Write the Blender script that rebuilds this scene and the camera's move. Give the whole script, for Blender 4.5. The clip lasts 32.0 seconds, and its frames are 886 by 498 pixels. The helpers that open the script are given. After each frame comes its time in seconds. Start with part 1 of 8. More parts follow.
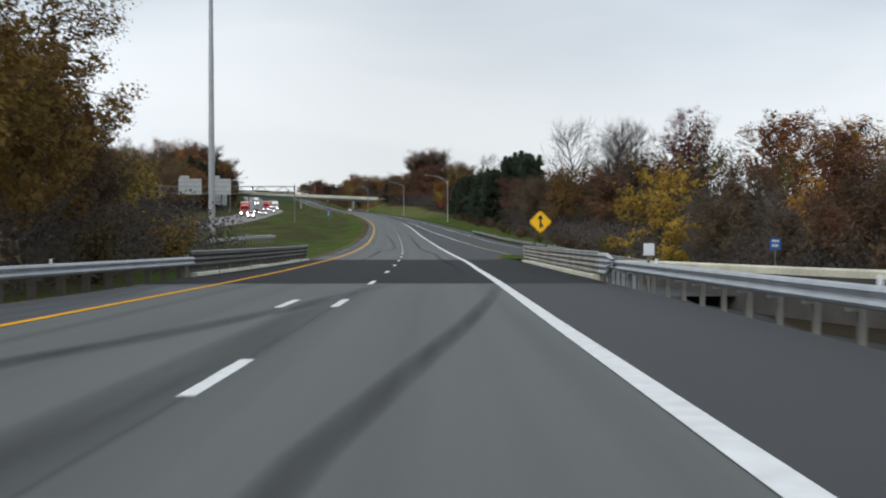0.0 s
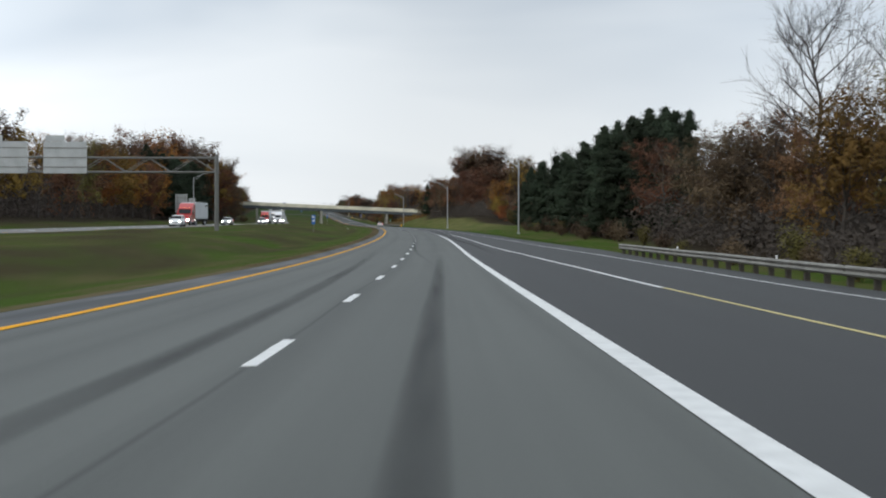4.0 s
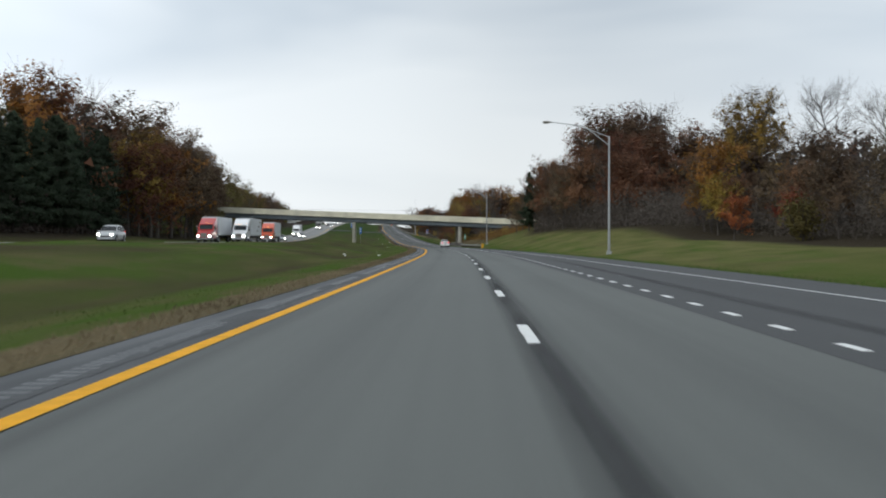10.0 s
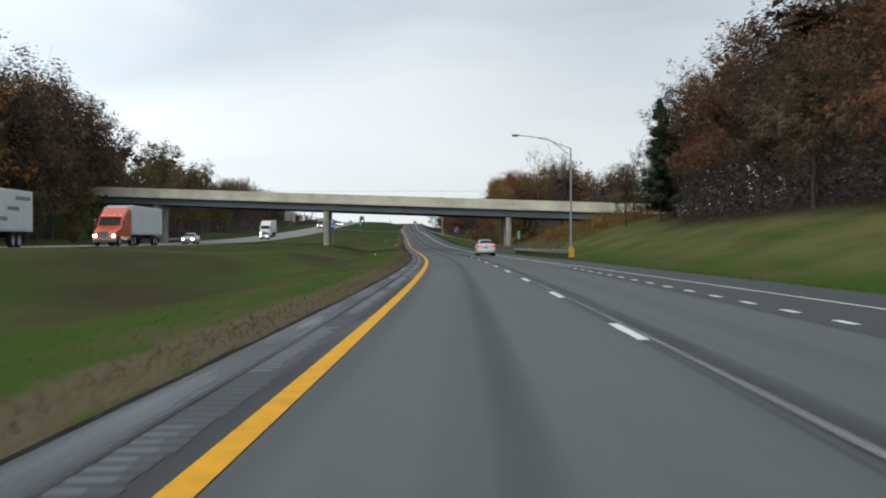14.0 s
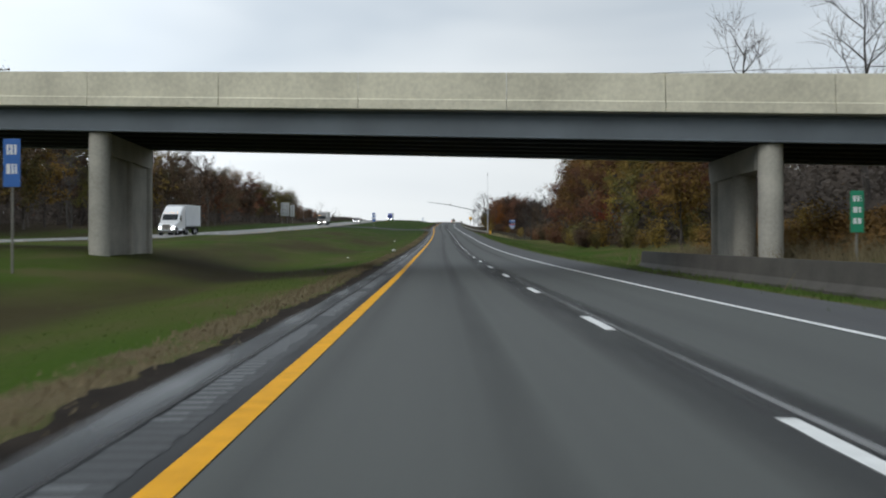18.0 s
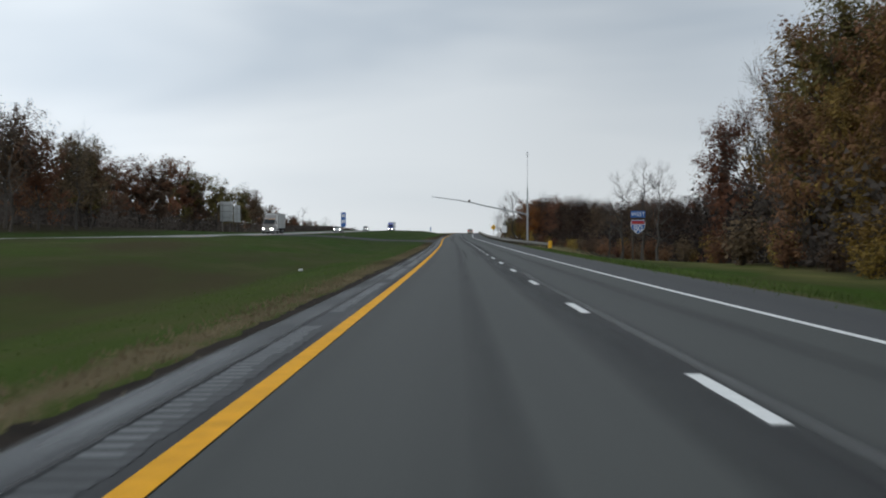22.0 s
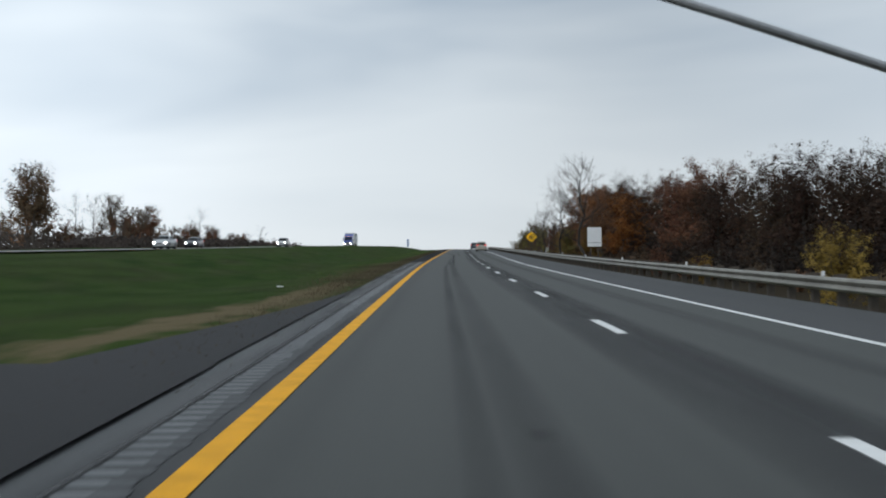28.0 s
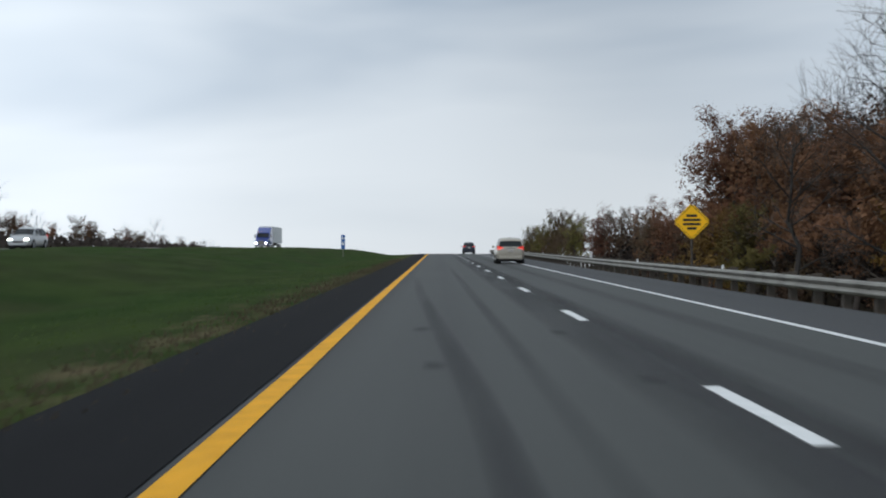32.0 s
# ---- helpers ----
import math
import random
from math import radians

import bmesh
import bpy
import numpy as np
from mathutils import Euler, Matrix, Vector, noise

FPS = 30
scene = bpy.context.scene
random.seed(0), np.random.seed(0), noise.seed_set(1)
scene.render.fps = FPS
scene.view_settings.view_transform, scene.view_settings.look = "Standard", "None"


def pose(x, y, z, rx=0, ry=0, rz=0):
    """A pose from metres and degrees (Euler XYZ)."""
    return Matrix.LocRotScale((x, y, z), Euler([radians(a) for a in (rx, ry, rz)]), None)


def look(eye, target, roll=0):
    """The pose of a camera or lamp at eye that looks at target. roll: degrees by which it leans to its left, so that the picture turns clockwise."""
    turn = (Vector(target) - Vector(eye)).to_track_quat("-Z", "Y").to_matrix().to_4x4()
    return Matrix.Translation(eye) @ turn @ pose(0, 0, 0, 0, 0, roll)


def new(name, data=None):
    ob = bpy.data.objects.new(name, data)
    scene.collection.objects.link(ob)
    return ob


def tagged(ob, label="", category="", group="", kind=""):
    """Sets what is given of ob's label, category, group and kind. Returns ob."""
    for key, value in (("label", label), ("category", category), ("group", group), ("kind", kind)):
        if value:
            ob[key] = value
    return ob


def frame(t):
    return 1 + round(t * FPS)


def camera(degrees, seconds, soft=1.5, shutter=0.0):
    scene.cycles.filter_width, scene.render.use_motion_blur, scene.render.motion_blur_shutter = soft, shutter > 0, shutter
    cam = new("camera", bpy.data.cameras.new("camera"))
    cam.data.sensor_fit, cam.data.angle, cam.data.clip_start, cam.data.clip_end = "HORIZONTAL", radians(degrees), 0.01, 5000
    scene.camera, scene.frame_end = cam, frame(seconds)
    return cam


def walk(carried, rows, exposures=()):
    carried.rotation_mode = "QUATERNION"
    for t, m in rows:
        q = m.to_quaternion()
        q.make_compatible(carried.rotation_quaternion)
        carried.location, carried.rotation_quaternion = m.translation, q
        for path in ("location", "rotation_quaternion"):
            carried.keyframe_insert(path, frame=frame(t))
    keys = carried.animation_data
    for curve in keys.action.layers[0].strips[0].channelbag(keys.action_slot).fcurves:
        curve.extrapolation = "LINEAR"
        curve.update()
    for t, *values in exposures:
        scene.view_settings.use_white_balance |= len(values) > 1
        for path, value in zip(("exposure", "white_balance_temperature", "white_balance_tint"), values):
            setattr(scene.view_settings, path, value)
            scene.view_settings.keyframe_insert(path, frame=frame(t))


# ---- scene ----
cam = camera(40.3, 32.0, soft=2.0, shutter=0.16)
ROWS = [
    (0.0, pose(-0.000, 0.000, 1.220, 88.590, 0.005, 0.000)),
    (0.5, pose(0.092, 16.383, 0.904, 88.677, 0.245, 0.300)),
    (1.0, pose(0.035, 32.784, 0.591, 88.640, 0.441, 0.678)),
    (1.5, pose(-0.168, 49.207, 0.290, 88.863, 0.265, 1.033)),
    (2.0, pose(-0.494, 65.620, 0.019, 88.838, 0.354, 1.402)),
    (2.5, pose(-0.909, 82.006, -0.196, 89.161, 0.457, 1.658)),
    (3.0, pose(-1.389, 98.359, -0.352, 89.296, 0.144, 1.841)),
    (3.5, pose(-1.925, 114.684, -0.452, 89.352, -0.108, 2.166)),
    (4.0, pose(-2.522, 130.976, -0.500, 89.622, -0.103, 2.392)),
    (4.5, pose(-3.190, 147.239, -0.494, 89.852, -0.025, 2.612)),
    (5.0, pose(-3.942, 163.477, -0.435, 89.963, 0.045, 2.885)),
    (5.5, pose(-4.787, 179.692, -0.320, 89.964, 0.049, 3.248)),
    (6.0, pose(-5.735, 195.883, -0.145, 90.271, -0.114, 3.719)),
    (6.5, pose(-6.782, 212.069, 0.086, 90.414, -0.280, 4.225)),
    (7.0, pose(-7.926, 228.252, 0.357, 90.411, -0.554, 4.767)),
    (7.5, pose(-9.160, 244.426, 0.654, 90.507, -0.497, 5.105)),
    (8.0, pose(-10.494, 260.599, 0.957, 90.575, -0.353, 5.443)),
    (8.5, pose(-11.955, 276.811, 1.252, 90.575, -0.500, 5.665)),
    (9.0, pose(-13.538, 293.051, 1.534, 90.551, -0.391, 5.982)),
    (9.5, pose(-15.218, 309.311, 1.804, 90.567, -0.317, 6.196)),
    (10.0, pose(-16.964, 325.581, 2.069, 90.552, -0.118, 6.358)),
    (10.5, pose(-18.746, 341.847, 2.334, 90.525, 0.085, 6.531)),
    (11.0, pose(-20.543, 358.101, 2.603, 90.520, 0.108, 6.822)),
    (11.5, pose(-22.351, 374.340, 2.879, 90.558, -0.007, 7.040)),
    (12.0, pose(-24.173, 390.563, 3.154, 90.593, -0.126, 7.140)),
    (12.5, pose(-26.032, 406.776, 3.422, 90.587, -0.267, 7.304)),
    (13.0, pose(-27.939, 422.979, 3.682, 90.547, -0.433, 7.433)),
    (13.5, pose(-29.894, 439.174, 3.938, 90.600, -0.115, 7.696)),
    (14.0, pose(-31.893, 455.355, 4.191, 90.626, 0.133, 7.942)),
    (14.5, pose(-33.931, 471.518, 4.441, 90.675, 0.260, 8.135)),
    (15.0, pose(-36.011, 487.665, 4.687, 90.619, 0.153, 8.192)),
    (15.5, pose(-38.161, 503.795, 4.933, 90.600, 0.011, 8.330)),
    (16.0, pose(-40.416, 519.903, 5.182, 90.623, -0.126, 8.625)),
    (16.5, pose(-42.811, 535.984, 5.443, 90.654, -0.225, 9.038)),
    (17.0, pose(-45.363, 552.035, 5.719, 90.675, -0.129, 9.449)),
    (17.5, pose(-48.053, 568.063, 6.011, 90.742, 0.027, 9.795)),
    (18.0, pose(-50.838, 584.075, 6.309, 90.736, 0.084, 9.954)),
    (18.5, pose(-53.673, 600.095, 6.607, 90.736, -0.219, 9.987)),
    (19.0, pose(-56.531, 616.123, 6.912, 90.633, -0.255, 10.091)),
    (19.5, pose(-59.399, 632.161, 7.241, 90.744, 0.236, 10.219)),
    (20.0, pose(-62.268, 648.197, 7.617, 91.259, 0.215, 10.296)),
    (20.5, pose(-65.124, 664.224, 8.046, 91.436, -0.164, 10.418)),
    (21.0, pose(-67.964, 680.260, 8.514, 91.400, -0.113, 10.471)),
    (21.5, pose(-70.788, 696.310, 9.008, 91.363, -0.134, 10.503)),
    (22.0, pose(-73.604, 712.376, 9.520, 91.408, -0.040, 10.557)),
    (22.5, pose(-76.438, 728.471, 10.049, 91.544, 0.017, 10.580)),
    (23.0, pose(-79.308, 744.601, 10.596, 91.605, -0.136, 10.608)),
    (23.5, pose(-82.221, 760.774, 11.163, 91.654, -0.460, 10.569)),
    (24.0, pose(-85.159, 776.975, 11.752, 91.892, -0.477, 10.480)),
    (24.5, pose(-88.097, 793.186, 12.360, 91.951, -0.381, 10.429)),
    (25.0, pose(-91.023, 809.391, 12.982, 91.913, -0.524, 10.300)),
    (25.5, pose(-93.924, 825.558, 13.614, 92.018, -0.564, 10.247)),
    (26.0, pose(-96.805, 841.680, 14.254, 92.002, -0.272, 10.238)),
    (26.5, pose(-99.683, 857.761, 14.901, 92.007, 0.054, 10.264)),
    (27.0, pose(-102.577, 873.800, 15.555, 92.075, 0.388, 10.297)),
    (27.5, pose(-105.498, 889.798, 16.215, 92.207, 0.649, 10.291)),
    (28.0, pose(-108.444, 905.755, 16.876, 92.207, 0.371, 10.203)),
    (28.5, pose(-111.383, 921.673, 17.535, 92.162, 0.135, 10.158)),
    (29.0, pose(-114.287, 937.553, 18.192, 92.161, 0.155, 10.124)),
    (29.5, pose(-117.148, 953.409, 18.852, 92.133, 0.155, 9.919)),
    (30.0, pose(-119.959, 969.255, 19.521, 92.266, 0.190, 9.784)),
    (30.5, pose(-122.705, 985.099, 20.202, 92.230, 0.298, 9.631)),
    (31.0, pose(-125.376, 1000.960, 20.893, 92.176, 0.015, 9.400)),
    (31.5, pose(-127.970, 1016.838, 21.593, 92.218, 0.172, 9.253)),
    (32.0, pose(-130.501, 1032.735, 22.303, 92.253, 0.196, 9.106)),
]

EXPO = [(0.0, -0.02, 6420, 9), (16.0, -0.03, 6420, 7), (20.0, -0.06, 6450, 9), (21.0, -0.11, 6400, 9), (22.0, -0.34, 6330, 8), (23, -0.33, 6300, 7), (25, -0.30, 6280, 6), (32, -0.26, 6200, 8)]
walk(cam, ROWS, EXPO)

# ---------------------------------------------------------------- world and sun
world = bpy.data.worlds.new("overcast_sky")
scene.world = world
world.use_nodes = True
wn, wl = world.node_tree.nodes, world.node_tree.links
wn.clear()
w_out = wn.new("ShaderNodeOutputWorld")
w_bg = wn.new("ShaderNodeBackground")
w_sky = wn.new("ShaderNodeTexSky")
w_sky.sky_type = "NISHITA"
w_sky.sun_disc = False
w_sky.sun_elevation = radians(37)
w_sky.sun_rotation = radians(212)
w_co = wn.new("ShaderNodeTexCoord")
w_map = wn.new("ShaderNodeMapping")
w_map.inputs["Scale"].default_value = (1.6, 1.6, 7.0)
w_map.inputs["Rotation"].default_value = (radians(4), radians(-6), 0)
w_n1 = wn.new("ShaderNodeTexNoise")
w_n1.inputs["Scale"].default_value = 1.15
w_n1.inputs["Detail"].default_value = 3.5
w_n1.inputs["Roughness"].default_value = 0.52
w_n1.inputs["Distortion"].default_value = 0.35
w_ramp = wn.new("ShaderNodeValToRGB")
w_ramp.color_ramp.elements[0].position = 0.33
w_ramp.color_ramp.elements[0].color = (0.53, 0.60, 0.685, 1)
w_ramp.color_ramp.elements[1].position = 0.68
w_ramp.color_ramp.elements[1].color = (0.84, 0.88, 0.92, 1)
w_sep = wn.new("ShaderNodeSeparateXYZ")
w_hor = wn.new("ShaderNodeMapRange")
w_hor.inputs["From Min"].default_value = 0.0
w_hor.inputs["From Max"].default_value = 0.17
w_hor.inputs["To Min"].default_value = 0.85
w_hor.inputs["To Max"].default_value = 0.0
w_mixh = wn.new("ShaderNodeMix")
w_mixh.data_type = "RGBA"
w_mixh.inputs[7].default_value = (0.97, 0.98, 0.99, 1)
w_mixs = wn.new("ShaderNodeMix")
w_mixs.data_type = "RGBA"
w_mixs.inputs[0].default_value = 0.94
w_gain = wn.new("ShaderNodeMix")
w_gain.data_type = "RGBA"
w_gain.blend_type = "MULTIPLY"
w_gain.inputs[0].default_value = 1.0
w_gain.inputs[7].default_value = (0.1, 0.1, 0.1, 1)
wl.new(w_co.outputs["Generated"], w_map.inputs["Vector"])
wl.new(w_map.outputs["Vector"], w_n1.inputs["Vector"])
wl.new(w_n1.outputs["Fac"], w_ramp.inputs["Fac"])
wl.new(w_co.outputs["Generated"], w_sep.inputs["Vector"])
wl.new(w_sep.outputs["Z"], w_hor.inputs["Value"])
wl.new(w_hor.outputs["Result"], w_mixh.inputs[0])
wl.new(w_ramp.outputs["Color"], w_mixh.inputs[6])
wl.new(w_sky.outputs["Color"], w_gain.inputs[6])
wl.new(w_gain.outputs[2], w_mixs.inputs[6])
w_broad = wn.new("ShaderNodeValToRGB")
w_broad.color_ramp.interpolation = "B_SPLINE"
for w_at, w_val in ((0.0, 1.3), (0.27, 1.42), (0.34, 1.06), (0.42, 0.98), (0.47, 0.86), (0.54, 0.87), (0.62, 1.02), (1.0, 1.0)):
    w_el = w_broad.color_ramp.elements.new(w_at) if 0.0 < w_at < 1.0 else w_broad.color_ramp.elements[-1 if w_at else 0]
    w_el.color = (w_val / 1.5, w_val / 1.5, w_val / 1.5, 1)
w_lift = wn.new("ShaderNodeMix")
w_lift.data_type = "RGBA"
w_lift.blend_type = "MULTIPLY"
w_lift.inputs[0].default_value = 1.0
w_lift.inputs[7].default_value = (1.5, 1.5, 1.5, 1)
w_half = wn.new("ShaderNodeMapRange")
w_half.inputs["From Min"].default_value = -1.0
w_cloud = wn.new("ShaderNodeMix")
w_cloud.data_type = "RGBA"
w_cloud.blend_type = "MULTIPLY"
w_cloud.inputs[0].default_value = 1.0
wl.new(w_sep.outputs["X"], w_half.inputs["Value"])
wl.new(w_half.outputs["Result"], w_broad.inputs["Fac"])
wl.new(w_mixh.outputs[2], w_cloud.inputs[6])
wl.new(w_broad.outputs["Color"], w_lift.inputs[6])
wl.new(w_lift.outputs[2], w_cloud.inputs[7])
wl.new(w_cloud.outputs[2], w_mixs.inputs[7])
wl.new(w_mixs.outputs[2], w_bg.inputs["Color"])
w_bg.inputs["Strength"].default_value = 1.05
wl.new(w_bg.outputs["Background"], w_out.inputs["Surface"])

sun_data = bpy.data.lights.new("sun", "SUN")
sun_data.energy = 0.9
sun_data.angle = radians(25)
sun_data.color = (1.0, 0.96, 0.9)
sun_ob = new("sun", sun_data)
sun_ob.matrix_world = look((-190, -300, 270), (0, 0, 0))

# ---------------------------------------------------------------- materials
def mat(name, color, rough=0.7, metal=0.0, var=0.25, scale=3.0, bump=0.15, bscale=40.0, fine=60.0, emit=None, rand=0.0, spec=0.5):
    """A node material: base colour broken up by noise at two scales, with a fine bump."""
    m = bpy.data.materials.new(name)
    m.use_nodes = True
    n, l = m.node_tree.nodes, m.node_tree.links
    b = n["Principled BSDF"]
    b.inputs["Roughness"].default_value = rough
    b.inputs["Metallic"].default_value = metal
    b.inputs["Specular IOR Level"].default_value = spec
    tc = n.new("ShaderNodeTexCoord")
    n1, n2 = n.new("ShaderNodeTexNoise"), n.new("ShaderNodeTexNoise")
    n1.inputs["Scale"].default_value, n1.inputs["Detail"].default_value = scale, 5
    n2.inputs["Scale"].default_value, n2.inputs["Detail"].default_value = fine, 2
    add = n.new("ShaderNodeMath")
    add.operation = "MULTIPLY_ADD"
    add.inputs[1].default_value = 0.45
    mr = n.new("ShaderNodeMapRange")
    mr.inputs["From Min"].default_value, mr.inputs["From Max"].default_value = 0.4, 1.05
    mr.inputs["To Min"].default_value, mr.inputs["To Max"].default_value = 1 - var, 1 + var
    mul = n.new("ShaderNodeMix")
    mul.data_type, mul.blend_type = "RGBA", "MULTIPLY"
    mul.inputs[0].default_value = 1.0
    mul.inputs[6].default_value = (*color, 1)
    for t in (n1, n2):
        l.new(tc.outputs["Object"], t.inputs["Vector"])
    l.new(n2.outputs["Fac"], add.inputs[0])
    l.new(n1.outputs["Fac"], add.inputs[2])
    l.new(add.outputs[0], mr.inputs["Value"])
    l.new(mr.outputs["Result"], mul.inputs[7])
    out = mul.outputs[2]
    if rand:
        oi = n.new("ShaderNodeObjectInfo")
        hs = n.new("ShaderNodeHueSaturation")
        r1 = n.new("ShaderNodeMapRange")
        r1.inputs["To Min"].default_value, r1.inputs["To Max"].default_value = 1 - rand, 1 + rand
        r2 = n.new("ShaderNodeMapRange")
        r2.inputs["To Min"].default_value, r2.inputs["To Max"].default_value = 0.5 - rand * 0.05, 0.5 + rand * 0.05
        l.new(oi.outputs["Random"], r1.inputs["Value"])
        l.new(oi.outputs["Random"], r2.inputs["Value"])
        l.new(r1.outputs["Result"], hs.inputs["Value"])
        l.new(r2.outputs["Result"], hs.inputs["Hue"])
        l.new(out, hs.inputs["Color"])
        out = hs.outputs["Color"]
    l.new(out, b.inputs["Base Color"])
    if bump:
        bp = n.new("ShaderNodeBump")
        bp.inputs["Strength"].default_value = bump
        bp.inputs["Distance"].default_value = 0.02
        nb = n.new("ShaderNodeTexNoise")
        nb.inputs["Scale"].default_value, nb.inputs["Detail"].default_value = bscale, 4
        l.new(tc.outputs["Object"], nb.inputs["Vector"])
        l.new(nb.outputs["Fac"], bp.inputs["Height"])
        l.new(bp.outputs["Normal"], b.inputs["Normal"])
    if emit:
        b.inputs["Emission Color"].default_value = (*emit[0], 1)
        b.inputs["Emission Strength"].default_value = emit[1]
    return m


def pavement(name, base, dark, bands, rough=0.75, patch=0.25, tone_shift=None, spec=0.5, wet=False):
    """Asphalt or worn concrete laid along the road. The UV map holds metres across and along.
    bands: (centre, half width, strength) of the long dark streaks of tar, rubber and seams.
    tone_shift: (from, to, factor): the colour is scaled from 1 to factor between these stations."""
    m = bpy.data.materials.new(name)
    m.use_nodes = True
    n, l = m.node_tree.nodes, m.node_tree.links
    b = n["Principled BSDF"]
    b.inputs["Roughness"].default_value = rough
    b.inputs["Specular IOR Level"].default_value = spec
    uv = n.new("ShaderNodeUVMap")
    uv.uv_map = "road"
    sep = n.new("ShaderNodeSeparateXYZ")
    l.new(uv.outputs["UV"], sep.inputs["Vector"])

    def noise_at(sx, sy, detail=4):
        mp, t = n.new("ShaderNodeMapping"), n.new("ShaderNodeTexNoise")
        mp.inputs["Scale"].default_value = (sx, sy, 1)
        t.inputs["Scale"].default_value, t.inputs["Detail"].default_value = 1.0, detail
        l.new(uv.outputs["UV"], mp.inputs["Vector"])
        l.new(mp.outputs["Vector"], t.inputs["Vector"])
        return t.outputs["Fac"]

    def calc(op, a, c, clamp=False):
        k = n.new("ShaderNodeMath")
        k.operation, k.use_clamp = op, clamp
        for i, v in enumerate((a, c)):
            if isinstance(v, (int, float)):
                k.inputs[i].default_value = v
            else:
                l.new(v, k.inputs[i])
        return k.outputs[0]

    wob = calc("MULTIPLY", calc("SUBTRACT", noise_at(0.02, 0.03, 3), 0.5), 0.45)
    u = calc("ADD", sep.outputs["X"], wob)
    brk = noise_at(0.5, 0.02, 4)
    total = None
    for c, hw, st in bands:
        d = calc("DIVIDE", calc("ABSOLUTE", calc("SUBTRACT", u, c), 0), hw)
        k = calc("SUBTRACT", 1.0, d, True)
        k = calc("MULTIPLY", calc("MULTIPLY", k, st), calc("ADD", calc("MULTIPLY", brk, 1.3), 0.25))
        total = k if total is None else calc("ADD", total, k)
    streak = calc("MULTIPLY", calc("SUBTRACT", noise_at(3.2, 0.03, 3), 0.5), 0.45)
    blot = calc("MULTIPLY", calc("SUBTRACT", noise_at(0.22, 0.06, 5), 0.5), patch * 2)
    grain = calc("MULTIPLY", calc("SUBTRACT", noise_at(28, 22, 3), 0.5), 0.35)
    f = calc("ADD", calc("ADD", streak, blot), grain)
    f = calc("ADD", f, total if total is not None else 0.0, False)
    f = calc("ADD", f, 0.12, True)
    mix = n.new("ShaderNodeMix")
    mix.data_type = "RGBA"
    mix.inputs[6].default_value = (*base, 1)
    mix.inputs[7].default_value = (*dark, 1)
    l.new(f, mix.inputs[0])
    col = mix.outputs[2]
    if tone_shift:
        ml, mr = n.new("ShaderNodeMix"), n.new("ShaderNodeMapRange")
        ml.data_type, ml.blend_type = "RGBA", "MULTIPLY"
        ml.inputs[0].default_value = 1.0
        mr.inputs["From Min"].default_value, mr.inputs["From Max"].default_value = tone_shift[0], tone_shift[1]
        mr.inputs["To Min"].default_value, mr.inputs["To Max"].default_value = 1.0, tone_shift[2]
        l.new(sep.outputs["Y"], mr.inputs["Value"])
        l.new(col, ml.inputs[6])
        l.new(mr.outputs["Result"], ml.inputs[7])
        col = ml.outputs[2]
    l.new(col, b.inputs["Base Color"])
    bp = n.new("ShaderNodeBump")
    if wet:
        rr = n.new("ShaderNodeMapRange")
        rr.inputs["From Min"].default_value, rr.inputs["From Max"].default_value = 0.40, 0.58
        rr.inputs["To Min"].default_value, rr.inputs["To Max"].default_value = 0.52, rough
        l.new(noise_at(1.1, 0.1, 4), rr.inputs["Value"])
        l.new(rr.outputs["Result"], b.inputs["Roughness"])
    bp.inputs["Strength"].default_value, bp.inputs["Distance"].default_value = 0.12 if wet else 0.35, 0.01
    l.new(noise_at(45, 45, 3), bp.inputs["Height"])
    l.new(bp.outputs["Normal"], b.inputs["Normal"])
    return m


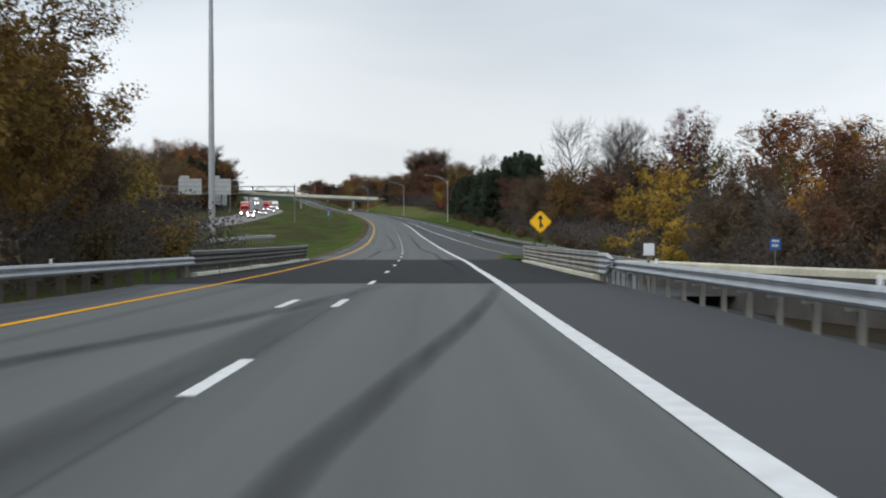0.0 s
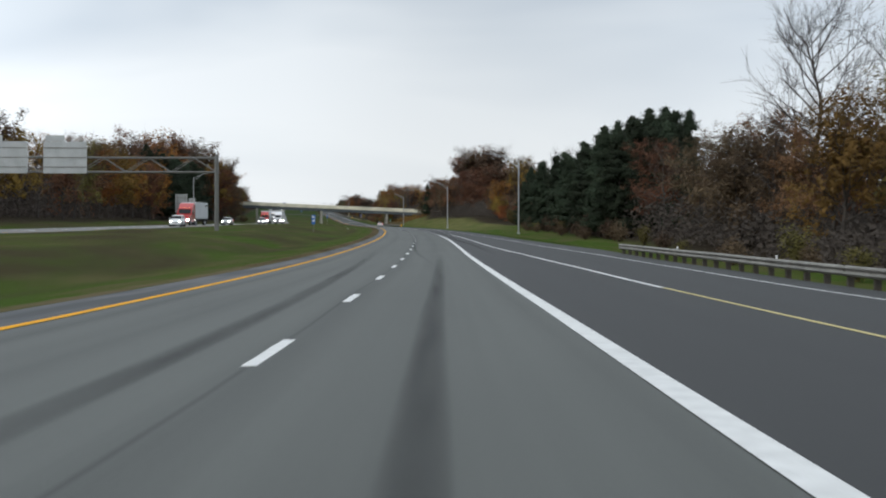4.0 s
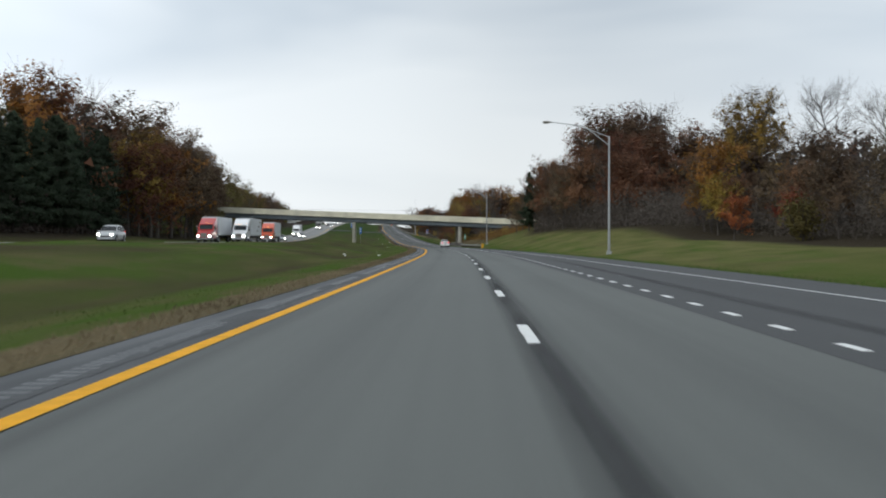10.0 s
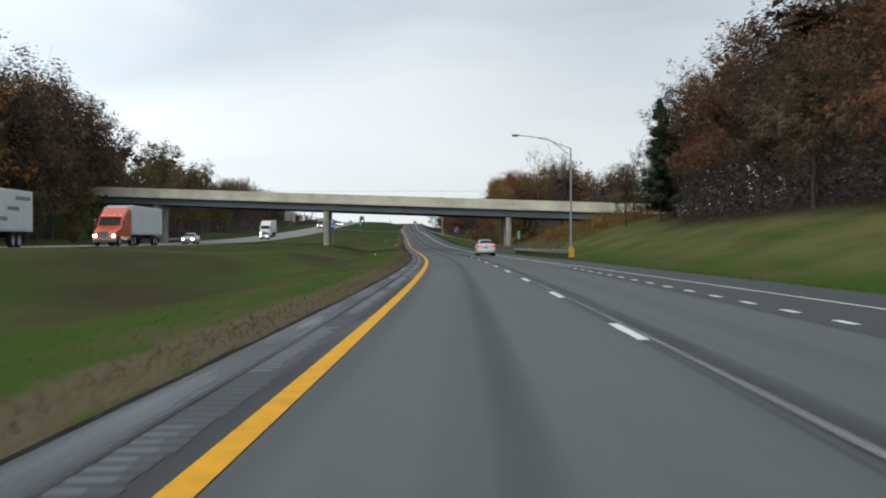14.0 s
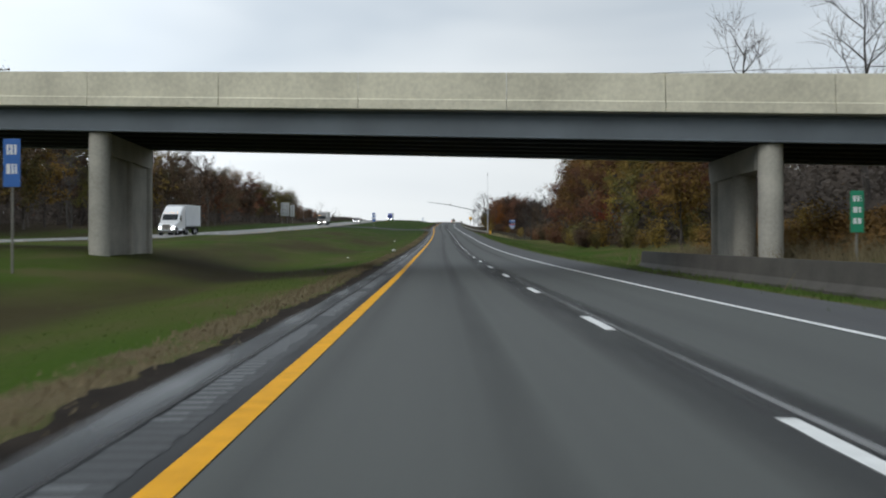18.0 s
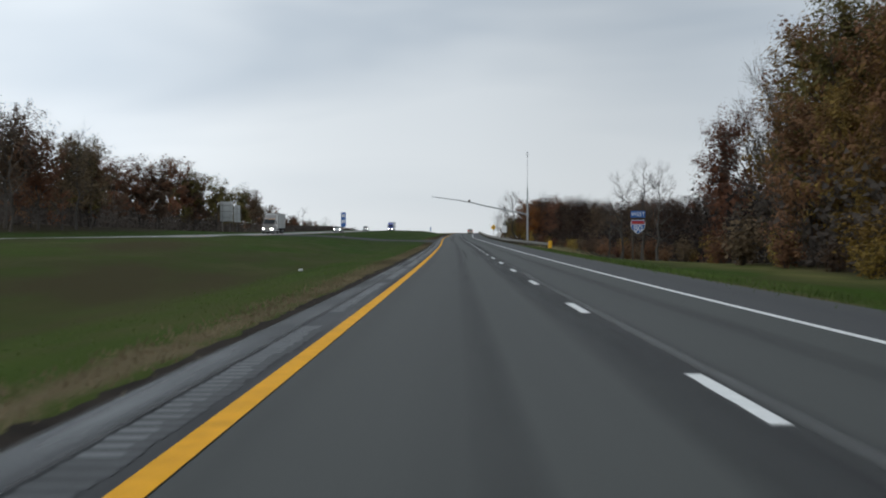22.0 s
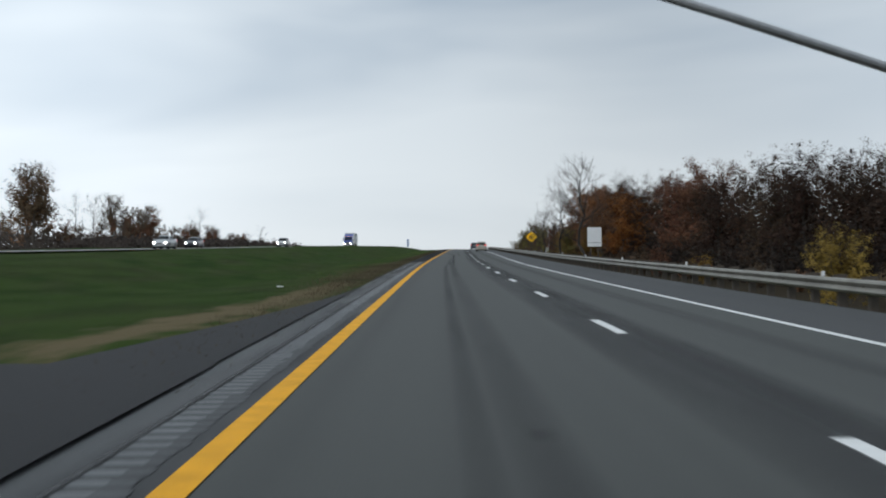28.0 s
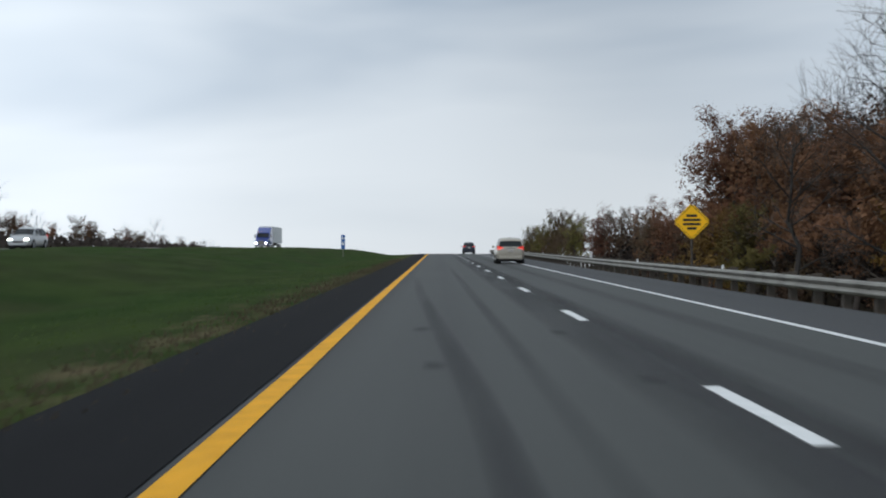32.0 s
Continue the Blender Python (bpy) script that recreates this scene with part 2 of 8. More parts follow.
def leafy(name, c1, c2, rough=0.8):
    """Leaves: each leaf takes its own tone between two colours; light passes through them."""
    m = bpy.data.materials.new(name)
    m.use_nodes = True
    n, l = m.node_tree.nodes, m.node_tree.links
    b = n["Principled BSDF"]
    b.inputs["Roughness"].default_value = rough
    b.inputs["Specular IOR Level"].default_value = 0.08
    g, oi = n.new("ShaderNodeNewGeometry"), n.new("ShaderNodeObjectInfo")
    mix, hs, mr = n.new("ShaderNodeMix"), n.new("ShaderNodeHueSaturation"), n.new("ShaderNodeMapRange")
    mix.data_type = "RGBA"
    mix.inputs[6].default_value, mix.inputs[7].default_value = (*c1, 1), (*c2, 1)
    tc, nz, half = n.new("ShaderNodeTexCoord"), n.new("ShaderNodeTexNoise"), n.new("ShaderNodeMath")
    nz.inputs["Scale"].default_value, nz.inputs["Detail"].default_value = 0.42, 4
    half.operation, half.use_clamp = "MULTIPLY_ADD", True
    half.inputs[1].default_value = 0.3
    lean = n.new("ShaderNodeMapRange")
    lean.inputs["From Min"].default_value, lean.inputs["From Max"].default_value = 0.3, 0.7
    lean.inputs["To Max"].default_value = 0.72
    l.new(tc.outputs["Object"], nz.inputs["Vector"])
    l.new(nz.outputs["Fac"], lean.inputs["Value"])
    l.new(g.outputs["Random Per Island"], half.inputs[0])
    l.new(lean.outputs["Result"], half.inputs[2])
    l.new(half.outputs[0], mix.inputs[0])
    mr.inputs["To Min"].default_value, mr.inputs["To Max"].default_value = 0.72, 1.38
    wide, tone, hue = n.new("ShaderNodeTexNoise"), n.new("ShaderNodeMapRange"), n.new("ShaderNodeMapRange")
    wide.inputs["Scale"].default_value, wide.inputs["Detail"].default_value = 0.11, 2
    tone.inputs["From Min"].default_value, tone.inputs["From Max"].default_value = 0.3, 0.7
    tone.inputs["To Min"].default_value, tone.inputs["To Max"].default_value = 0.72, 1.3
    hue.inputs["To Min"].default_value, hue.inputs["To Max"].default_value = 0.488, 0.515
    both = n.new("ShaderNodeMath")
    both.operation = "MULTIPLY"
    l.new(tc.outputs["Object"], wide.inputs["Vector"])
    l.new(wide.outputs["Fac"], tone.inputs["Value"])
    l.new(oi.outputs["Random"], mr.inputs["Value"])
    l.new(oi.outputs["Random"], hue.inputs["Value"])
    l.new(mr.outputs["Result"], both.inputs[0])
    l.new(tone.outputs["Result"], both.inputs[1])
    hs.inputs["Saturation"].default_value = 0.95
    l.new(both.outputs[0], hs.inputs["Value"])
    l.new(hue.outputs["Result"], hs.inputs["Hue"])
    l.new(mix.outputs[2], hs.inputs["Color"])
    l.new(hs.outputs["Color"], b.inputs["Base Color"])
    tr, ms, out = n.new("ShaderNodeBsdfTranslucent"), n.new("ShaderNodeMixShader"), n["Material Output"]
    ms.inputs[0].default_value = 0.25
    l.new(hs.outputs["Color"], tr.inputs["Color"])
    l.new(b.outputs[0], ms.inputs[1])
    l.new(tr.outputs[0], ms.inputs[2])
    l.new(ms.outputs[0], out.inputs["Surface"])
    return m


def grassy(name, cols):
    """Mown verge grass: patches of green, olive and straw at several scales."""
    m = bpy.data.materials.new(name)
    m.use_nodes = True
    n, l = m.node_tree.nodes, m.node_tree.links
    b = n["Principled BSDF"]
    b.inputs["Roughness"].default_value = 1.0
    b.inputs["Specular IOR Level"].default_value = 0.03
    uv = n.new("ShaderNodeUVMap")
    uv.uv_map = "road"

    def noise_at(sx, sy, detail):
        mp, t = n.new("ShaderNodeMapping"), n.new("ShaderNodeTexNoise")
        mp.inputs["Scale"].default_value = (sx, sy, 1)
        t.inputs["Scale"].default_value, t.inputs["Detail"].default_value = 1.0, detail
        l.new(uv.outputs["UV"], mp.inputs["Vector"])
        l.new(mp.outputs["Vector"], t.inputs["Vector"])
        return t.outputs["Fac"]

    def ramp(fac, a, c):
        r = n.new("ShaderNodeMapRange")
        r.inputs["From Min"].default_value, r.inputs["From Max"].default_value = a, c
        l.new(fac, r.inputs["Value"])
        return r.outputs["Result"]

    def mix(fac, a, c):
        k = n.new("ShaderNodeMix")
        k.data_type = "RGBA"
        l.new(fac, k.inputs[0])
        for i, v in ((6, a), (7, c)):
            if isinstance(v, tuple):
                k.inputs[i].default_value = (*v, 1)
            else:
                l.new(v, k.inputs[i])
        return k.outputs[2]

    col = mix(ramp(noise_at(0.12, 0.03, 5), 0.45, 0.57), cols[0], cols[1])
    col = mix(ramp(noise_at(0.4, 0.1, 6), 0.47, 0.64), col, cols[2])
    col = mix(ramp(noise_at(9, 7, 4), 0.35, 0.9), col, cols[3])
    sep, lush = n.new("ShaderNodeSeparateXYZ"), n.new("ShaderNodeMapRange")
    lush.inputs["From Min"].default_value, lush.inputs["From Max"].default_value = 640, 900
    lush.inputs["To Max"].default_value = 0.7
    l.new(uv.outputs["UV"], sep.inputs["Vector"])
    l.new(sep.outputs["Y"], lush.inputs["Value"])
    deep = mix(ramp(noise_at(0.7, 0.22, 6), 0.38, 0.62), (0.010, 0.028, 0.008), (0.028, 0.051, 0.013))
    col = mix(lush.outputs["Result"], col, deep)
    ditch, there, patchy = n.new("ShaderNodeMapRange"), n.new("ShaderNodeMapRange"), n.new("ShaderNodeMath")
    ditch.interpolation_type = there.interpolation_type = "SMOOTHSTEP"
    ditch.inputs["From Min"].default_value, ditch.inputs["From Max"].default_value = -8.2, -10.5
    there.inputs["From Min"].default_value, there.inputs["From Max"].default_value = 830, 790
    patchy.operation = "MULTIPLY"
    l.new(sep.outputs["X"], ditch.inputs["Value"])
    l.new(sep.outputs["Y"], there.inputs["Value"])
    l.new(ditch.outputs["Result"], patchy.inputs[0])
    l.new(there.outputs["Result"], patchy.inputs[1])
    brown = n.new("ShaderNodeMath")
    brown.operation = "MULTIPLY"
    l.new(patchy.outputs[0], brown.inputs[0])
    l.new(ramp(noise_at(0.16, 0.035, 5), 0.40, 0.62), brown.inputs[1])
    col = mix(brown.outputs[0], col, (0.056, 0.050, 0.024))
    # right bank toned paler in patches, a sunlit look put into the grass colour
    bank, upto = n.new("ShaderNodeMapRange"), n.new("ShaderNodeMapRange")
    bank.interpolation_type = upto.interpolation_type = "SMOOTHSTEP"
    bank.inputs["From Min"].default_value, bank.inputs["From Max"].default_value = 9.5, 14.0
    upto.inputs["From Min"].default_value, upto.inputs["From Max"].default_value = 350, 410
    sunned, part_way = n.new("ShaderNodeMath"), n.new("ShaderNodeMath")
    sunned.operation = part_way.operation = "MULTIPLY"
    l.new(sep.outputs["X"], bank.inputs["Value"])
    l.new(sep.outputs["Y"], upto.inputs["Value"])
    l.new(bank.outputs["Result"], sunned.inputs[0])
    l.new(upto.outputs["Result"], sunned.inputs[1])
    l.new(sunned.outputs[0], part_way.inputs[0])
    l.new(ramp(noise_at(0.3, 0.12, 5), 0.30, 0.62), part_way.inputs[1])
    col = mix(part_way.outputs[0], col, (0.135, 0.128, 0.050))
    at = n.new("ShaderNodeAttribute")
    at.attribute_name = "verge"
    rough_edge = n.new("ShaderNodeMath")
    rough_edge.operation = "MULTIPLY_ADD"
    rough_edge.inputs[1].default_value = 1.3
    l.new(noise_at(1.3, 0.5, 4), rough_edge.inputs[0])
    l.new(at.outputs["Fac"], rough_edge.inputs[2])
    col = mix(ramp(rough_edge.outputs[0], 0.92, 1.32), col, cols[4])
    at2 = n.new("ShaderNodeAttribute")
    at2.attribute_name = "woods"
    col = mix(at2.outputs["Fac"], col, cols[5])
    l.new(col, b.inputs["Base Color"])
    bp = n.new("ShaderNodeBump")
    bp.inputs["Strength"].default_value, bp.inputs["Distance"].default_value = 0.9, 0.08
    l.new(noise_at(14, 12, 5), bp.inputs["Height"])
    l.new(bp.outputs["Normal"], b.inputs["Normal"])
    return m


M = {}
M["lane"] = pavement("worn_grey_pavement", (0.106, 0.115, 0.107), (0.040, 0.044, 0.042),
                     [(0.1, 0.5, 0.45), (-2.15, 0.5, 0.30), (1.6, 0.55, 0.25), (-0.05, 0.05, 0.7), (-3.5, 0.3, 0.55), (3.3, 0.3, 0.3)], tone_shift=(430, 700, 0.43))
M["opp"] = pavement("far_carriageway_pavement", (0.20, 0.20, 0.195), (0.11, 0.11, 0.11), [(0.0, 0.6, 0.5)])
M["shoulder"] = pavement("left_shoulder_asphalt", (0.07, 0.0755, 0.08), (0.026, 0.028, 0.031), [(-3.95, 0.25, 0.6)], 0.7, 0.6, tone_shift=(380, 640, 0.38), spec=0.2, wet=True)
M["rshoulder"] = pavement("right_shoulder_asphalt", (0.06, 0.062, 0.066), (0.034, 0.036, 0.038), [(4.4, 0.6, 0.25)], 0.8, 0.3, tone_shift=(560, 800, 0.66))
M["ramp"] = pavement("ramp_asphalt", (0.031, 0.0325, 0.034), (0.021, 0.0225, 0.024), [(6.2, 0.8, 0.35), (9.3, 0.8, 0.3)], 0.75, 0.3, tone_shift=(130, 230, 1.38))
M["deck"] = pavement("fresh_dark_asphalt", (0.016, 0.0165, 0.0175), (0.009, 0.0095, 0.01), [(0.0, 0.5, 0.3), (2.2, 0.5, 0.3)], 0.85, 0.4, spec=0.25)
M["soil"] = mat("dark_wet_verge_soil", (0.026, 0.021, 0.017), 0.95, spec=0.05, var=0.55, scale=1.2, bump=0.6, bscale=12)
# stained concrete, darkened further to carry the shade under the bridge
M["stained"] = mat("dark_stained_concrete", (0.075, 0.068, 0.06), 0.85, var=0.35, scale=0.7, bump=0.2, fine=9)
M["white_paint"] = mat("white_road_paint", (0.74, 0.75, 0.74), 0.6, var=0.18, scale=4, bump=0.3, bscale=60)
M["yellow_paint"] = mat("yellow_road_paint", (0.76, 0.37, 0.010), 0.75, spec=0.2, var=0.2, scale=4, bump=0.3, bscale=60)
M["pale_yellow"] = mat("faded_yellow_paint", (0.55, 0.47, 0.2), 0.6, var=0.25, scale=4)
M["rumble"] = mat("milled_rumble_groove", (0.044, 0.047, 0.050), 0.8, var=0.25, scale=2)
M["rumble_ridge"] = mat("dull_rumble_ridge", (0.058, 0.062, 0.066), 0.7, var=0.3, scale=1.0)
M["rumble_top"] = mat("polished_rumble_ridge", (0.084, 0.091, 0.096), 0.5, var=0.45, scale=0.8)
M["grass"] = grassy("verge_grass", [(0.056, 0.1, 0.014), (0.082, 0.098, 0.026), (0.11, 0.098, 0.044), (0.04, 0.066, 0.012), (0.135, 0.110, 0.064), (0.042, 0.034, 0.023)])
M["grass_plain"] = mat("embankment_grass", (0.07, 0.08, 0.025), 1.0, var=0.4, scale=0.4, bump=0.5, bscale=6, fine=3, spec=0.05)
M["concrete"] = mat("weathered_concrete", (0.40, 0.385, 0.335), 0.85, var=0.3, scale=0.7, bump=0.2, fine=9)
M["parapet"] = mat("stained_parapet_concrete", (0.66, 0.63, 0.50), 0.85, var=0.32, scale=0.35, bump=0.2, fine=6)
M["girder"] = mat("blue_grey_painted_steel", (0.12, 0.145, 0.165), 0.6, var=0.25, scale=0.5)
M["dark_steel"] = mat("dark_deck_underside", (0.04, 0.042, 0.045), 0.8, var=0.2)
M["galv"] = mat("galvanised_steel", (0.42, 0.44, 0.46), 0.5, 0.55, var=0.2, scale=1.5, bump=0.05)
M["galv_old"] = mat("weathered_galvanised_steel", (0.23, 0.22, 0.195), 0.6, 0.35, var=0.35, scale=1.2, bump=0.1)
M["gantry"] = mat("dull_grey_gantry_steel", (0.20, 0.20, 0.19), 0.6, 0.3, var=0.25, scale=1.2, bump=0.05)
M["pole"] = mat("pole_aluminium", (0.40, 0.41, 0.42), 0.5, 0.4, var=0.15)
M["wood_post"] = mat("weathered_timber_post", (0.075, 0.062, 0.05), 0.9, var=0.35, scale=5)
# unlit sheeting with a faint glow added to brighten its yellow
M["sign_yellow"] = mat("yellow_sign_sheeting", (0.92, 0.50, 0.0), 0.5, var=0.06, bump=0, emit=((0.9, 0.5, 0.0), 0.12))
M["sign_blue"] = mat("blue_sign_sheeting", (0.03, 0.13, 0.42), 0.5, var=0.08, bump=0)
M["sign_green"] = mat("green_sign_sheeting", (0.02, 0.26, 0.14), 0.5, var=0.08, bump=0)
M["sign_red"] = mat("red_sign_sheeting", (0.45, 0.04, 0.04), 0.5, var=0.08, bump=0)
M["sign_white"] = mat("white_sign_sheeting", (0.78, 0.79, 0.80), 0.5, var=0.06, bump=0)
M["sign_back"] = mat("bare_aluminium_sign_back", (0.44, 0.46, 0.46), 0.45, 0.25, var=0.15, scale=1)
M["black"] = mat("matt_black", (0.02, 0.02, 0.02), 0.6, var=0.1, bump=0)
M["yellow_plastic"] = mat("yellow_crash_cushion", (0.80, 0.42, 0.02), 0.5, var=0.12)
M["bark"] = mat("grey_brown_bark", (0.066, 0.055, 0.046), 0.9, var=0.4, scale=3, rand=0.25)
M["twig"] = mat("grey_brown_twigs", (0.062, 0.052, 0.046), 0.9, var=0.3, scale=2, rand=0.3, bump=0)
M["pale_bark"] = mat("pale_bark", (0.062, 0.056, 0.050), 0.9, var=0.4, scale=3, rand=0.2)
M["rust"] = leafy("rust_leaves", (0.148, 0.068, 0.042), (0.215, 0.104, 0.054))
M["orange"] = leafy("orange_leaves", (0.24, 0.085, 0.018), (0.32, 0.15, 0.03))
M["gold"] = leafy("golden_leaves", (0.30, 0.19, 0.035), (0.21, 0.14, 0.035))
M["old_gold"] = leafy("dull_golden_leaves", (0.28, 0.165, 0.036), (0.19, 0.125, 0.042))
M["umber"] = leafy("dark_umber_leaves", (0.043, 0.030, 0.024), (0.084, 0.050, 0.033))
M["brown"] = leafy("brown_leaves", (0.105, 0.072, 0.048), (0.15, 0.10, 0.06))
M["bright_gold"] = leafy("bright_golden_leaves", (0.36, 0.21, 0.02), (0.46, 0.31, 0.04))
M["olive"] = leafy("olive_leaves", (0.12, 0.11, 0.034), (0.18, 0.145, 0.048))
M["crimson"] = leafy("crimson_leaves", (0.10, 0.02, 0.025), (0.16, 0.04, 0.035))
M["scarlet"] = leafy("scarlet_leaves", (0.25, 0.045, 0.02), (0.32, 0.09, 0.03))
M["pine"] = leafy("pine_needles", (0.032, 0.047, 0.029), (0.052, 0.066, 0.041))
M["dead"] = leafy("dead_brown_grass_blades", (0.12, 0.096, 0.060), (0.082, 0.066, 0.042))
M["dry"] = leafy("dry_grass_blades", (0.24, 0.194, 0.115), (0.175, 0.142, 0.083))
M["greenblade"] = leafy("green_grass_blades", (0.065, 0.10, 0.02), (0.09, 0.115, 0.032))

# ---------------------------------------------------------------- helpers for meshes
def obj_from(name, verts, faces, material=None, parent=None, label="", smooth=False):
    me = bpy.data.meshes.new(name)
    me.from_pydata([tuple(v) for v in verts], [], faces)
    if material:
        me.materials.append(material)
    if smooth:
        me.polygons.foreach_set("use_smooth", [True] * len(me.polygons))
    ob = new(name, me)
    ob.parent = parent
    if label:
        tagged(ob, label)
    return ob


def part(name, bm, material, parent, label="", smooth=False):
    """Links a bmesh as one mesh object under a thing or a part."""
    me = bpy.data.meshes.new(name)
    bm.to_mesh(me)
    bm.free()
    me.materials.append(material)
    if smooth:
        me.polygons.foreach_set("use_smooth", [True] * len(me.polygons))
    ob = new(name, me)
    ob.parent = parent
    if label:
        tagged(ob, label)
    return ob


def thing(name, m, label, category, group="", kind=""):
    e = new(name)
    e.empty_display_size = 0.3
    e.matrix_world = m
    return tagged(e, label, category, group, kind)


def box(bm, x0, x1, y0, y1, z0, z1, m=None):
    v = [bm.verts.new(p) for p in ((x0, y0, z0), (x1, y0, z0), (x1, y1, z0), (x0, y1, z0), (x0, y0, z1), (x1, y0, z1), (x1, y1, z1), (x0, y1, z1))]
    if m is not None:
        for q in v:
            q.co = m @ q.co
    for f in ((3, 2, 1, 0), (4, 5, 6, 7), (0, 1, 5, 4), (1, 2, 6, 5), (2, 3, 7, 6), (3, 0, 4, 7)):
        bm.faces.new([v[i] for i in f])
    return v


def bevel_box(x0, x1, y0, y1, z0, z1, r=0.02, seg=2):
    bm = bmesh.new()
    box(bm, x0, x1, y0, y1, z0, z1)
    bmesh.ops.bevel(bm, geom=bm.edges[:], offset=r, segments=seg, affect="EDGES", profile=0.5)
    return bm


def tube(bm, pts, radii, sides=8, caps=True):
    """A tube with rounded course through the points."""
    rings = []
    pts = [Vector(p) for p in pts]
    up = Vector((0.31, 0.17, 0.93))
    for i, p in enumerate(pts):
        t = (pts[min(i + 1, len(pts) - 1)] - pts[max(i - 1, 0)]).normalized()
        a = t.cross(up)
        if a.length < 1e-3:
            a = t.cross(Vector((1, 0, 0)))
        a.normalize()
        b = t.cross(a)
        r = radii[i] if isinstance(radii, (list, tuple)) else radii
        rings.append([bm.verts.new(p + (a * math.cos(k * math.tau / sides) + b * math.sin(k * math.tau / sides)) * r) for k in range(sides)])
    for r0, r1 in zip(rings, rings[1:]):
        for k in range(sides):
            bm.faces.new((r0[k], r0[(k + 1) % sides], r1[(k + 1) % sides], r1[k]))
    if caps:
        bm.faces.new(rings[0][::-1])
        bm.faces.new(rings[-1])
    return bm


def loft(bm, rings, closed=True, cap=True):
    vs = [[bm.verts.new(p) for p in r] for r in rings]
    n = len(vs[0])
    for a, b in zip(vs, vs[1:]):
        for k in range(n if closed else n - 1):
            bm.faces.new((a[k], a[(k + 1) % n], b[(k + 1) % n], b[k]))
    if cap and closed:
        bm.faces.new(vs[0][::-1])
        bm.faces.new(vs[-1])
    return vs


def bars(bm, rows, x0, x1, z0, dz, h, y, rng):
    """Plain bars in place of writing."""
    for i in range(rows):
        x = x0
        while x < x1 - 0.02:
            w = min(rng.uniform(0.06, 0.2), x1 - x)
            box(bm, x, x + w, y - 0.004, y, z0 - i * dz - h, z0 - i * dz)
            x += w + 0.04


# ---------------------------------------------------------------- the course of the road
# the lane line between the two lanes, every 40 m from station -60 to 1140
ROAD_X = [-2.18, -2.11, -2.09, -2.45, -3.36, -4.78, -6.52, -8.52, -10.88, -13.86, -17.45, -21.33, -25.44, -30.02, -35.09, -40.71, -47.23, -54.3, -61.45, -68.46, -75.37, -82.28, -89.25, -96.3, -103.45, -110.66, -117.73, -124.49, -131.01, -137.51, -144.0]
ROAD_Y = [-59.99, -19.99, 20.01, 60.01, 100.0, 139.98, 179.94, 219.9, 259.82, 299.71, 339.55, 379.35, 419.13, 458.87, 498.54, 538.12, 577.59, 616.97, 656.34, 695.72, 735.12, 774.52, 813.9, 853.28, 892.63, 931.98, 971.35, 1010.77, 1050.24, 1089.71, 1129.18]
ROAD_Z = [1.27, 0.42, -0.41, -1.12, -1.58, -1.72, -1.51, -1.0, -0.32, 0.4, 1.1, 1.76, 2.4, 3.02, 3.63, 4.26, 4.93, 5.7, 6.63, 7.74, 9.02, 10.43, 11.92, 13.48, 15.08, 16.72, 18.39, 20.09, 21.82, 23.52, 25.23]


def catmull(tab, s):
    f = (s + 60) / 40
    i = int(max(0, min(len(tab) - 2, math.floor(f))))
    u = f - i
    p1, p2 = tab[i], tab[i + 1]
    p0 = tab[i - 1] if i else 2 * p1 - p2
    p3 = tab[i + 2] if i + 2 < len(tab) else 2 * p2 - p1
    if u < 0 or u > 1:
        return p1 + (p2 - p1) * u
    return 0.5 * (2 * p1 + (p2 - p0) * u + (2 * p0 - 5 * p1 + 4 * p2 - p3) * u * u + (3 * p1 - p0 - 3 * p2 + p3) * u ** 3)


def road_z(s):
    if s < -60:
        return 1.27 + (-60 - s) * 0.012
    if s <= 1140:
        return catmull(ROAD_Z, s)
    g, u = 0.0428, s - 1140
    if u < 50:
        return 25.23 + g * u
    v = min(u - 50, 304)
    return 25.23 + g * (50 + v) - 9e-5 * v * v - 0.012 * min(max(u - 354, 0), 900)


def heading(s):
    return math.atan2(catmull(ROAD_X, s - 4) - catmull(ROAD_X, s + 4), catmull(ROAD_Y, s + 4) - catmull(ROAD_Y, s - 4))


def at(s, d, z=0.0):
    """The place d metres right of the lane line at a station, z above the road."""
    h = heading(s)
    return Vector((catmull(ROAD_X, s) + math.cos(h) * d, catmull(ROAD_Y, s) + math.sin(h) * d, road_z(s) + z))


def stand(s, d, z=0.0, turn=0.0):
    """A pose on the ground there, its y axis along the road; turn in degrees."""
    p = at(s, d, z)
    return pose(p.x, p.y, p.z, 0, 0, math.degrees(heading(s)) + turn)


def lerp(s, *pairs):
    """Linear between (station, value) pairs."""
    return float(np.interp(s, [p[0] for p in pairs], [p[1] for p in pairs]))


def yellow_d(s):
    return lerp(s, (60, -4.5), (150, -4.1), (200, -4.1), (290, -3.98), (330, -3.82), (430, -3.65), (500, -3.72), (560, -3.88), (640, -3.8), (760, -3.77), (860, -3.8), (915, -3.9), (960, -3.82), (1000, -3.76), (1050, -3.7))


def left_edge(s):
    return lerp(s, (40, -6.9), (75, -5.9), (130, -5.6), (210, -5.25), (300, -4.95), (368, -4.87), (432, -4.87), (595, -4.86), (760, -4.85), (830, -4.92), (1000, -5.0))


def seam_d(s):
    """The seam in the left shoulder, beyond the milled grooves."""
    return yellow_d(s) - lerp(s, (430, 0.71), (560, 0.66), (760, 0.62))


def soil_width(s):
    return lerp(s, (200, 0.16), (420, 0.24), (560, 0.36), (645, 0.56), (690, 0.46), (760, 0.4), (880, 0.26), (980, 0.16))


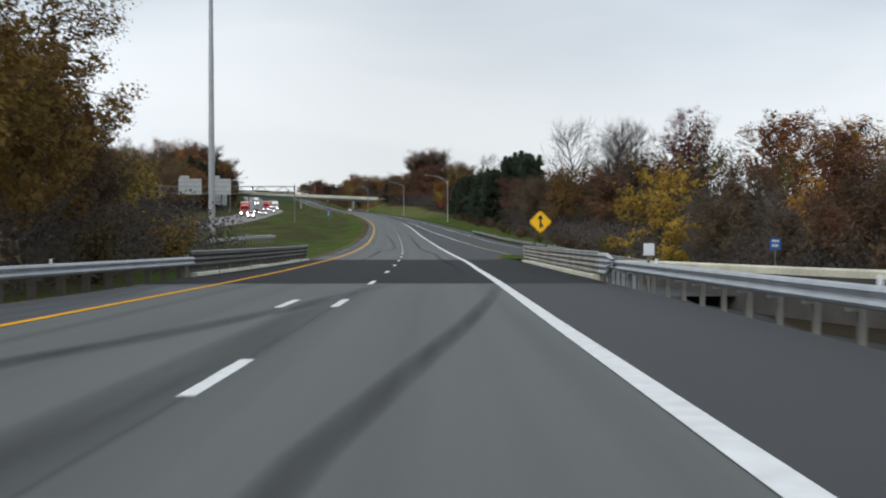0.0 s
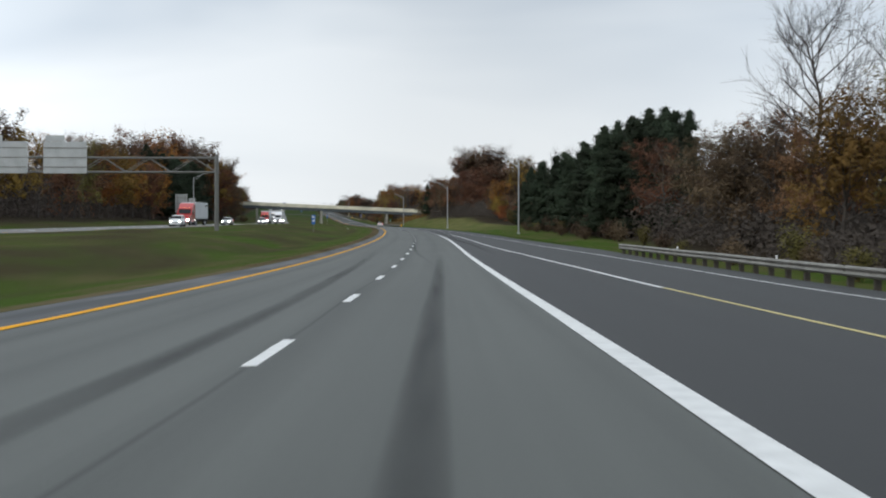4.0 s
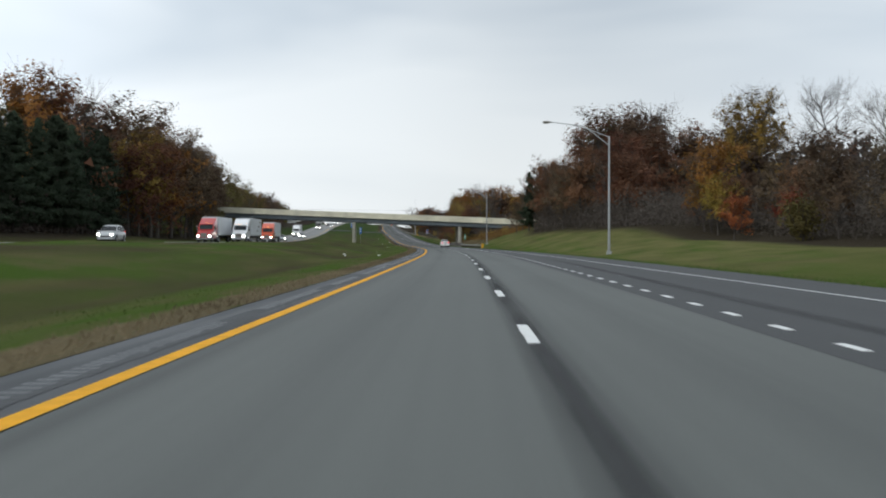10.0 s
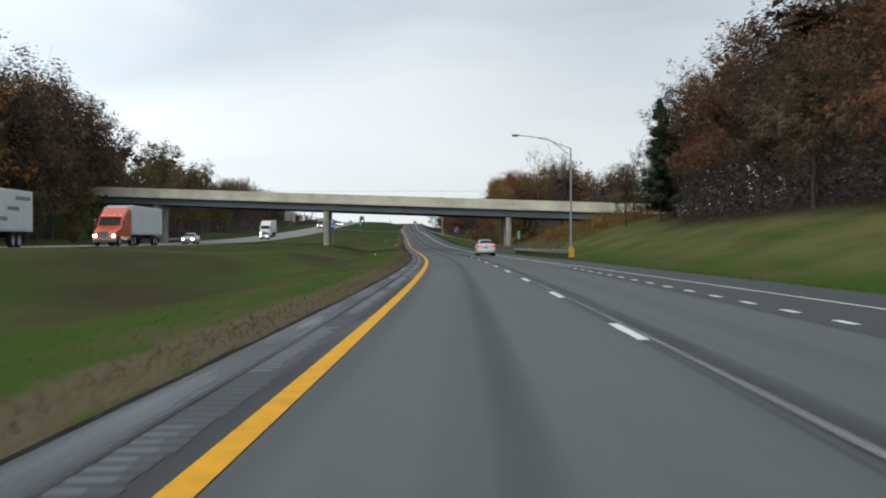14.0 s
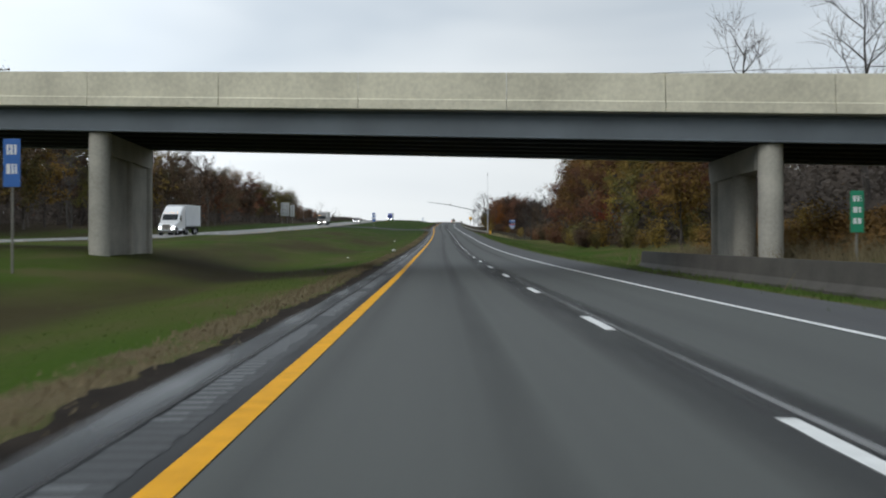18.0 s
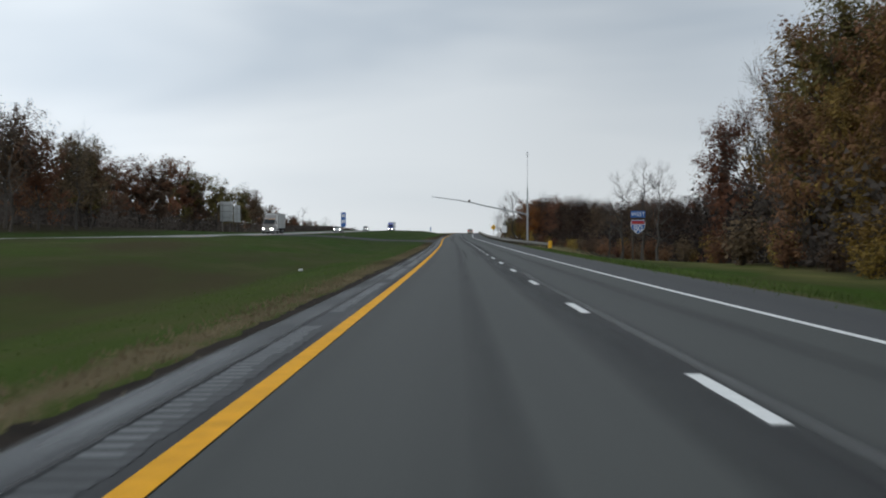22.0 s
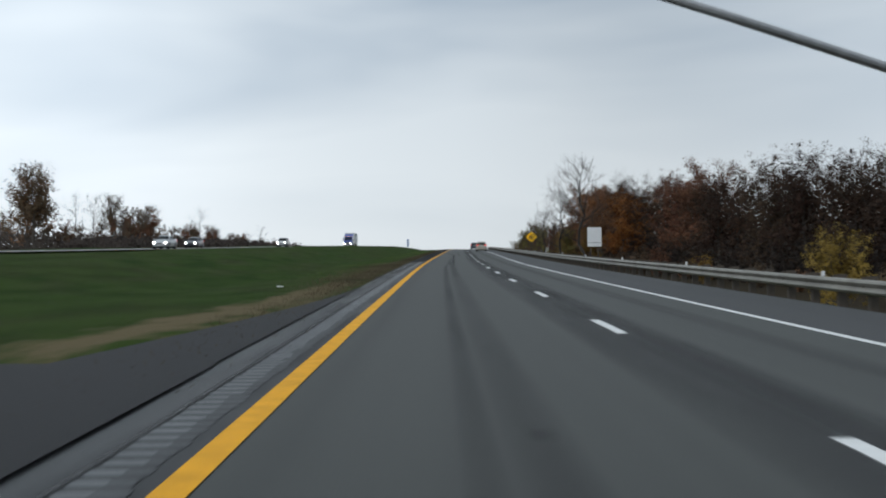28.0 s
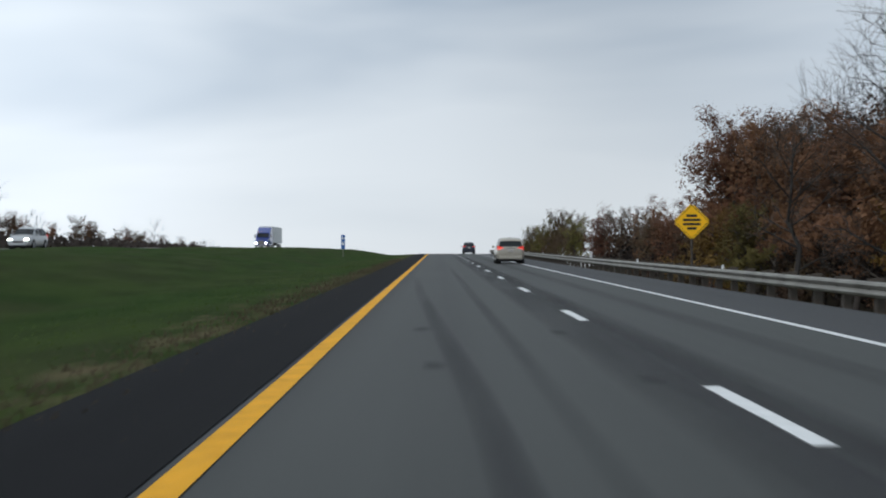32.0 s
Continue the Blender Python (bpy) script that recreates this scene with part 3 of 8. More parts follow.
def white_d(s):
    """The white line that ends the right lane: the gore line, later the edge line."""
    return lerp(s, (20, 3.83), (40, 3.92), (56, 3.93), (69, 4.02), (100, 3.86), (150, 3.76), (200, 3.5), (290, 3.5), (545, 3.5), (680, 3.0), (920, 2.85), (955, 2.72), (990, 2.62), (1060, 3.02))


def ramp_left(s):
    return lerp(s, (70, 14.0), (100, 11.9), (118, 10.6), (135, 9.3), (167, 7.9), (210, 6.3), (230, 5.85), (263, 5.45), (275, 5.4), (287, 5.25), (300, 5.0), (312, 4.5))


def edge_d(s):
    """The white edge line of the ramp and of the third lane."""
    return lerp(s, (70, 18.6), (118, 14.9), (167, 12.0), (223, 10.4), (290, 8.6), (320, 8.1), (383, 7.0), (448, 6.2), (500, 4.9), (550, 3.6))


def ramp_z(s):
    return lerp(s, (60, -1.5), (90, -1.0), (130, -0.45), (180, -0.08), (200, 0.0))


def right_edge(s):
    """The edge of the paved right shoulder."""
    if s < 80:
        return lerp(s, (0, 7.0), (36, 7.3), (80, 7.4))
    if s < 215:
        return lerp(s, (80, 7.2), (100, 7.6), (112, 11.1), (135, 12.0), (215, 13.2))
    return lerp(s, (215, 13.2), (261, 11.4), (300, 11.0), (383, 9.6), (448, 8.6), (500, 7.4), (560, 6.2), (680, 5.6), (800, 5.4), (860, 5.5), (1060, 5.6))


# cross sections of the ground: (metres right of the lane line, height over the road)
SECTIONS = []


def section(s, *dz):
    SECTIONS.append((s, [p[0] for p in dz], [p[1] for p in dz]))


LEFT = ((-900, 14), (-300, 8), (-120, 4), (-62, 2.4), (-51, 1.3), (-44, 0.98), (-30.2, 0.98), (-20, 0.85), (-16, 0.5), (-11, -0.42), (-6, -0.05))
LEFT0 = ((-900, 10), (-300, 5), (-120, 2), (-62, 1.5), (-50, 1.0), (-44, 0.98), (-30.2, 0.98), (-20, 0.4), (-15, 0.0), (-11, -0.6), (-7.6, -0.1))
CREST = ((-900, 5), (-300, 3), (-120, 1.5), (-62, 0.8), (-51, 0.9), (-44, 0.98), (-30.2, 0.98), (-24, 0.98), (-17, 0.75), (-11, -0.2), (-6, -0.05))
section(-300, *LEFT0, (8, -0.2), (14, -3.2), (40, -3.4), (80, -2.5), (300, 0), (900, 3))
section(-20, *LEFT0, (8, -0.2), (14, -3.2), (40, -3.4), (80, -2.5), (300, 0), (900, 3))
section(70, *LEFT0, (7.8, -0.2), (12, -1.9), (14, -2.2), (21, -2.3), (27, -3.2), (45, -3.2), (80, -1.0), (300, 2), (900, 4))
section(90, *LEFT, (7.5, -0.1), (9.5, -0.25), (11.5, -0.95), (18.5, -1.05), (24, -2.6), (45, -2.6), (80, -0.5), (300, 2), (900, 4))
section(125, *LEFT, (8.4, -0.12), (9.6, -0.5), (15.8, -0.7), (17.6, -0.8), (23, -2.2), (45, -2.0), (80, 0.0), (300, 2), (900, 4))
section(165, *LEFT, (8.4, -0.35), (13.8, -0.4), (14.9, -0.5), (15.7, -0.6), (20, -1.6), (45, -1.2), (80, 0.5), (300, 2), (900, 4))
section(215, *LEFT, (11, -0.15), (13.3, -0.2), (15, -0.4), (17, -0.6), (20, -0.8), (45, -0.2), (80, 1), (300, 2), (900, 4))
section(260, *LEFT, (9, -0.1), (11.4, -0.05), (14, -0.2), (17, -0.1), (20, 0.1), (45, 1.0), (80, 2), (300, 3), (900, 5))
section(330, *LEFT, (9, -0.1), (10.7, -0.05), (13, -0.25), (17, 0.1), (21, 0.4), (45, 1.6), (80, 3), (300, 4), (900, 5))
section(385, *LEFT, (9, -0.1), (9.7, -0.05), (12, -0.3), (16, 0.1), (21, 0.7), (30, 1.0), (60, 3.5), (300, 6), (900, 6))
section(450, *LEFT, (8.4, -0.1), (8.8, -0.05), (11, -0.3), (15, 0.4), (20, 1.2), (28, 1.2), (60, 4.5), (300, 8), (900, 7))
section(488, *LEFT, (7.4, -0.1), (7.8, -0.05), (10, -0.3), (14, 0.8), (18, 2.0), (24, 3.4), (60, 6.5), (300, 8), (900, 7))
section(540, *LEFT, (6.2, -0.1), (6.6, -0.05), (9, -0.3), (12, 0.6), (16, 2.0), (24, 4.6), (60, 7), (300, 8), (900, 7))
section(600, *LEFT, (5.9, -0.1), (6.1, -0.05), (8, -0.1), (11, 0.5), (17, 2.6), (24, 4.6), (60, 6), (300, 7), (900, 6))
section(665, *LEFT, (5.5, -0.1), (5.8, -0.05), (8, -0.2), (11, 0.0), (17, 0.9), (24, 1.6), (60, 3), (300, 4), (900, 5))
section(780, *LEFT, (5.3, -0.1), (5.6, -0.05), (9, -0.35), (14, -0.4), (20, -0.3), (30, -0.5), (60, -1), (300, 0), (900, 3))
section(850, *LEFT, (5.3, -0.1), (5.6, -0.05), (9.5, -0.5), (14, -1.3), (20, -1.6), (30, -1.8), (60, -2), (300, -1), (900, 2))
section(900, *LEFT, (5.4, -0.1), (6.4, -0.15), (10, -1.6), (14, -2.6), (20, -2.8), (30, -2.8), (60, -3), (300, -3), (900, 0))
section(1060, *CREST, (5.4, -0.1), (6.4, -0.15), (10, -1.6), (14, -2.6), (20, -2.8), (30, -2.8), (60, -3), (300, -4), (900, -3))
section(1700, *CREST, (5.4, -0.1), (6.4, -0.15), (10, -1.6), (14, -2.6), (20, -2.8), (30, -2.8), (60, -3), (300, -4), (900, -3))


def ground_z(s, d):
    """Height of the ground over the road's level."""
    i = 0
    while i < len(SECTIONS) - 2 and SECTIONS[i + 1][0] < s:
        i += 1
    a, b = SECTIONS[i], SECTIONS[i + 1]
    u = min(1.0, max(0.0, (s - a[0]) / (b[0] - a[0])))
    u = u * u * (3 - 2 * u)
    z = (1 - u) * float(np.interp(d, a[1], a[2])) + u * float(np.interp(d, b[1], b[2]))
    if d < -6.5 or d > 9.5:
        k = min(1.0, (min(abs(d + 6.5), abs(d - 9.5))) / 8)
        z += k * 0.35 * noise.noise(Vector((s * 0.03, d * 0.05, 3.1)))
    return z


def paved(s, d):
    return left_edge(s) + 0.05 < d < right_edge(s) - 0.05 or -42.4 < d < -30.9


def ground_at(s, d, up=0.0):
    return at(s, d, ground_z(s, d) + up)


# ---------------------------------------------------------------- the ground, one sheet to the horizon
def spaced(*runs):
    out = []
    for a, b, n in runs:
        out += [a + (b - a) * i / n for i in range(n)]
    return out + [runs[-1][1]]


GS = spaced((-2400, -300, 10), (-300, -60, 16), (-60, 1240, 260), (1240, 1700, 46), (1700, 4000, 20))
GD = spaced((-2600, -400, 9), (-400, -120, 8), (-120, -60, 10), (-60, -43.2, 8), (-43.2, -30.2, 7), (-30.2, -8, 20), (-8, -4.4, 12), (-4.4, 5, 3), (5, 16, 22), (16, 36, 16), (36, 100, 12), (100, 400, 8), (400, 2600, 9))


def sheet(name, svals, dvals, zfun, material, attrs=(), parent=None):
    """A surface laid along the road, with metres across and along as its UV map."""
    verts, faces, uvs = [], [], []
    nd = len(dvals(svals[0]))
    for s in svals:
        for d in dvals(s):
            verts.append(at(s, d, zfun(s, d)))
            uvs.append((d, s))
    for i in range(len(svals) - 1):
        for j in range(nd - 1):
            a = i * nd + j
            faces.append((a, a + 1, a + nd + 1, a + nd))
    ob = obj_from(name, verts, faces, material, parent, smooth=True)
    me = ob.data
    lay = me.uv_layers.new(name="road")
    idx = np.empty(len(me.loops), dtype=np.int32)
    me.loops.foreach_get("vertex_index", idx)
    lay.data.foreach_set("uv", np.array(uvs, dtype=np.float32)[idx].ravel())
    for an, fn in attrs:
        a = me.attributes.new(an, "FLOAT", "POINT")
        a.data.foreach_set("value", np.array([fn(s, d) for d, s in uvs], dtype=np.float32))
    return ob


def crossing_z(s, d):
    """The ground where the paved crossing fills the ditch of the median, easing back to the natural ground."""
    w = lerp(s, (868, 0), (898, 1), (933, 1), (968, 0))
    w = w * w * (3 - 2 * w)
    return (1 - w) * ground_z(s, d) + w * lerp(d, (-31, 0.99), (-22, 0.75), (-14, 0.12), (-8, 0.0), (-5, -0.01))


def ground_height(s, d):
    z = ground_z(s, d)
    if paved(s, d):
        z = min(z, 0.0 if d > -20 else 0.98) - 0.22
        if 60 < s < 240 and d > 7.0:
            z = min(z, ramp_z(s) - 0.25)
    elif 866 < s < 970 and -31.5 < d < -4.8:
        z = crossing_z(s, d) - (0.2 if 905 < s < 926 else 0.0)
    elif 60 < s < 215 and ramp_left(s) - 2.0 < d < edge_d(s) + 1.9:
        z = min(z, ramp_z(s) - 0.25)
    return z


def verge(s, d):
    wide = lerp(s, (200, 0.7), (432, 0.85), (660, 0.8), (760, 0.5), (880, 0.6), (985, 1.3), (1100, 1.3))
    k = max(0.0, 1 - abs(d - left_edge(s) + soil_width(s) + 0.5 * wide) / (1.15 * wide)) * lerp(s, (250, 0.8), (330, 1.2), (545, 1.2), (600, 0.82), (820, 0.78), (900, 0.75), (970, 0.48), (1005, 0.42))
    if 926.5 < s < 960:
        k = max(k, 0.9 * max(0.0, 1 - abs(d - left_edge(s) + 1.0 + 1.7 * max(0.0, (952 - s) / 25.5) ** 2) / 1.1))
        k = max(k, max(0.0, 1 - abs(s - 928) / 2.0) if -15 < d < -6.5 else 0.0)
    if s > 215:
        k = max(k, 0.8 * max(0.0, 1 - abs(d - right_edge(s)) / 0.7))
    return k


def woods_and_shade(s, d):
    r = right_woods(s) if s < 1200 else 40
    if d > 0:
        # past station 868: dirt below the guardrail, with its shade coloured in
        r += (6.8 - r) * lerp(s, (868, 0), (890, 1)) + (10.0 - r) * lerp(s, (60, 1), (85, 0))
    # bare soil under the overpass, with the bridge's shade painted into it
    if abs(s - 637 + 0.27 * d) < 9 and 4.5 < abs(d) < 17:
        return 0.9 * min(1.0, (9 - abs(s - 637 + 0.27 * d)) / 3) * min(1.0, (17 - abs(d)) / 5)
    return float(np.clip((d - r + 1) / 3, 0, 1)) if d > 0 else float(np.clip((-d - 52) / 4, 0, 1))


def right_woods(s):
    """Where the wood begins on the right."""
    return lerp(s, (0, 40), (80, 28), (150, 25), (215, 23), (260, 20), (330, 21), (350, 27), (400, 26), (470, 23), (520, 19), (560, 17), (590, 22), (640, 20), (690, 13), (800, 16), (850, 27), (900, 28), (1000, 28), (1060, 24), (1120, 22), (1200, 22))


ground = sheet("ground", GS, lambda s: GD, ground_height, M["grass"], (("verge", verge), ("woods", woods_and_shade)))
tagged(ground, "mown green verge grass with straw-brown patches and leaf litter", "ground", kind="structure")

# ---------------------------------------------------------------- carriageways
RS = spaced((-60, 1240, 260), (1240, 1700, 30))
road = sheet("road", RS, lambda s: [yellow_d(s) - 0.1 + (white_d(s) + 0.1 - yellow_d(s) + 0.1) * k / 8 for k in range(9)], lambda s, d: 0.0, M["lane"])
tagged(road, "worn grey two-lane motorway carriageway with dark tar streaks", "road", kind="structure")
left_shoulder = sheet("left_shoulder", RS, lambda s: [left_edge(s) + (yellow_d(s) - 0.1 - left_edge(s)) * k / 4 for k in range(5)], lambda s, d: -0.02 * max(0, yellow_d(s) - d) * 0.5, M["shoulder"])
tagged(left_shoulder, "narrow dark asphalt shoulder with a seam and milled grooves", "road shoulder", kind="structure")
S2 = [s for s in RS if s >= 545]
right_shoulder = sheet("right_shoulder", S2, lambda s: [white_d(s) + 0.1 + (right_edge(s) - white_d(s) - 0.1) * k / 4 for k in range(5)], lambda s, d: -0.015 * max(0, d - white_d(s)), M["rshoulder"])
tagged(right_shoulder, "dark asphalt shoulder beside the right lane", "road shoulder", kind="structure")
S3 = [s for s in RS if s <= 215]


def island_edge(s):
    """Where the pavement of the gore gives way to the grass island before the ramp."""
    return lerp(s, (70, 8.0), (76.5, 7.3), (77, 6.2), (86, 7.04), (100, 8.0), (107, 8.9), (112, 10.3), (114, 30))


def gore_z(s, d):
    return ramp_z(s) * float(np.clip((d - 5) / (max(ramp_left(s), 7.0) - 5), 0, 1)) * lerp(s, (92, 0), (112, 1))


def island_z(s, d):
    a, b = island_edge(s), max(ramp_left(s) - 1.3, island_edge(s) + 0.05)
    u = float(np.clip((d - a) / (b - a), 0, 1))
    w = u ** lerp(s, (92, 3.2), (108, 1.0))
    return gore_z(s, a) * (1 - w) + (ramp_z(s) + 0.01) * w + 0.018 + 0.05 * math.sin(3.1 * u)


island = sheet("gore_grass", spaced((77, 112, 24)), lambda s: [island_edge(s) + (max(ramp_left(s) - 1.3, island_edge(s) + 0.05) - island_edge(s)) * k / 9 for k in range(10)], island_z, M["grass"],
               (("verge", lambda s, d: 0.75 * max(0.0, 1 - (d - island_edge(s)) / 0.7)),))
tagged(island, "tapering island of mown grass between the lane and the ramp", "grass", kind="structure")
gore_pavement = sheet("gore_pavement", S3, lambda s: [white_d(s) + 0.1 + (min(right_edge(s), max(ramp_left(s) + 0.1, 7.2), island_edge(s) + 0.1) - white_d(s) - 0.1) * k / 5 for k in range(6)],
                      lambda s, d: ramp_z(s) * float(np.clip((d - 5) / (max(ramp_left(s), 7.0) - 5), 0, 1)) * lerp(s, (92, 0), (112, 1)), M["ramp"])
tagged(gore_pavement, "dark asphalt shoulder and gore beside the right lane", "road shoulder", kind="structure")
S4 = [s for s in RS if 60 <= s <= 550]
ramp = sheet("ramp", S4, lambda s: [max(ramp_left(s) - lerp(s, (111, 1.5), (122, 0.0)), white_d(s) + 0.1) + (max(edge_d(s) + 1.6, right_edge(s)) - max(ramp_left(s) - lerp(s, (111, 1.5), (122, 0.0)), white_d(s) + 0.1)) * k / 8 for k in range(9)],
             lambda s, d: ramp_z(s) - 0.004, M["ramp"])
tagged(ramp, "entry ramp and merging lane of dark asphalt", "road", kind="structure")
SG = [s for s in RS if 210 <= s <= 545]
gore_fill = sheet("gore_fill", SG, lambda s: [white_d(s) + lerp(s, (285, 0.1), (300, -0.45)) + (max(ramp_left(s), white_d(s) + 0.15) - white_d(s) - lerp(s, (285, 0.1), (300, -0.45))) * k / 3 for k in range(4)], lambda s, d: lerp(s, (285, -0.006), (290, 0.003)), M["ramp"])
tagged(gore_fill, "dark asphalt wedge between the lane and the ramp", "road shoulder", kind="structure")
deck = sheet("bridge_deck_overlay", spaced((36.5, 76.5, 9)), lambda s: [left_edge(s) + 0.1 + (right_edge(s) - left_edge(s) - 0.2) * k / 8 for k in range(9)], lambda s, d: 0.006, M["deck"])
tagged(deck, "fresh near-black asphalt laid across a short overpass", "road surface", kind="structure")
apron = sheet("shoulder_apron", spaced((-60, 36.5, 20)), lambda s: [right_edge(s) - 0.1 + (1.9 - 0.5 * noise.noise(Vector((s * 0.2, 1.0, 2.0)))) * k / 4 for k in range(5)], lambda s, d: max(ground_z(s, d), -0.35) + 0.03 - 0.03 * (d - right_edge(s)), M["deck"])
tagged(apron, "black asphalt and gravel spread under the guardrail", "road shoulder", kind="structure")
opp_road = sheet("opposite_road", RS, lambda s: [-42.6 + 11.9 * k / 8 for k in range(9)], lambda s, d: 1.0, M["opp"])
tagged(opp_road, "pale grey carriageway of the oncoming traffic beyond the median", "road", kind="structure")


# ---------------------------------------------------------------- painted lines
def stripe(name, s0, s1, dfun, width, material, z=0.009, zf=None, parent=None, step=5.0):
    n = max(1, int((s1 - s0) / step))
    ss = [s0 + (s1 - s0) * i / n for i in range(n + 1)]
    ob = sheet(name, ss, lambda s: [dfun(s) - width / 2, dfun(s) + width / 2], lambda s, d: z + (zf(s) if zf else 0), material, parent=parent)
    return ob


tagged(stripe("yellow_edge_line", -60, 1650, yellow_d, 0.2, M["yellow_paint"]), "solid yellow line along the left edge of the road", "road marking", kind="structure")
tagged(stripe("gore_line", -60, 291, white_d, 0.26, M["white_paint"]), "wide solid white line along the right lane", "road marking", kind="structure")
tagged(stripe("edge_line", 545, 1650, white_d, 0.15, M["white_paint"]), "solid white line along the right edge of the road", "road marking", kind="structure")
tagged(stripe("ramp_yellow_line", 84, 165, lambda s: ramp_left(s) + 0.15, 0.14, M["pale_yellow"], 0.012, ramp_z), "faded yellow line along the left of the ramp", "road marking", kind="structure")
tagged(stripe("ramp_white_line", 165, 300, lambda s: ramp_left(s) + 0.1, 0.17, M["white_paint"], 0.014, ramp_z), "white line along the left of the ramp", "road marking", kind="structure")
tagged(stripe("merge_edge_line", 70, 545, edge_d, 0.11, M["white_paint"], 0.01, ramp_z), "thin white line along the right edge of the merging lane", "road marking", kind="structure")
tagged(stripe("opposite_yellow_line", -60, 1650, lambda s: -32.1, 0.14, M["yellow_paint"], 1.01), "yellow line along the oncoming carriageway", "road marking", kind="structure")
tagged(stripe("opposite_white_line", -60, 1650, lambda s: -39.6, 0.14, M["white_paint"], 1.01), "white edge line of the oncoming carriageway", "road marking", kind="structure")


def dash_mesh(name, length, width, material):
    """A short painted bar with slightly worn ends."""
    bm = bmesh.new()
    r, n = random.Random(5), 6
    pts = [(-width / 2, -length / 2), (width / 2, -length / 2)] + [(width / 2 + r.uniform(-0.006, 0.006), -length / 2 + length * k / n) for k in range(1, n)]
    pts += [(width / 2, length / 2), (-width / 2, length / 2)] + [(-width / 2 + r.uniform(-0.006, 0.006), length / 2 - length * k / n) for k in range(1, n)]
    top = [bm.verts.new((x, y, 0.009)) for x, y in pts]
    low = [bm.verts.new((x, y, 0.0)) for x, y in pts]
    bm.faces.new(top)
    for k in range(len(pts)):
        bm.faces.new((low[k], low[(k + 1) % len(pts)], top[(k + 1) % len(pts)], top[k]))
    me = bpy.data.meshes.new(name)
    bm.to_mesh(me)
    bm.free()
    me.materials.append(material)
    return me


def lay(name, me, parent, s, d, z=0.0):
    ob = new(name, me)
    ob.parent = parent
    m = stand(s, d, z)
    slope = math.atan2(road_z(s + 2) - road_z(s - 2), 4)
    ob.matrix_basis = m @ Matrix.Rotation(slope, 4, "X")
    return ob


lane_line = tagged(new("lane_line"), "broken white line between the two lanes", "road marking", kind="structure")
dash = dash_mesh("lane_dash", 3.05, 0.15, M["white_paint"])
stations = [-28.5, -15.3, -2.1, 11.2, 24.8, 37.3] + [lerp(k, (0, 49.9), (5, 109.1), (14, 214.1), (16, 237.7), (22, 306.4), (27, 365.2), (28, 376.8), (33, 437.5), (44, 569.7), (46, 594.0), (47, 605.6), (52, 665.9), (60, 763.6), (63, 800.2), (66, 834.7), (74, 932.1), (76, 956.1), (79, 991.6), (84, 1051.5), (134, 1651.5)) for k in range(130)]
for s in stations:
    lay("lane_dash", dash, lane_line, s, 0.0)
tagged(lay("old_lane_dash", dash, None, 24.6, -1.05), "lone painted dash left from an older lane line", "road marking", kind="structure")
dot_line = tagged(new("merge_line"), "short-dashed white line beside the merging lane", "road marking", kind="structure")
dot = dash_mesh("merge_dash", 0.95, 0.13, M["white_paint"])
for k in range(84):
    lay("merge_dash", dot, dot_line, 293.5 + 3.08 * k, white_d(293 + 3.08 * k) + 0.05, 0.006)
opp_line = tagged(new("opposite_lane_line"), "broken white line on the oncoming carriageway", "road marking", kind="structure")
for k in range(100):
    lay("lane_dash", dash, opp_line, 12.19 * k, -35.85, 1.004)

# milled rumble grooves beside the yellow line, from station 300 on
gv, gf, gm = [], [], []
s, panel_end, polished, rp = 300.0, 0.0, False, random.Random(3)
while s < 1004:
    d1 = seam_d(s) + 0.42
    if s > panel_end:
        polished = not polished
        panel_end = s + (rp.uniform(5, 14) if polished else rp.uniform(1.5, 3.5))
    # polished runs get paler ridges, their shine put into the colour
    bright = 2 if polished or s > 900 else 1
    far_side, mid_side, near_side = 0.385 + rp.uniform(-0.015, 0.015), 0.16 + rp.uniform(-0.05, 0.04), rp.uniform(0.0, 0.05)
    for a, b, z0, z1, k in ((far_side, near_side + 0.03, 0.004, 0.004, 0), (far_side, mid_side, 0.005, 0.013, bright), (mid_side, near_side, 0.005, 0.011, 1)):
        i = len(gv)
        s0, s1 = (s, s + 0.3) if k == 0 else (s + 0.02, s + 0.17)
        za, zb = -0.01 * (yellow_d(s) - d1 + a) - 0.0025, -0.01 * (yellow_d(s) - d1 + b) - 0.0025
        gv += [at(s0, d1 - a, z0 + za), at(s0, d1 - b, z0 + zb), at(s0 + 0.04, d1 - b, z1 + zb), at(s0 + 0.04, d1 - a, z1 + za), at(s1 - 0.04, d1 - b, z1 + zb), at(s1 - 0.04, d1 - a, z1 + za), at(s1, d1 - b, z0 + zb), at(s1, d1 - a, z0 + za)]
        gf += [(i, i + 1, i + 2, i + 3), (i + 3, i + 2, i + 4, i + 5), (i + 5, i + 4, i + 6, i + 7)]
        gm += [k] * 3
    s += 0.3
rumble = obj_from("rumble_strip", gv, gf, M["rumble"])
rumble.data.materials.append(M["rumble_ridge"])
rumble.data.materials.append(M["rumble_top"])
rumble.data.polygons.foreach_set("material_index", gm)
tagged(rumble, "row of milled grooves in the asphalt shoulder", "rumble strip", kind="stuff")


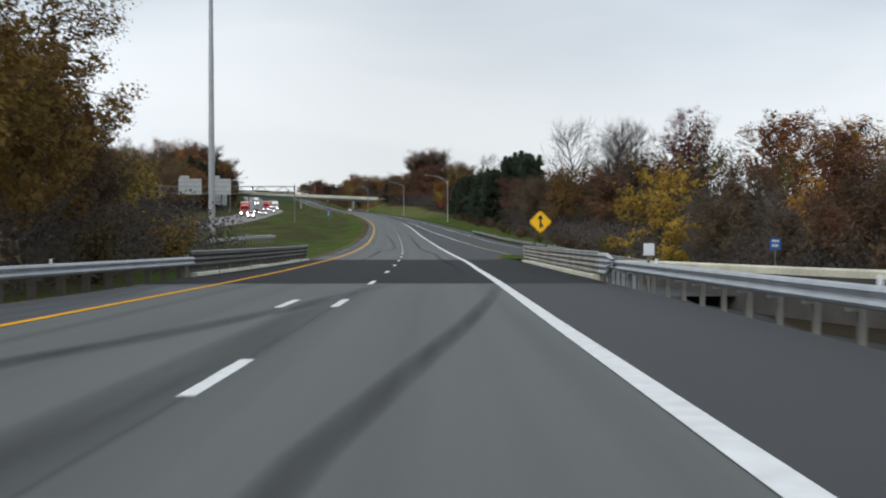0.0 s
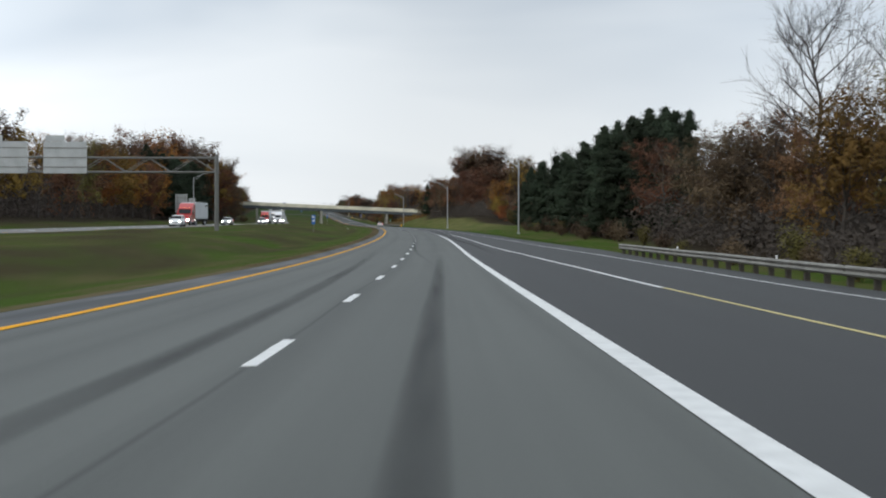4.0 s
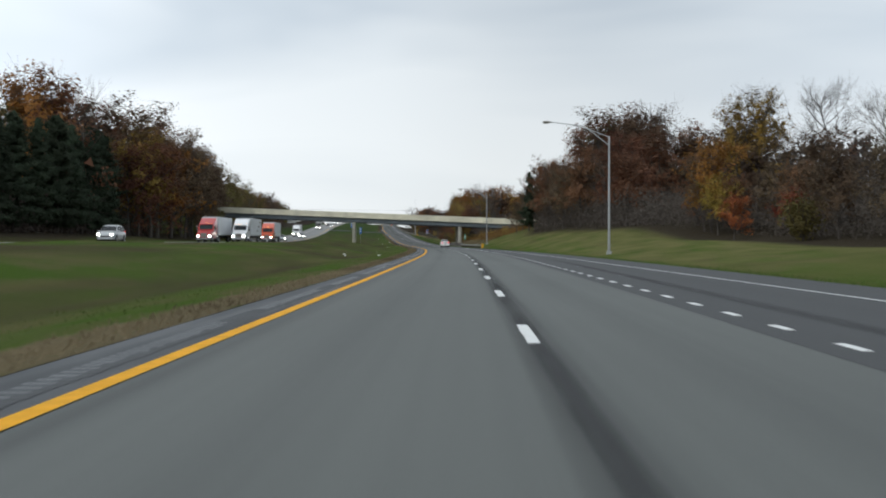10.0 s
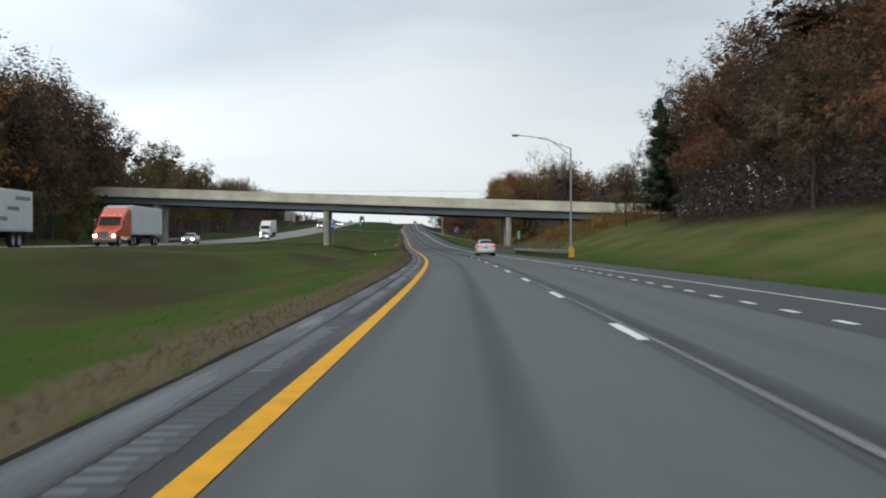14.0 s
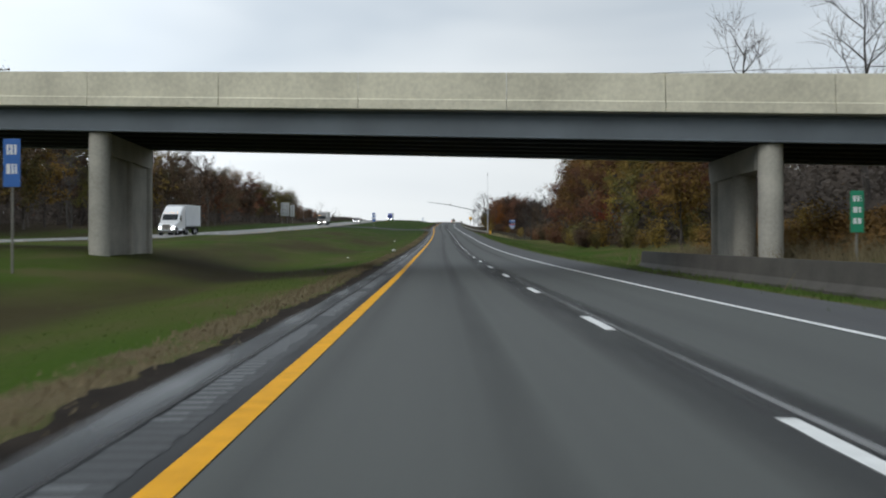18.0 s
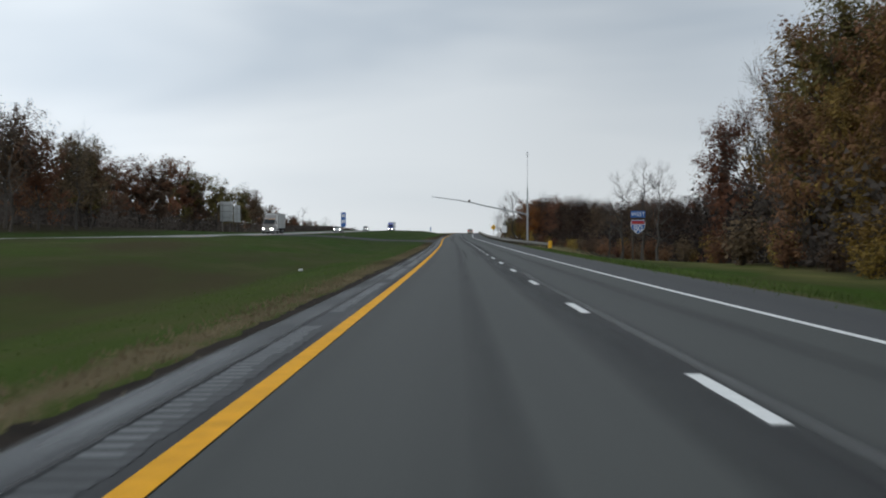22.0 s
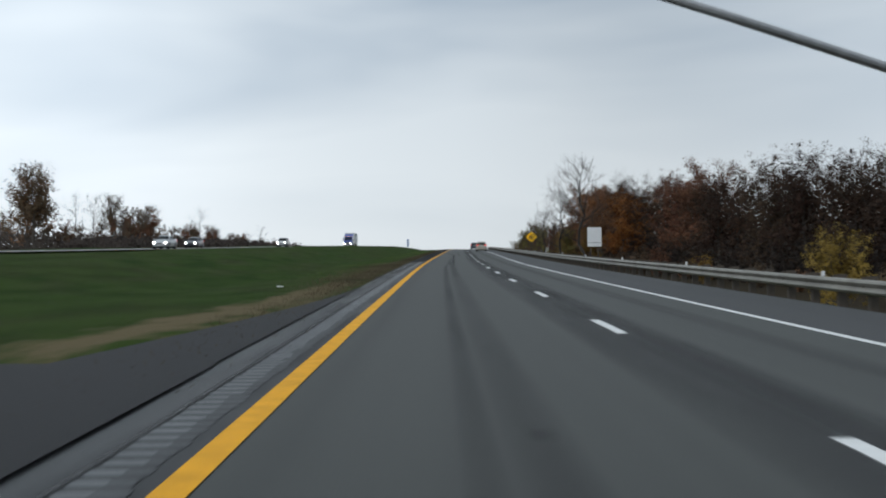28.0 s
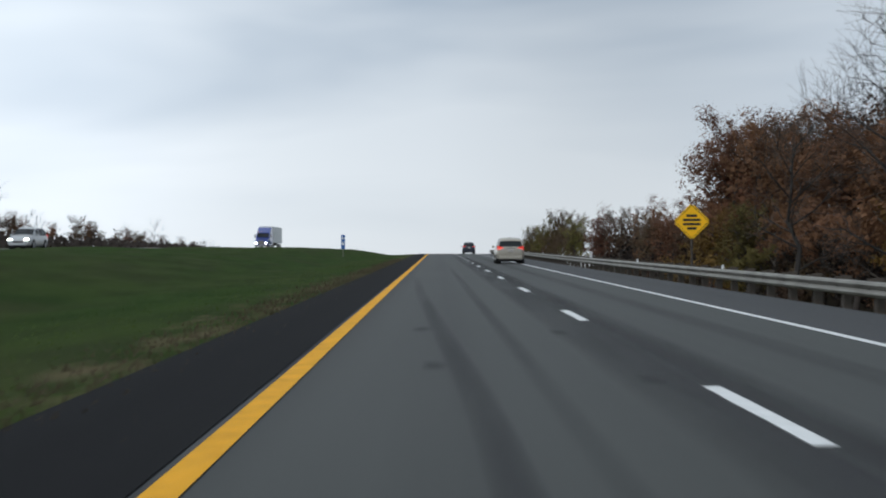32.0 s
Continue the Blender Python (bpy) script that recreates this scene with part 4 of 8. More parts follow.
# ---------------------------------------------------------------- tar streaks, patches and the median crossing
def streak_material(name, color, rough):
    """Thin tar or rubber film whose edges fade out, laid on the pavement."""
    m = bpy.data.materials.new(name)
    m.use_nodes = True
    n, l = m.node_tree.nodes, m.node_tree.links
    b, out = n["Principled BSDF"], n["Material Output"]
    b.inputs["Base Color"].default_value = (*color, 1)
    b.inputs["Roughness"].default_value = rough
    at_, tr, ms = n.new("ShaderNodeAttribute"), n.new("ShaderNodeBsdfTransparent"), n.new("ShaderNodeMixShader")
    at_.attribute_name = "fade"
    uv, mp, t = n.new("ShaderNodeUVMap"), n.new("ShaderNodeMapping"), n.new("ShaderNodeTexNoise")
    uv.uv_map = "road"
    mp.inputs["Scale"].default_value = (2.2, 0.12, 1)
    t.inputs["Scale"].default_value, t.inputs["Detail"].default_value = 1.0, 4
    mr, mu = n.new("ShaderNodeMapRange"), n.new("ShaderNodeMath")
    mr.inputs["From Min"].default_value, mr.inputs["From Max"].default_value = 0.25, 0.65
    mr.inputs["To Min"].default_value = 0.35
    mu.operation, mu.use_clamp = "MULTIPLY", True
    l.new(uv.outputs["UV"], mp.inputs["Vector"])
    l.new(mp.outputs["Vector"], t.inputs["Vector"])
    l.new(t.outputs["Fac"], mr.inputs["Value"])
    l.new(mr.outputs["Result"], mu.inputs[0])
    l.new(at_.outputs["Fac"], mu.inputs[1])
    l.new(mu.outputs[0], ms.inputs[0])
    l.new(tr.outputs[0], ms.inputs[1])
    l.new(b.outputs[0], ms.inputs[2])
    l.new(ms.outputs[0], out.inputs["Surface"])
    return m


M["tar"] = streak_material("tar_and_rubber_film", (0.022, 0.023, 0.025), 0.7)


def tar_streak(pairs, half, strength=0.85, z=0.007, material=None, label="dark streak of tar and tyre rubber on the pavement"):
    s0, s1 = pairs[0][0], pairs[-1][0]
    n = max(6, int((s1 - s0) / 3))
    ss = [s0 + (s1 - s0) * i / n for i in range(n + 1)]
    mid = lambda s: lerp(s, *pairs)

    def fade(s, d):
        run = max(5, min(40, (s1 - s0) / 3))
        e = min(1.0, (s - s0) / min(run, (s1 - s0) / 2) + 0.02, (s1 - s) / min(run, (s1 - s0) / 2) + 0.02)
        return strength * max(0.0, 1 - (abs(d - mid(s)) / half) ** 2) * max(0.0, e)

    ob = sheet("tar_streak", ss, lambda s: [mid(s) + half * k / 4 for k in range(-4, 5)], lambda s, d: z, material or M["tar"], (("fade", fade),))
    tagged(ob, label, "road stain", kind="structure")


tar_streak([(-30, -0.2), (5.9, 1.2), (8, 1.38), (13.5, 1.93), (20.3, 2.62), (31, 3.5), (44, 4.1)], 0.20, 0.60)
tar_streak([(-30, -4.0), (12.5, -2.5), (15.5, -1.8), (22.9, -0.8), (34, 0.4), (39.5, 1.0)], 0.36, 0.55)
tar_streak([(-14, -0.6), (4, -0.45), (12, -0.35), (22, -0.35), (30, -0.3)], 0.5, 0.5, 0.0078)
tar_streak([(40, 3.2), (48, 3.0), (61, 3.0), (79, 2.6), (95, 2.6), (108, 2.0), (118, 1.8), (150, 1.7), (200, 1.9)], 0.22, 0.5, 0.011)
tar_streak([(60, -2.4), (109, -2.0), (111, -1.3), (118, -0.8), (150, -1.0), (210, -2.1)], 0.24, 0.46, 0.011)
tar_streak([(180, 1.6), (201, 0.65), (206, 0.5), (214, 0.3), (236, 0.0), (262, -0.05), (300, -0.3)], 0.15, 0.42)
tar_streak([(225, 0.0), (280, 0.0), (300, 0.05), (340, 0.05), (431, 0.12)], 0.12, 0.60)
tar_streak([(300, -0.05), (430, 0.2), (520, 0.35), (640, 0.3)], 0.30, 0.41)
tar_streak([(540, 0.0), (640, -0.15), (760, -0.2), (820, -0.1), (870, -0.15), (1190, -0.2)], 0.62, 0.56, 0.0082)
tar_streak([(430, -1.9), (520, -1.9), (640, -1.85), (760, -1.9), (1000, -1.9)], 0.25, 0.26)
tar_streak([(900, -2.3), (984, -2.32), (991, -2.16), (1008, -2.12), (1040, -2.0)], 0.14, 0.45)
tar_streak([(960, -1.9), (989, -1.93), (1010, -1.85), (1048, -1.93), (1052, -2.0), (1058, -2.23), (1073, -2.77), (1090, -3.2)], 0.16, 0.64, 0.011)
tar_streak([(780, -1.6), (790, -1.58), (800, -1.5), (812, -1.55), (830, -1.6)], 0.09, 0.5, 0.0086)
tar_streak([(784, -0.95), (795, -0.8), (806, -0.82), (822, -0.95)], 0.08, 0.4, 0.0086)
tar_streak([(1040, -1.35), (1058, -1.42), (1067, -1.47), (1110, -1.7)], 0.13, 0.38)
tar_streak([(800, 0.35), (850, 0.42), (900, 0.35), (1190, 0.3)], 0.30, 0.42, 0.0076)
tar_streak([(640, 1.8), (800, 1.75), (1000, 1.7), (1190, 1.7)], 0.30, 0.22)
tar_streak([(200, 5.2), (240, 4.8), (250, 4.3), (290, 4.4), (420, 5.2)], 0.30, 0.45)
tar_streak([(45, 5.75), (47, 5.82), (49.5, 5.9)], 0.10, 0.68, 0.013)

M["fresh"] = pavement("fresh_shoulder_asphalt", (0.021, 0.0218, 0.0236), (0.011, 0.0115, 0.0125), [(-4.6, 0.4, 0.3)], 0.95, 0.3, spec=0.08, tone_shift=(1020, 1045, 0.6))
M["crossing"] = pavement("crossing_asphalt", (0.0165, 0.0168, 0.018), (0.010, 0.0103, 0.011), [(-9, 3.0, 0.2)], 0.8, 0.4, spec=0.25)
fresh = sheet("shoulder_overlay", spaced((1001, 1236, 47)), lambda s: [left_edge(s) + lerp(s, (1001, -0.1), (1030, 0.05), (1046, -0.3)) + (lerp(s, (1001, yellow_d(1001) - 0.9), (1006, yellow_d(1006) - 0.12), (1240, yellow_d(1240) - 0.12)) - left_edge(s) - lerp(s, (1001, -0.1), (1030, 0.05), (1046, -0.3))) * k / 4 for k in range(5)], lambda s, d: 0.008 - 0.01 * max(0, yellow_d(s) - d), M["fresh"])
tagged(fresh, "fresh near-black asphalt on the left edge of the road", "road shoulder", kind="structure")
crossing = sheet("median_crossing", spaced((902, 926.5, 12)), lambda s: [-31.0 + (left_edge(s) + 0.1 + 31.0) * k / 14 for k in range(15)],
                 lambda s, d: crossing_z(s, d) + 0.03, M["crossing"])
tagged(crossing, "dark paved crossing through the grass median", "road", kind="structure")

for name, s0, s1 in (("near", 902.0, 880.0), ("far", 926.5, 952.0)):
    flare_sheet = sheet("crossing_flare", spaced((min(s0, s1), max(s0, s1), 12)), lambda s: [left_edge(s) + 0.06 - (0.05 + (2.6 if s0 < s1 - 30 or s1 < s0 else 1.7) * ((s - s1) / (s0 - s1)) ** 2) * k / 6 for k in range(7)],
                        lambda s, d: max(crossing_z(s, d), -0.1) + 0.03, M["crossing"])
    tagged(flare_sheet, "dark paved flare where the crossing meets the road", "road", kind="structure")

# bare dark soil where the grass meets the left shoulder
soil = sheet("verge_soil", spaced((-55, 540, 300), (540, 820, 800), (820, 1236, 220)), lambda s: [left_edge(s) + 0.04 - soil_width(s) * lerp(s, (430, 0.5), (600, 0.9)) * max(0.5, 0.95 + 0.7 * noise.noise(Vector((s * 0.2, 0.2, 7))) + 0.4 * noise.noise(Vector((s * 0.8, 4.2, 1))) + 0.35 * noise.noise(Vector((s * 2.1, 1.2, 5)))) * (0.06 if 876 < s < 958 else 1.0) * k / 2 for k in range(3)],
             lambda s, d: max(ground_z(s, d), -0.06) + 0.016 + (0.02 if d < left_edge(s) - 0.02 else 0.0), M["soil"])
tagged(soil, "strip of bare dark soil along the paved shoulder", "soil", kind="structure")
# damp worn band from seam to soil, wet sheen painted pale; then the seam
M["painted_sheen"] = streak_material("damp_worn_asphalt", (0.15, 0.16, 0.166), 0.5)
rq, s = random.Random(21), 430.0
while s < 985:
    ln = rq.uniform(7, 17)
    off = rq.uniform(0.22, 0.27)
    tar_streak([(s, seam_d(s) - off), (s + ln, seam_d(s + ln) - off)], 0.25, rq.uniform(0.5, 0.95) * lerp(s, (430, 1.0), (760, 0.9), (900, 0.5), (985, 0.35)), 0.004, M["painted_sheen"], "worn damp asphalt band along the shoulder, its sheen painted pale")
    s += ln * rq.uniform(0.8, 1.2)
tar_streak([(380 + 30 * k, seam_d(380 + 30 * k)) for k in range(21)], 0.03, 0.95, 0.0135)
M["pale_seam"] = streak_material("pale_worn_seam", (0.26, 0.265, 0.265), 0.7)


def pale_seam(pairs, half, strength):
    tar_streak(pairs, half, strength, 0.0125, M["pale_seam"], "pale worn seam along the pavement")


pale_seam([(405, 0.05), (470, 0.12), (540, 0.1), (568, 0.5), (575, 0.3), (600, 0.15), (640, 0.1)], 0.07, 0.85)
pale_seam([(655, 0.2), (1100, 0.2), (760, 0.45), (800, 0.5)], 0.1, 0.4)


def oil_spot(s, d, rx, ry):
    tar_streak([(s - ry, d), (s, d + 0.03), (s + ry, d)], rx, 0.55, 0.0128, None, "small dark oil spot on the pavement")


for s, d, rx, ry in ((1054.9, -2.4, 0.13, 0.5), (1053.6, -0.44, 0.12, 0.45), (1059.4, -0.7, 0.13, 0.5), (1060.1, -2.6, 0.15, 0.6), (921.7, -1.9, 0.1, 0.3), (832.1, -1.65, 0.14, 0.6), (835.6, -1.9, 0.14, 0.5), (760.4, -2.28, 0.1, 0.4)):
    oil_spot(s, d, rx, ry)
for s, d in ((326.7, 4.12), (317.0, 4.53), (307.5, 4.85)):
    tagged(lay("ramp_line_remnant", dot, None, s, d, 0.006), "short worn remnant of the old ramp line", "road marking", kind="structure")

# ---------------------------------------------------------------- the overpass ahead
def overpass():
    a0, a1 = at(631.5, 9.9), at(638.7, -16.8)
    u = Vector((a1.x - a0.x, a1.y - a0.y, 0)).normalized()
    h = heading(630)
    w = Vector((-math.sin(h), math.cos(h), 0))
    o = Vector((a0.x, a0.y, 0)) - w * 1.0
    wide = 9.5

    def low(a):
        return 10.75 + 0.0444 * a

    def q(a, b, z):
        return o + u * a + w * b + Vector((0, 0, low(a) + z))

    def beam(name, alist, prof, material, parent, label=""):
        """prof: (across, up) points of a closed section that is drawn along the bridge."""
        bm = bmesh.new()
        loft(bm, [[q(a, b, z) for b, z in prof] for a in alist])
        return part(name, bm, material, parent, label)

    br = thing("overpass", Matrix.Identity(4), "skewed concrete road bridge on steel girders across the motorway", "bridge", kind="structure")
    span = [-44 + 4 * k for k in range(31)]
    beam("deck_slab", span, [(0.05, 0.98), (wide - 0.05, 0.98), (wide - 0.05, 1.22), (0.05, 1.22)], M["concrete"], br)
    for k in range(6):
        b = 0.55 + k * (wide - 1.1) / 5
        beam("girder", span, [(b - 0.2, 0.0), (b + 0.2, 0.0), (b + 0.2, 0.05), (b + 0.025, 0.08), (b + 0.025, 0.9), (b + 0.15, 0.93), (b + 0.15, 0.975), (b - 0.15, 0.975), (b - 0.15, 0.93), (b - 0.025, 0.9), (b - 0.025, 0.08), (b - 0.2, 0.05)], M["girder"] if k in (0, 5) else M["dark_steel"], br)
    for b0, sg in ((0.0, 1), (wide, -1)):
        for k in range(20):
            aa = -44 + 6 * k
            beam("parapet_panel", [aa + 0.012, aa + 5.988], [(b0, 1.0), (b0 + sg * 0.42, 1.225), (b0 + sg * 0.30, 1.6), (b0 + sg * 0.27, 2.44), (b0 + sg * 0.05, 2.46), (b0 + sg * 0.03, 1.42), (b0 - sg * 0.03, 1.38), (b0 - sg * 0.03, 1.02)], M["parapet"], br)
    for a in (0.0, 27.7, 55.4):
        for b in (1.0, 4.8, 8.6):
            bm = bmesh.new()
            top = q(a, b, -0.75 if b > 2 else -0.03)
            tube(bm, [(top.x, top.y, top.z - 8.5), (top.x, top.y, top.z)], 0.46, 20)
            part("pier_column", bm, M["concrete"], br, smooth=False)
        beam("pier_cap", [a - 0.45, a + 0.45], [(1.5, -0.95), (wide - 0.6, -0.95), (wide - 0.4, -0.03), (1.4, -0.03)], M["concrete"], br)
        beam("pier_wall", [a - 0.28, a + 0.28], [(1.3, -8.0), (8.6, -8.0), (8.6, -0.95), (1.3, -0.95)] if a == 27.7 else [(4.9, -8.0), (8.6, -8.0), (8.6, -0.95), (4.9, -0.95)], M["concrete"], br)
        for b in (0.55, 2.23, 3.91, 5.59, 7.27, 8.95):
            beam("bearing", [a - 0.2, a + 0.2], [(b - 0.16, -0.03), (b + 0.16, -0.03), (b + 0.16, 0.01), (b - 0.16, 0.01)], M["dark_steel"], br)
    for k in range(12):
        a = -40 + 8.5 * k
        beam("cross_frame", [a - 0.04, a + 0.04], [(0.7, 0.25), (wide - 0.7, 0.25), (wide - 0.7, 0.8), (0.7, 0.8)], M["dark_steel"], br)
    bm = bmesh.new()
    loft(bm, [[q(a, b, z) for b, z in ((-18, -12), (-1.2, zt), (wide + 1.2, zt), (wide + 18, -12))] for a, zt in ((60, -11), (72, 0.95), (75, 1.24), (125, 1.24), (200, -6))])
    tagged(part("embankment", bm, M["grass_plain"], None), "grassy earth embankment carrying the bridge road", "embankment", kind="structure")
    for b, z in ((11.5, 3.35),):
        bm = bmesh.new()
        pts = [q(-70 + 10 * j, b, z + 1.0 - 0.03 * (-70 + 10 * j) + 0.5 * ((j - 8) / 8) ** 2) for j in range(17)]
        tube(bm, pts, 0.015, 4)
        tagged(part("overhead_wire", bm, M["black"], None), "thin dark overhead wire strung beyond the bridge", "wire", kind="structure")


overpass()

# low barrier beside the right pier, its stained concrete darkened for the bridge's shade
bm = bmesh.new()
loft(bm, [[at(s, 7.7 + x, z + ground_z(s, 8)) for x, z in ((-0.3, -0.3), (-0.3, 0.1), (-0.14, 0.3), (-0.08, 0.85), (0.08, 0.85), (0.14, 0.3), (0.3, 0.1), (0.3, -0.3))] for s in range(598, 650, 4)])
tagged(part("pier_barrier", bm, M["stained"], None), "low grey concrete barrier wall guarding the bridge pier", "barrier", kind="structure")


# ---------------------------------------------------------------- guardrails
def w_profile(t=0.004):
    front = [(0.0, -0.155), (0.05, -0.13), (0.08, -0.085), (0.05, -0.04), (0.0, 0.0), (0.05, 0.04), (0.08, 0.085), (0.05, 0.13), (0.0, 0.155)]
    return front + [(x - 0.012, z) for x, z in reversed(front)]


POST = {}


def post_mesh(material, wooden):
    key = (material.name, wooden)
    if key not in POST:
        bm = bmesh.new()
        if wooden:
            box(bm, -0.09, 0.09, -0.08, 0.08, -0.9, 0.72)
            box(bm, -0.21, -0.09, -0.07, 0.07, 0.38, 0.7)
        else:
            for x0, x1, y0, y1 in ((-0.05, 0.05, -0.05, -0.04), (-0.05, 0.05, 0.04, 0.05), (-0.005, 0.005, -0.04, 0.04)):
                box(bm, x0, x1, y0, y1, -0.9, 0.72)
            box(bm, -0.2, -0.05, -0.06, 0.06, 0.4, 0.7)
        me = bpy.data.meshes.new("post")
        bm.to_mesh(me)
        bm.free()
        me.materials.append(material)
        POST[key] = me
    return POST[key]


def reflector_mesh():
    if "reflector" not in POST:
        bm = bevel_box(-0.035, 0.035, -0.02, 0.02, -0.02, 0.11, 0.008)
        me = bpy.data.meshes.new("reflector")
        bm.to_mesh(me)
        bm.free()
        me.materials.append(M["sign_white"])
        POST["reflector"] = me
    return POST["reflector"]


def guardrail(s0, s1, dfun, zfun, label, mat_rail="galv_old", mat_post="wood_post", wooden=True, side=-1, spacing=1.905, high=0.55):
    """side -1: the rail faces traffic on its left."""
    g = tagged(new("guardrail"), label, "guardrail")
    bm = bmesh.new()
    n = max(2, int((s1 - s0) / 3.81))
    rings = []
    for i in range(n + 1):
        s = s0 + (s1 - s0) * i / n
        rings.append([at(s, dfun(s) + side * (0.2 + x), zfun(s) + high + z) for x, z in w_profile()])
    loft(bm, rings)
    part("rail", bm, M[mat_rail], g)
    me = post_mesh(M[mat_post], wooden)
    s = s0 + 0.4
    while s < s1:
        o = new("post", me)
        o.parent = g
        o.matrix_basis = stand(s, dfun(s), zfun(s), 0 if side < 0 else 180)
        s += spacing
    s = s0 + 9.0
    while s < s1 - 2:
        o = new("reflector", reflector_mesh())
        o.parent = g
        o.matrix_basis = stand(s, dfun(s) + side * 0.1, zfun(s) + high + 0.16)
        s += 15.24
    return g


def flare(s):
    return lerp(s, (855, 8.9), (872, 7.4), (892, 6.3), (1060, 6.2))


guardrail(856, 1236, flare, lambda s: lerp(s, (855, -0.35), (885, -0.16)), "long weathered steel guardrail on timber posts along the paved shoulder", high=0.5)
guardrail(559.5, 598, lambda s: lerp(s, (559, 8.7), (585, 7.6), (598, 7.5)), lambda s: -0.1, "short weathered steel guardrail leading to the bridge pier")
guardrail(88, 203, lambda s: edge_d(s) + 1.9, lambda s: ramp_z(s) - 0.1, "weathered steel guardrail curving along the entry ramp")
guardrail(-40, 36.4, lambda s: lerp(s, (0, 7.5), (34, 7.55)), lambda s: -0.05, "bright galvanised steel guardrail on steel posts before the overpass", "galv", "galv_old", False, -1, 1.905, 0.62)
guardrail(-40, 43.5, lambda s: lerp(s, (0, -9.0), (26, -7.9), (43.5, -6.95)), lambda s: -0.05, "bright galvanised steel guardrail on timber posts at the median", "galv", "wood_post", True, 1, 1.905, 0.62)
guardrail(95, 138, lambda s: lerp(s, (92, -16.8), (138, -14.6)), lambda s: ground_z(s, -16), "short steel guardrail on the grass in front of the mast", "galv", "galv_old", False, 1)
guardrail(120, 152, lambda s: lerp(s, (120, -25.6), (152, -25.0)), lambda s: ground_z(s, -25), "weathered steel guardrail on the grass of the median", "galv_old", "galv_old", False, 1)
guardrail(170, 208, lambda s: -44.6, lambda s: 0.95, "weathered steel guardrail beyond the oncoming lanes", side=1)
guardrail(655, 690, lambda s: -44.4, lambda s: 0.95, "weathered steel guardrail beyond the oncoming lanes", side=1)


def ribbed(x0, z0, z1, ribs):
    """Section of a pressed steel panel with rounded ribs, one above another: (towards the road, up)."""
    h, front = (z1 - z0) / ribs, [(x0, z0)]
    for k in range(ribs):
        z = z0 + h * k
        front += [(x0 + 0.055, z + 0.2 * h), (x0 + 0.085, z + 0.5 * h), (x0 + 0.055, z + 0.8 * h), (x0, z + h)]
    return front + [(x - 0.012, z) for x, z in reversed(front)]


def bridge_rail(s0, s1, dfun, side, low, ribs, steel, label):
    """Railing of the short overpass: a deep ribbed steel panel on posts over a broken concrete kerb."""
    g = tagged(new("bridge_railing"), label, "railing")
    n = int((s1 - s0) / 2.4)
    ss = [s0 + (s1 - s0) * i / n for i in range(n + 1)]
    bm = bmesh.new()
    loft(bm, [[at(s, dfun(s) - side * x, z) for x, z in ribbed(0.0, low, 0.9, ribs)] for s in ss])
    part("rail_panel", bm, M[steel], g)
    bm = bmesh.new()
    loft(bm, [[at(s, dfun(s) - side * x, z) for x, z in ((0.03, 0.9), (0.09, 0.9), (0.1, 0.925), (0.085, 0.945), (0.035, 0.945))] for s in ss])
    part("top_edge", bm, M["galv"], g, "bright galvanised top edge")
    rk = random.Random(int(s0))
    k = s0 + 0.4
    while k < s1 - 1.0:
        ln = min(rk.uniform(3.5, 8.5), s1 - k)
        bm = bmesh.new()
        top = rk.uniform(0.1, 0.15)
        loft(bm, [[at(k + ln * u, dfun(k + ln * u) - side * (x + rk.uniform(-0.01, 0.01)), z) for x, z in ((-0.3, -0.2), (0.2, -0.2), (0.19, top - 0.03), (0.16, top), (-0.3, top + 0.01))] for u in (0.0, 0.3, 0.65, 1.0)])
        part("kerb", bm, M["parapet"], g, "pale worn concrete kerb")
        k += ln + rk.uniform(0.05, 0.35)
    bm = bmesh.new()
    loft(bm, [[at(s, dfun(s) + side * x, z) for x, z in ((0.06, -0.2), (0.2, -0.2), (0.2, 0.5), (0.06, 0.5))] for s in ss])
    part("back_wall", bm, M["stained"], g, "dark stained low concrete wall")
    bm = bmesh.new()
    box(bm, -0.06, 0.06, -0.07, 0.07, -0.1, 0.82)
    me = bpy.data.meshes.new("post")
    bm.to_mesh(me)
    bm.free()
    me.materials.append(M["galv_old"])
    for s in ss:
        o = new("post", me)
        o.parent = g
        o.matrix_basis = stand(s, dfun(s) + side * 0.09, 0.0)


# one weathered steel in two colours: paler for the lit face, darker for the shaded
M["rail_panel"] = mat("weathered_ribbed_steel", (0.30, 0.28, 0.24), 0.6, 0.3, var=0.45, scale=0.9, bump=0.1)
M["rail_shaded"] = mat("grimy_ribbed_steel", (0.085, 0.08, 0.072), 0.65, 0.3, var=0.45, scale=0.9, bump=0.1)
bridge_rail(40.5, 71.5, lambda s: 7.5, 1, 0.16, 4, "rail_panel", "weathered ribbed steel bridge railing over a broken pale kerb")
bridge_rail(43.5, 75, lambda s: lerp(s, (43, -6.9), (75, -5.75)), -1, 0.32, 3, "rail_shaded", "weathered ribbed bridge railing beside the median, coloured dark as its shaded face")


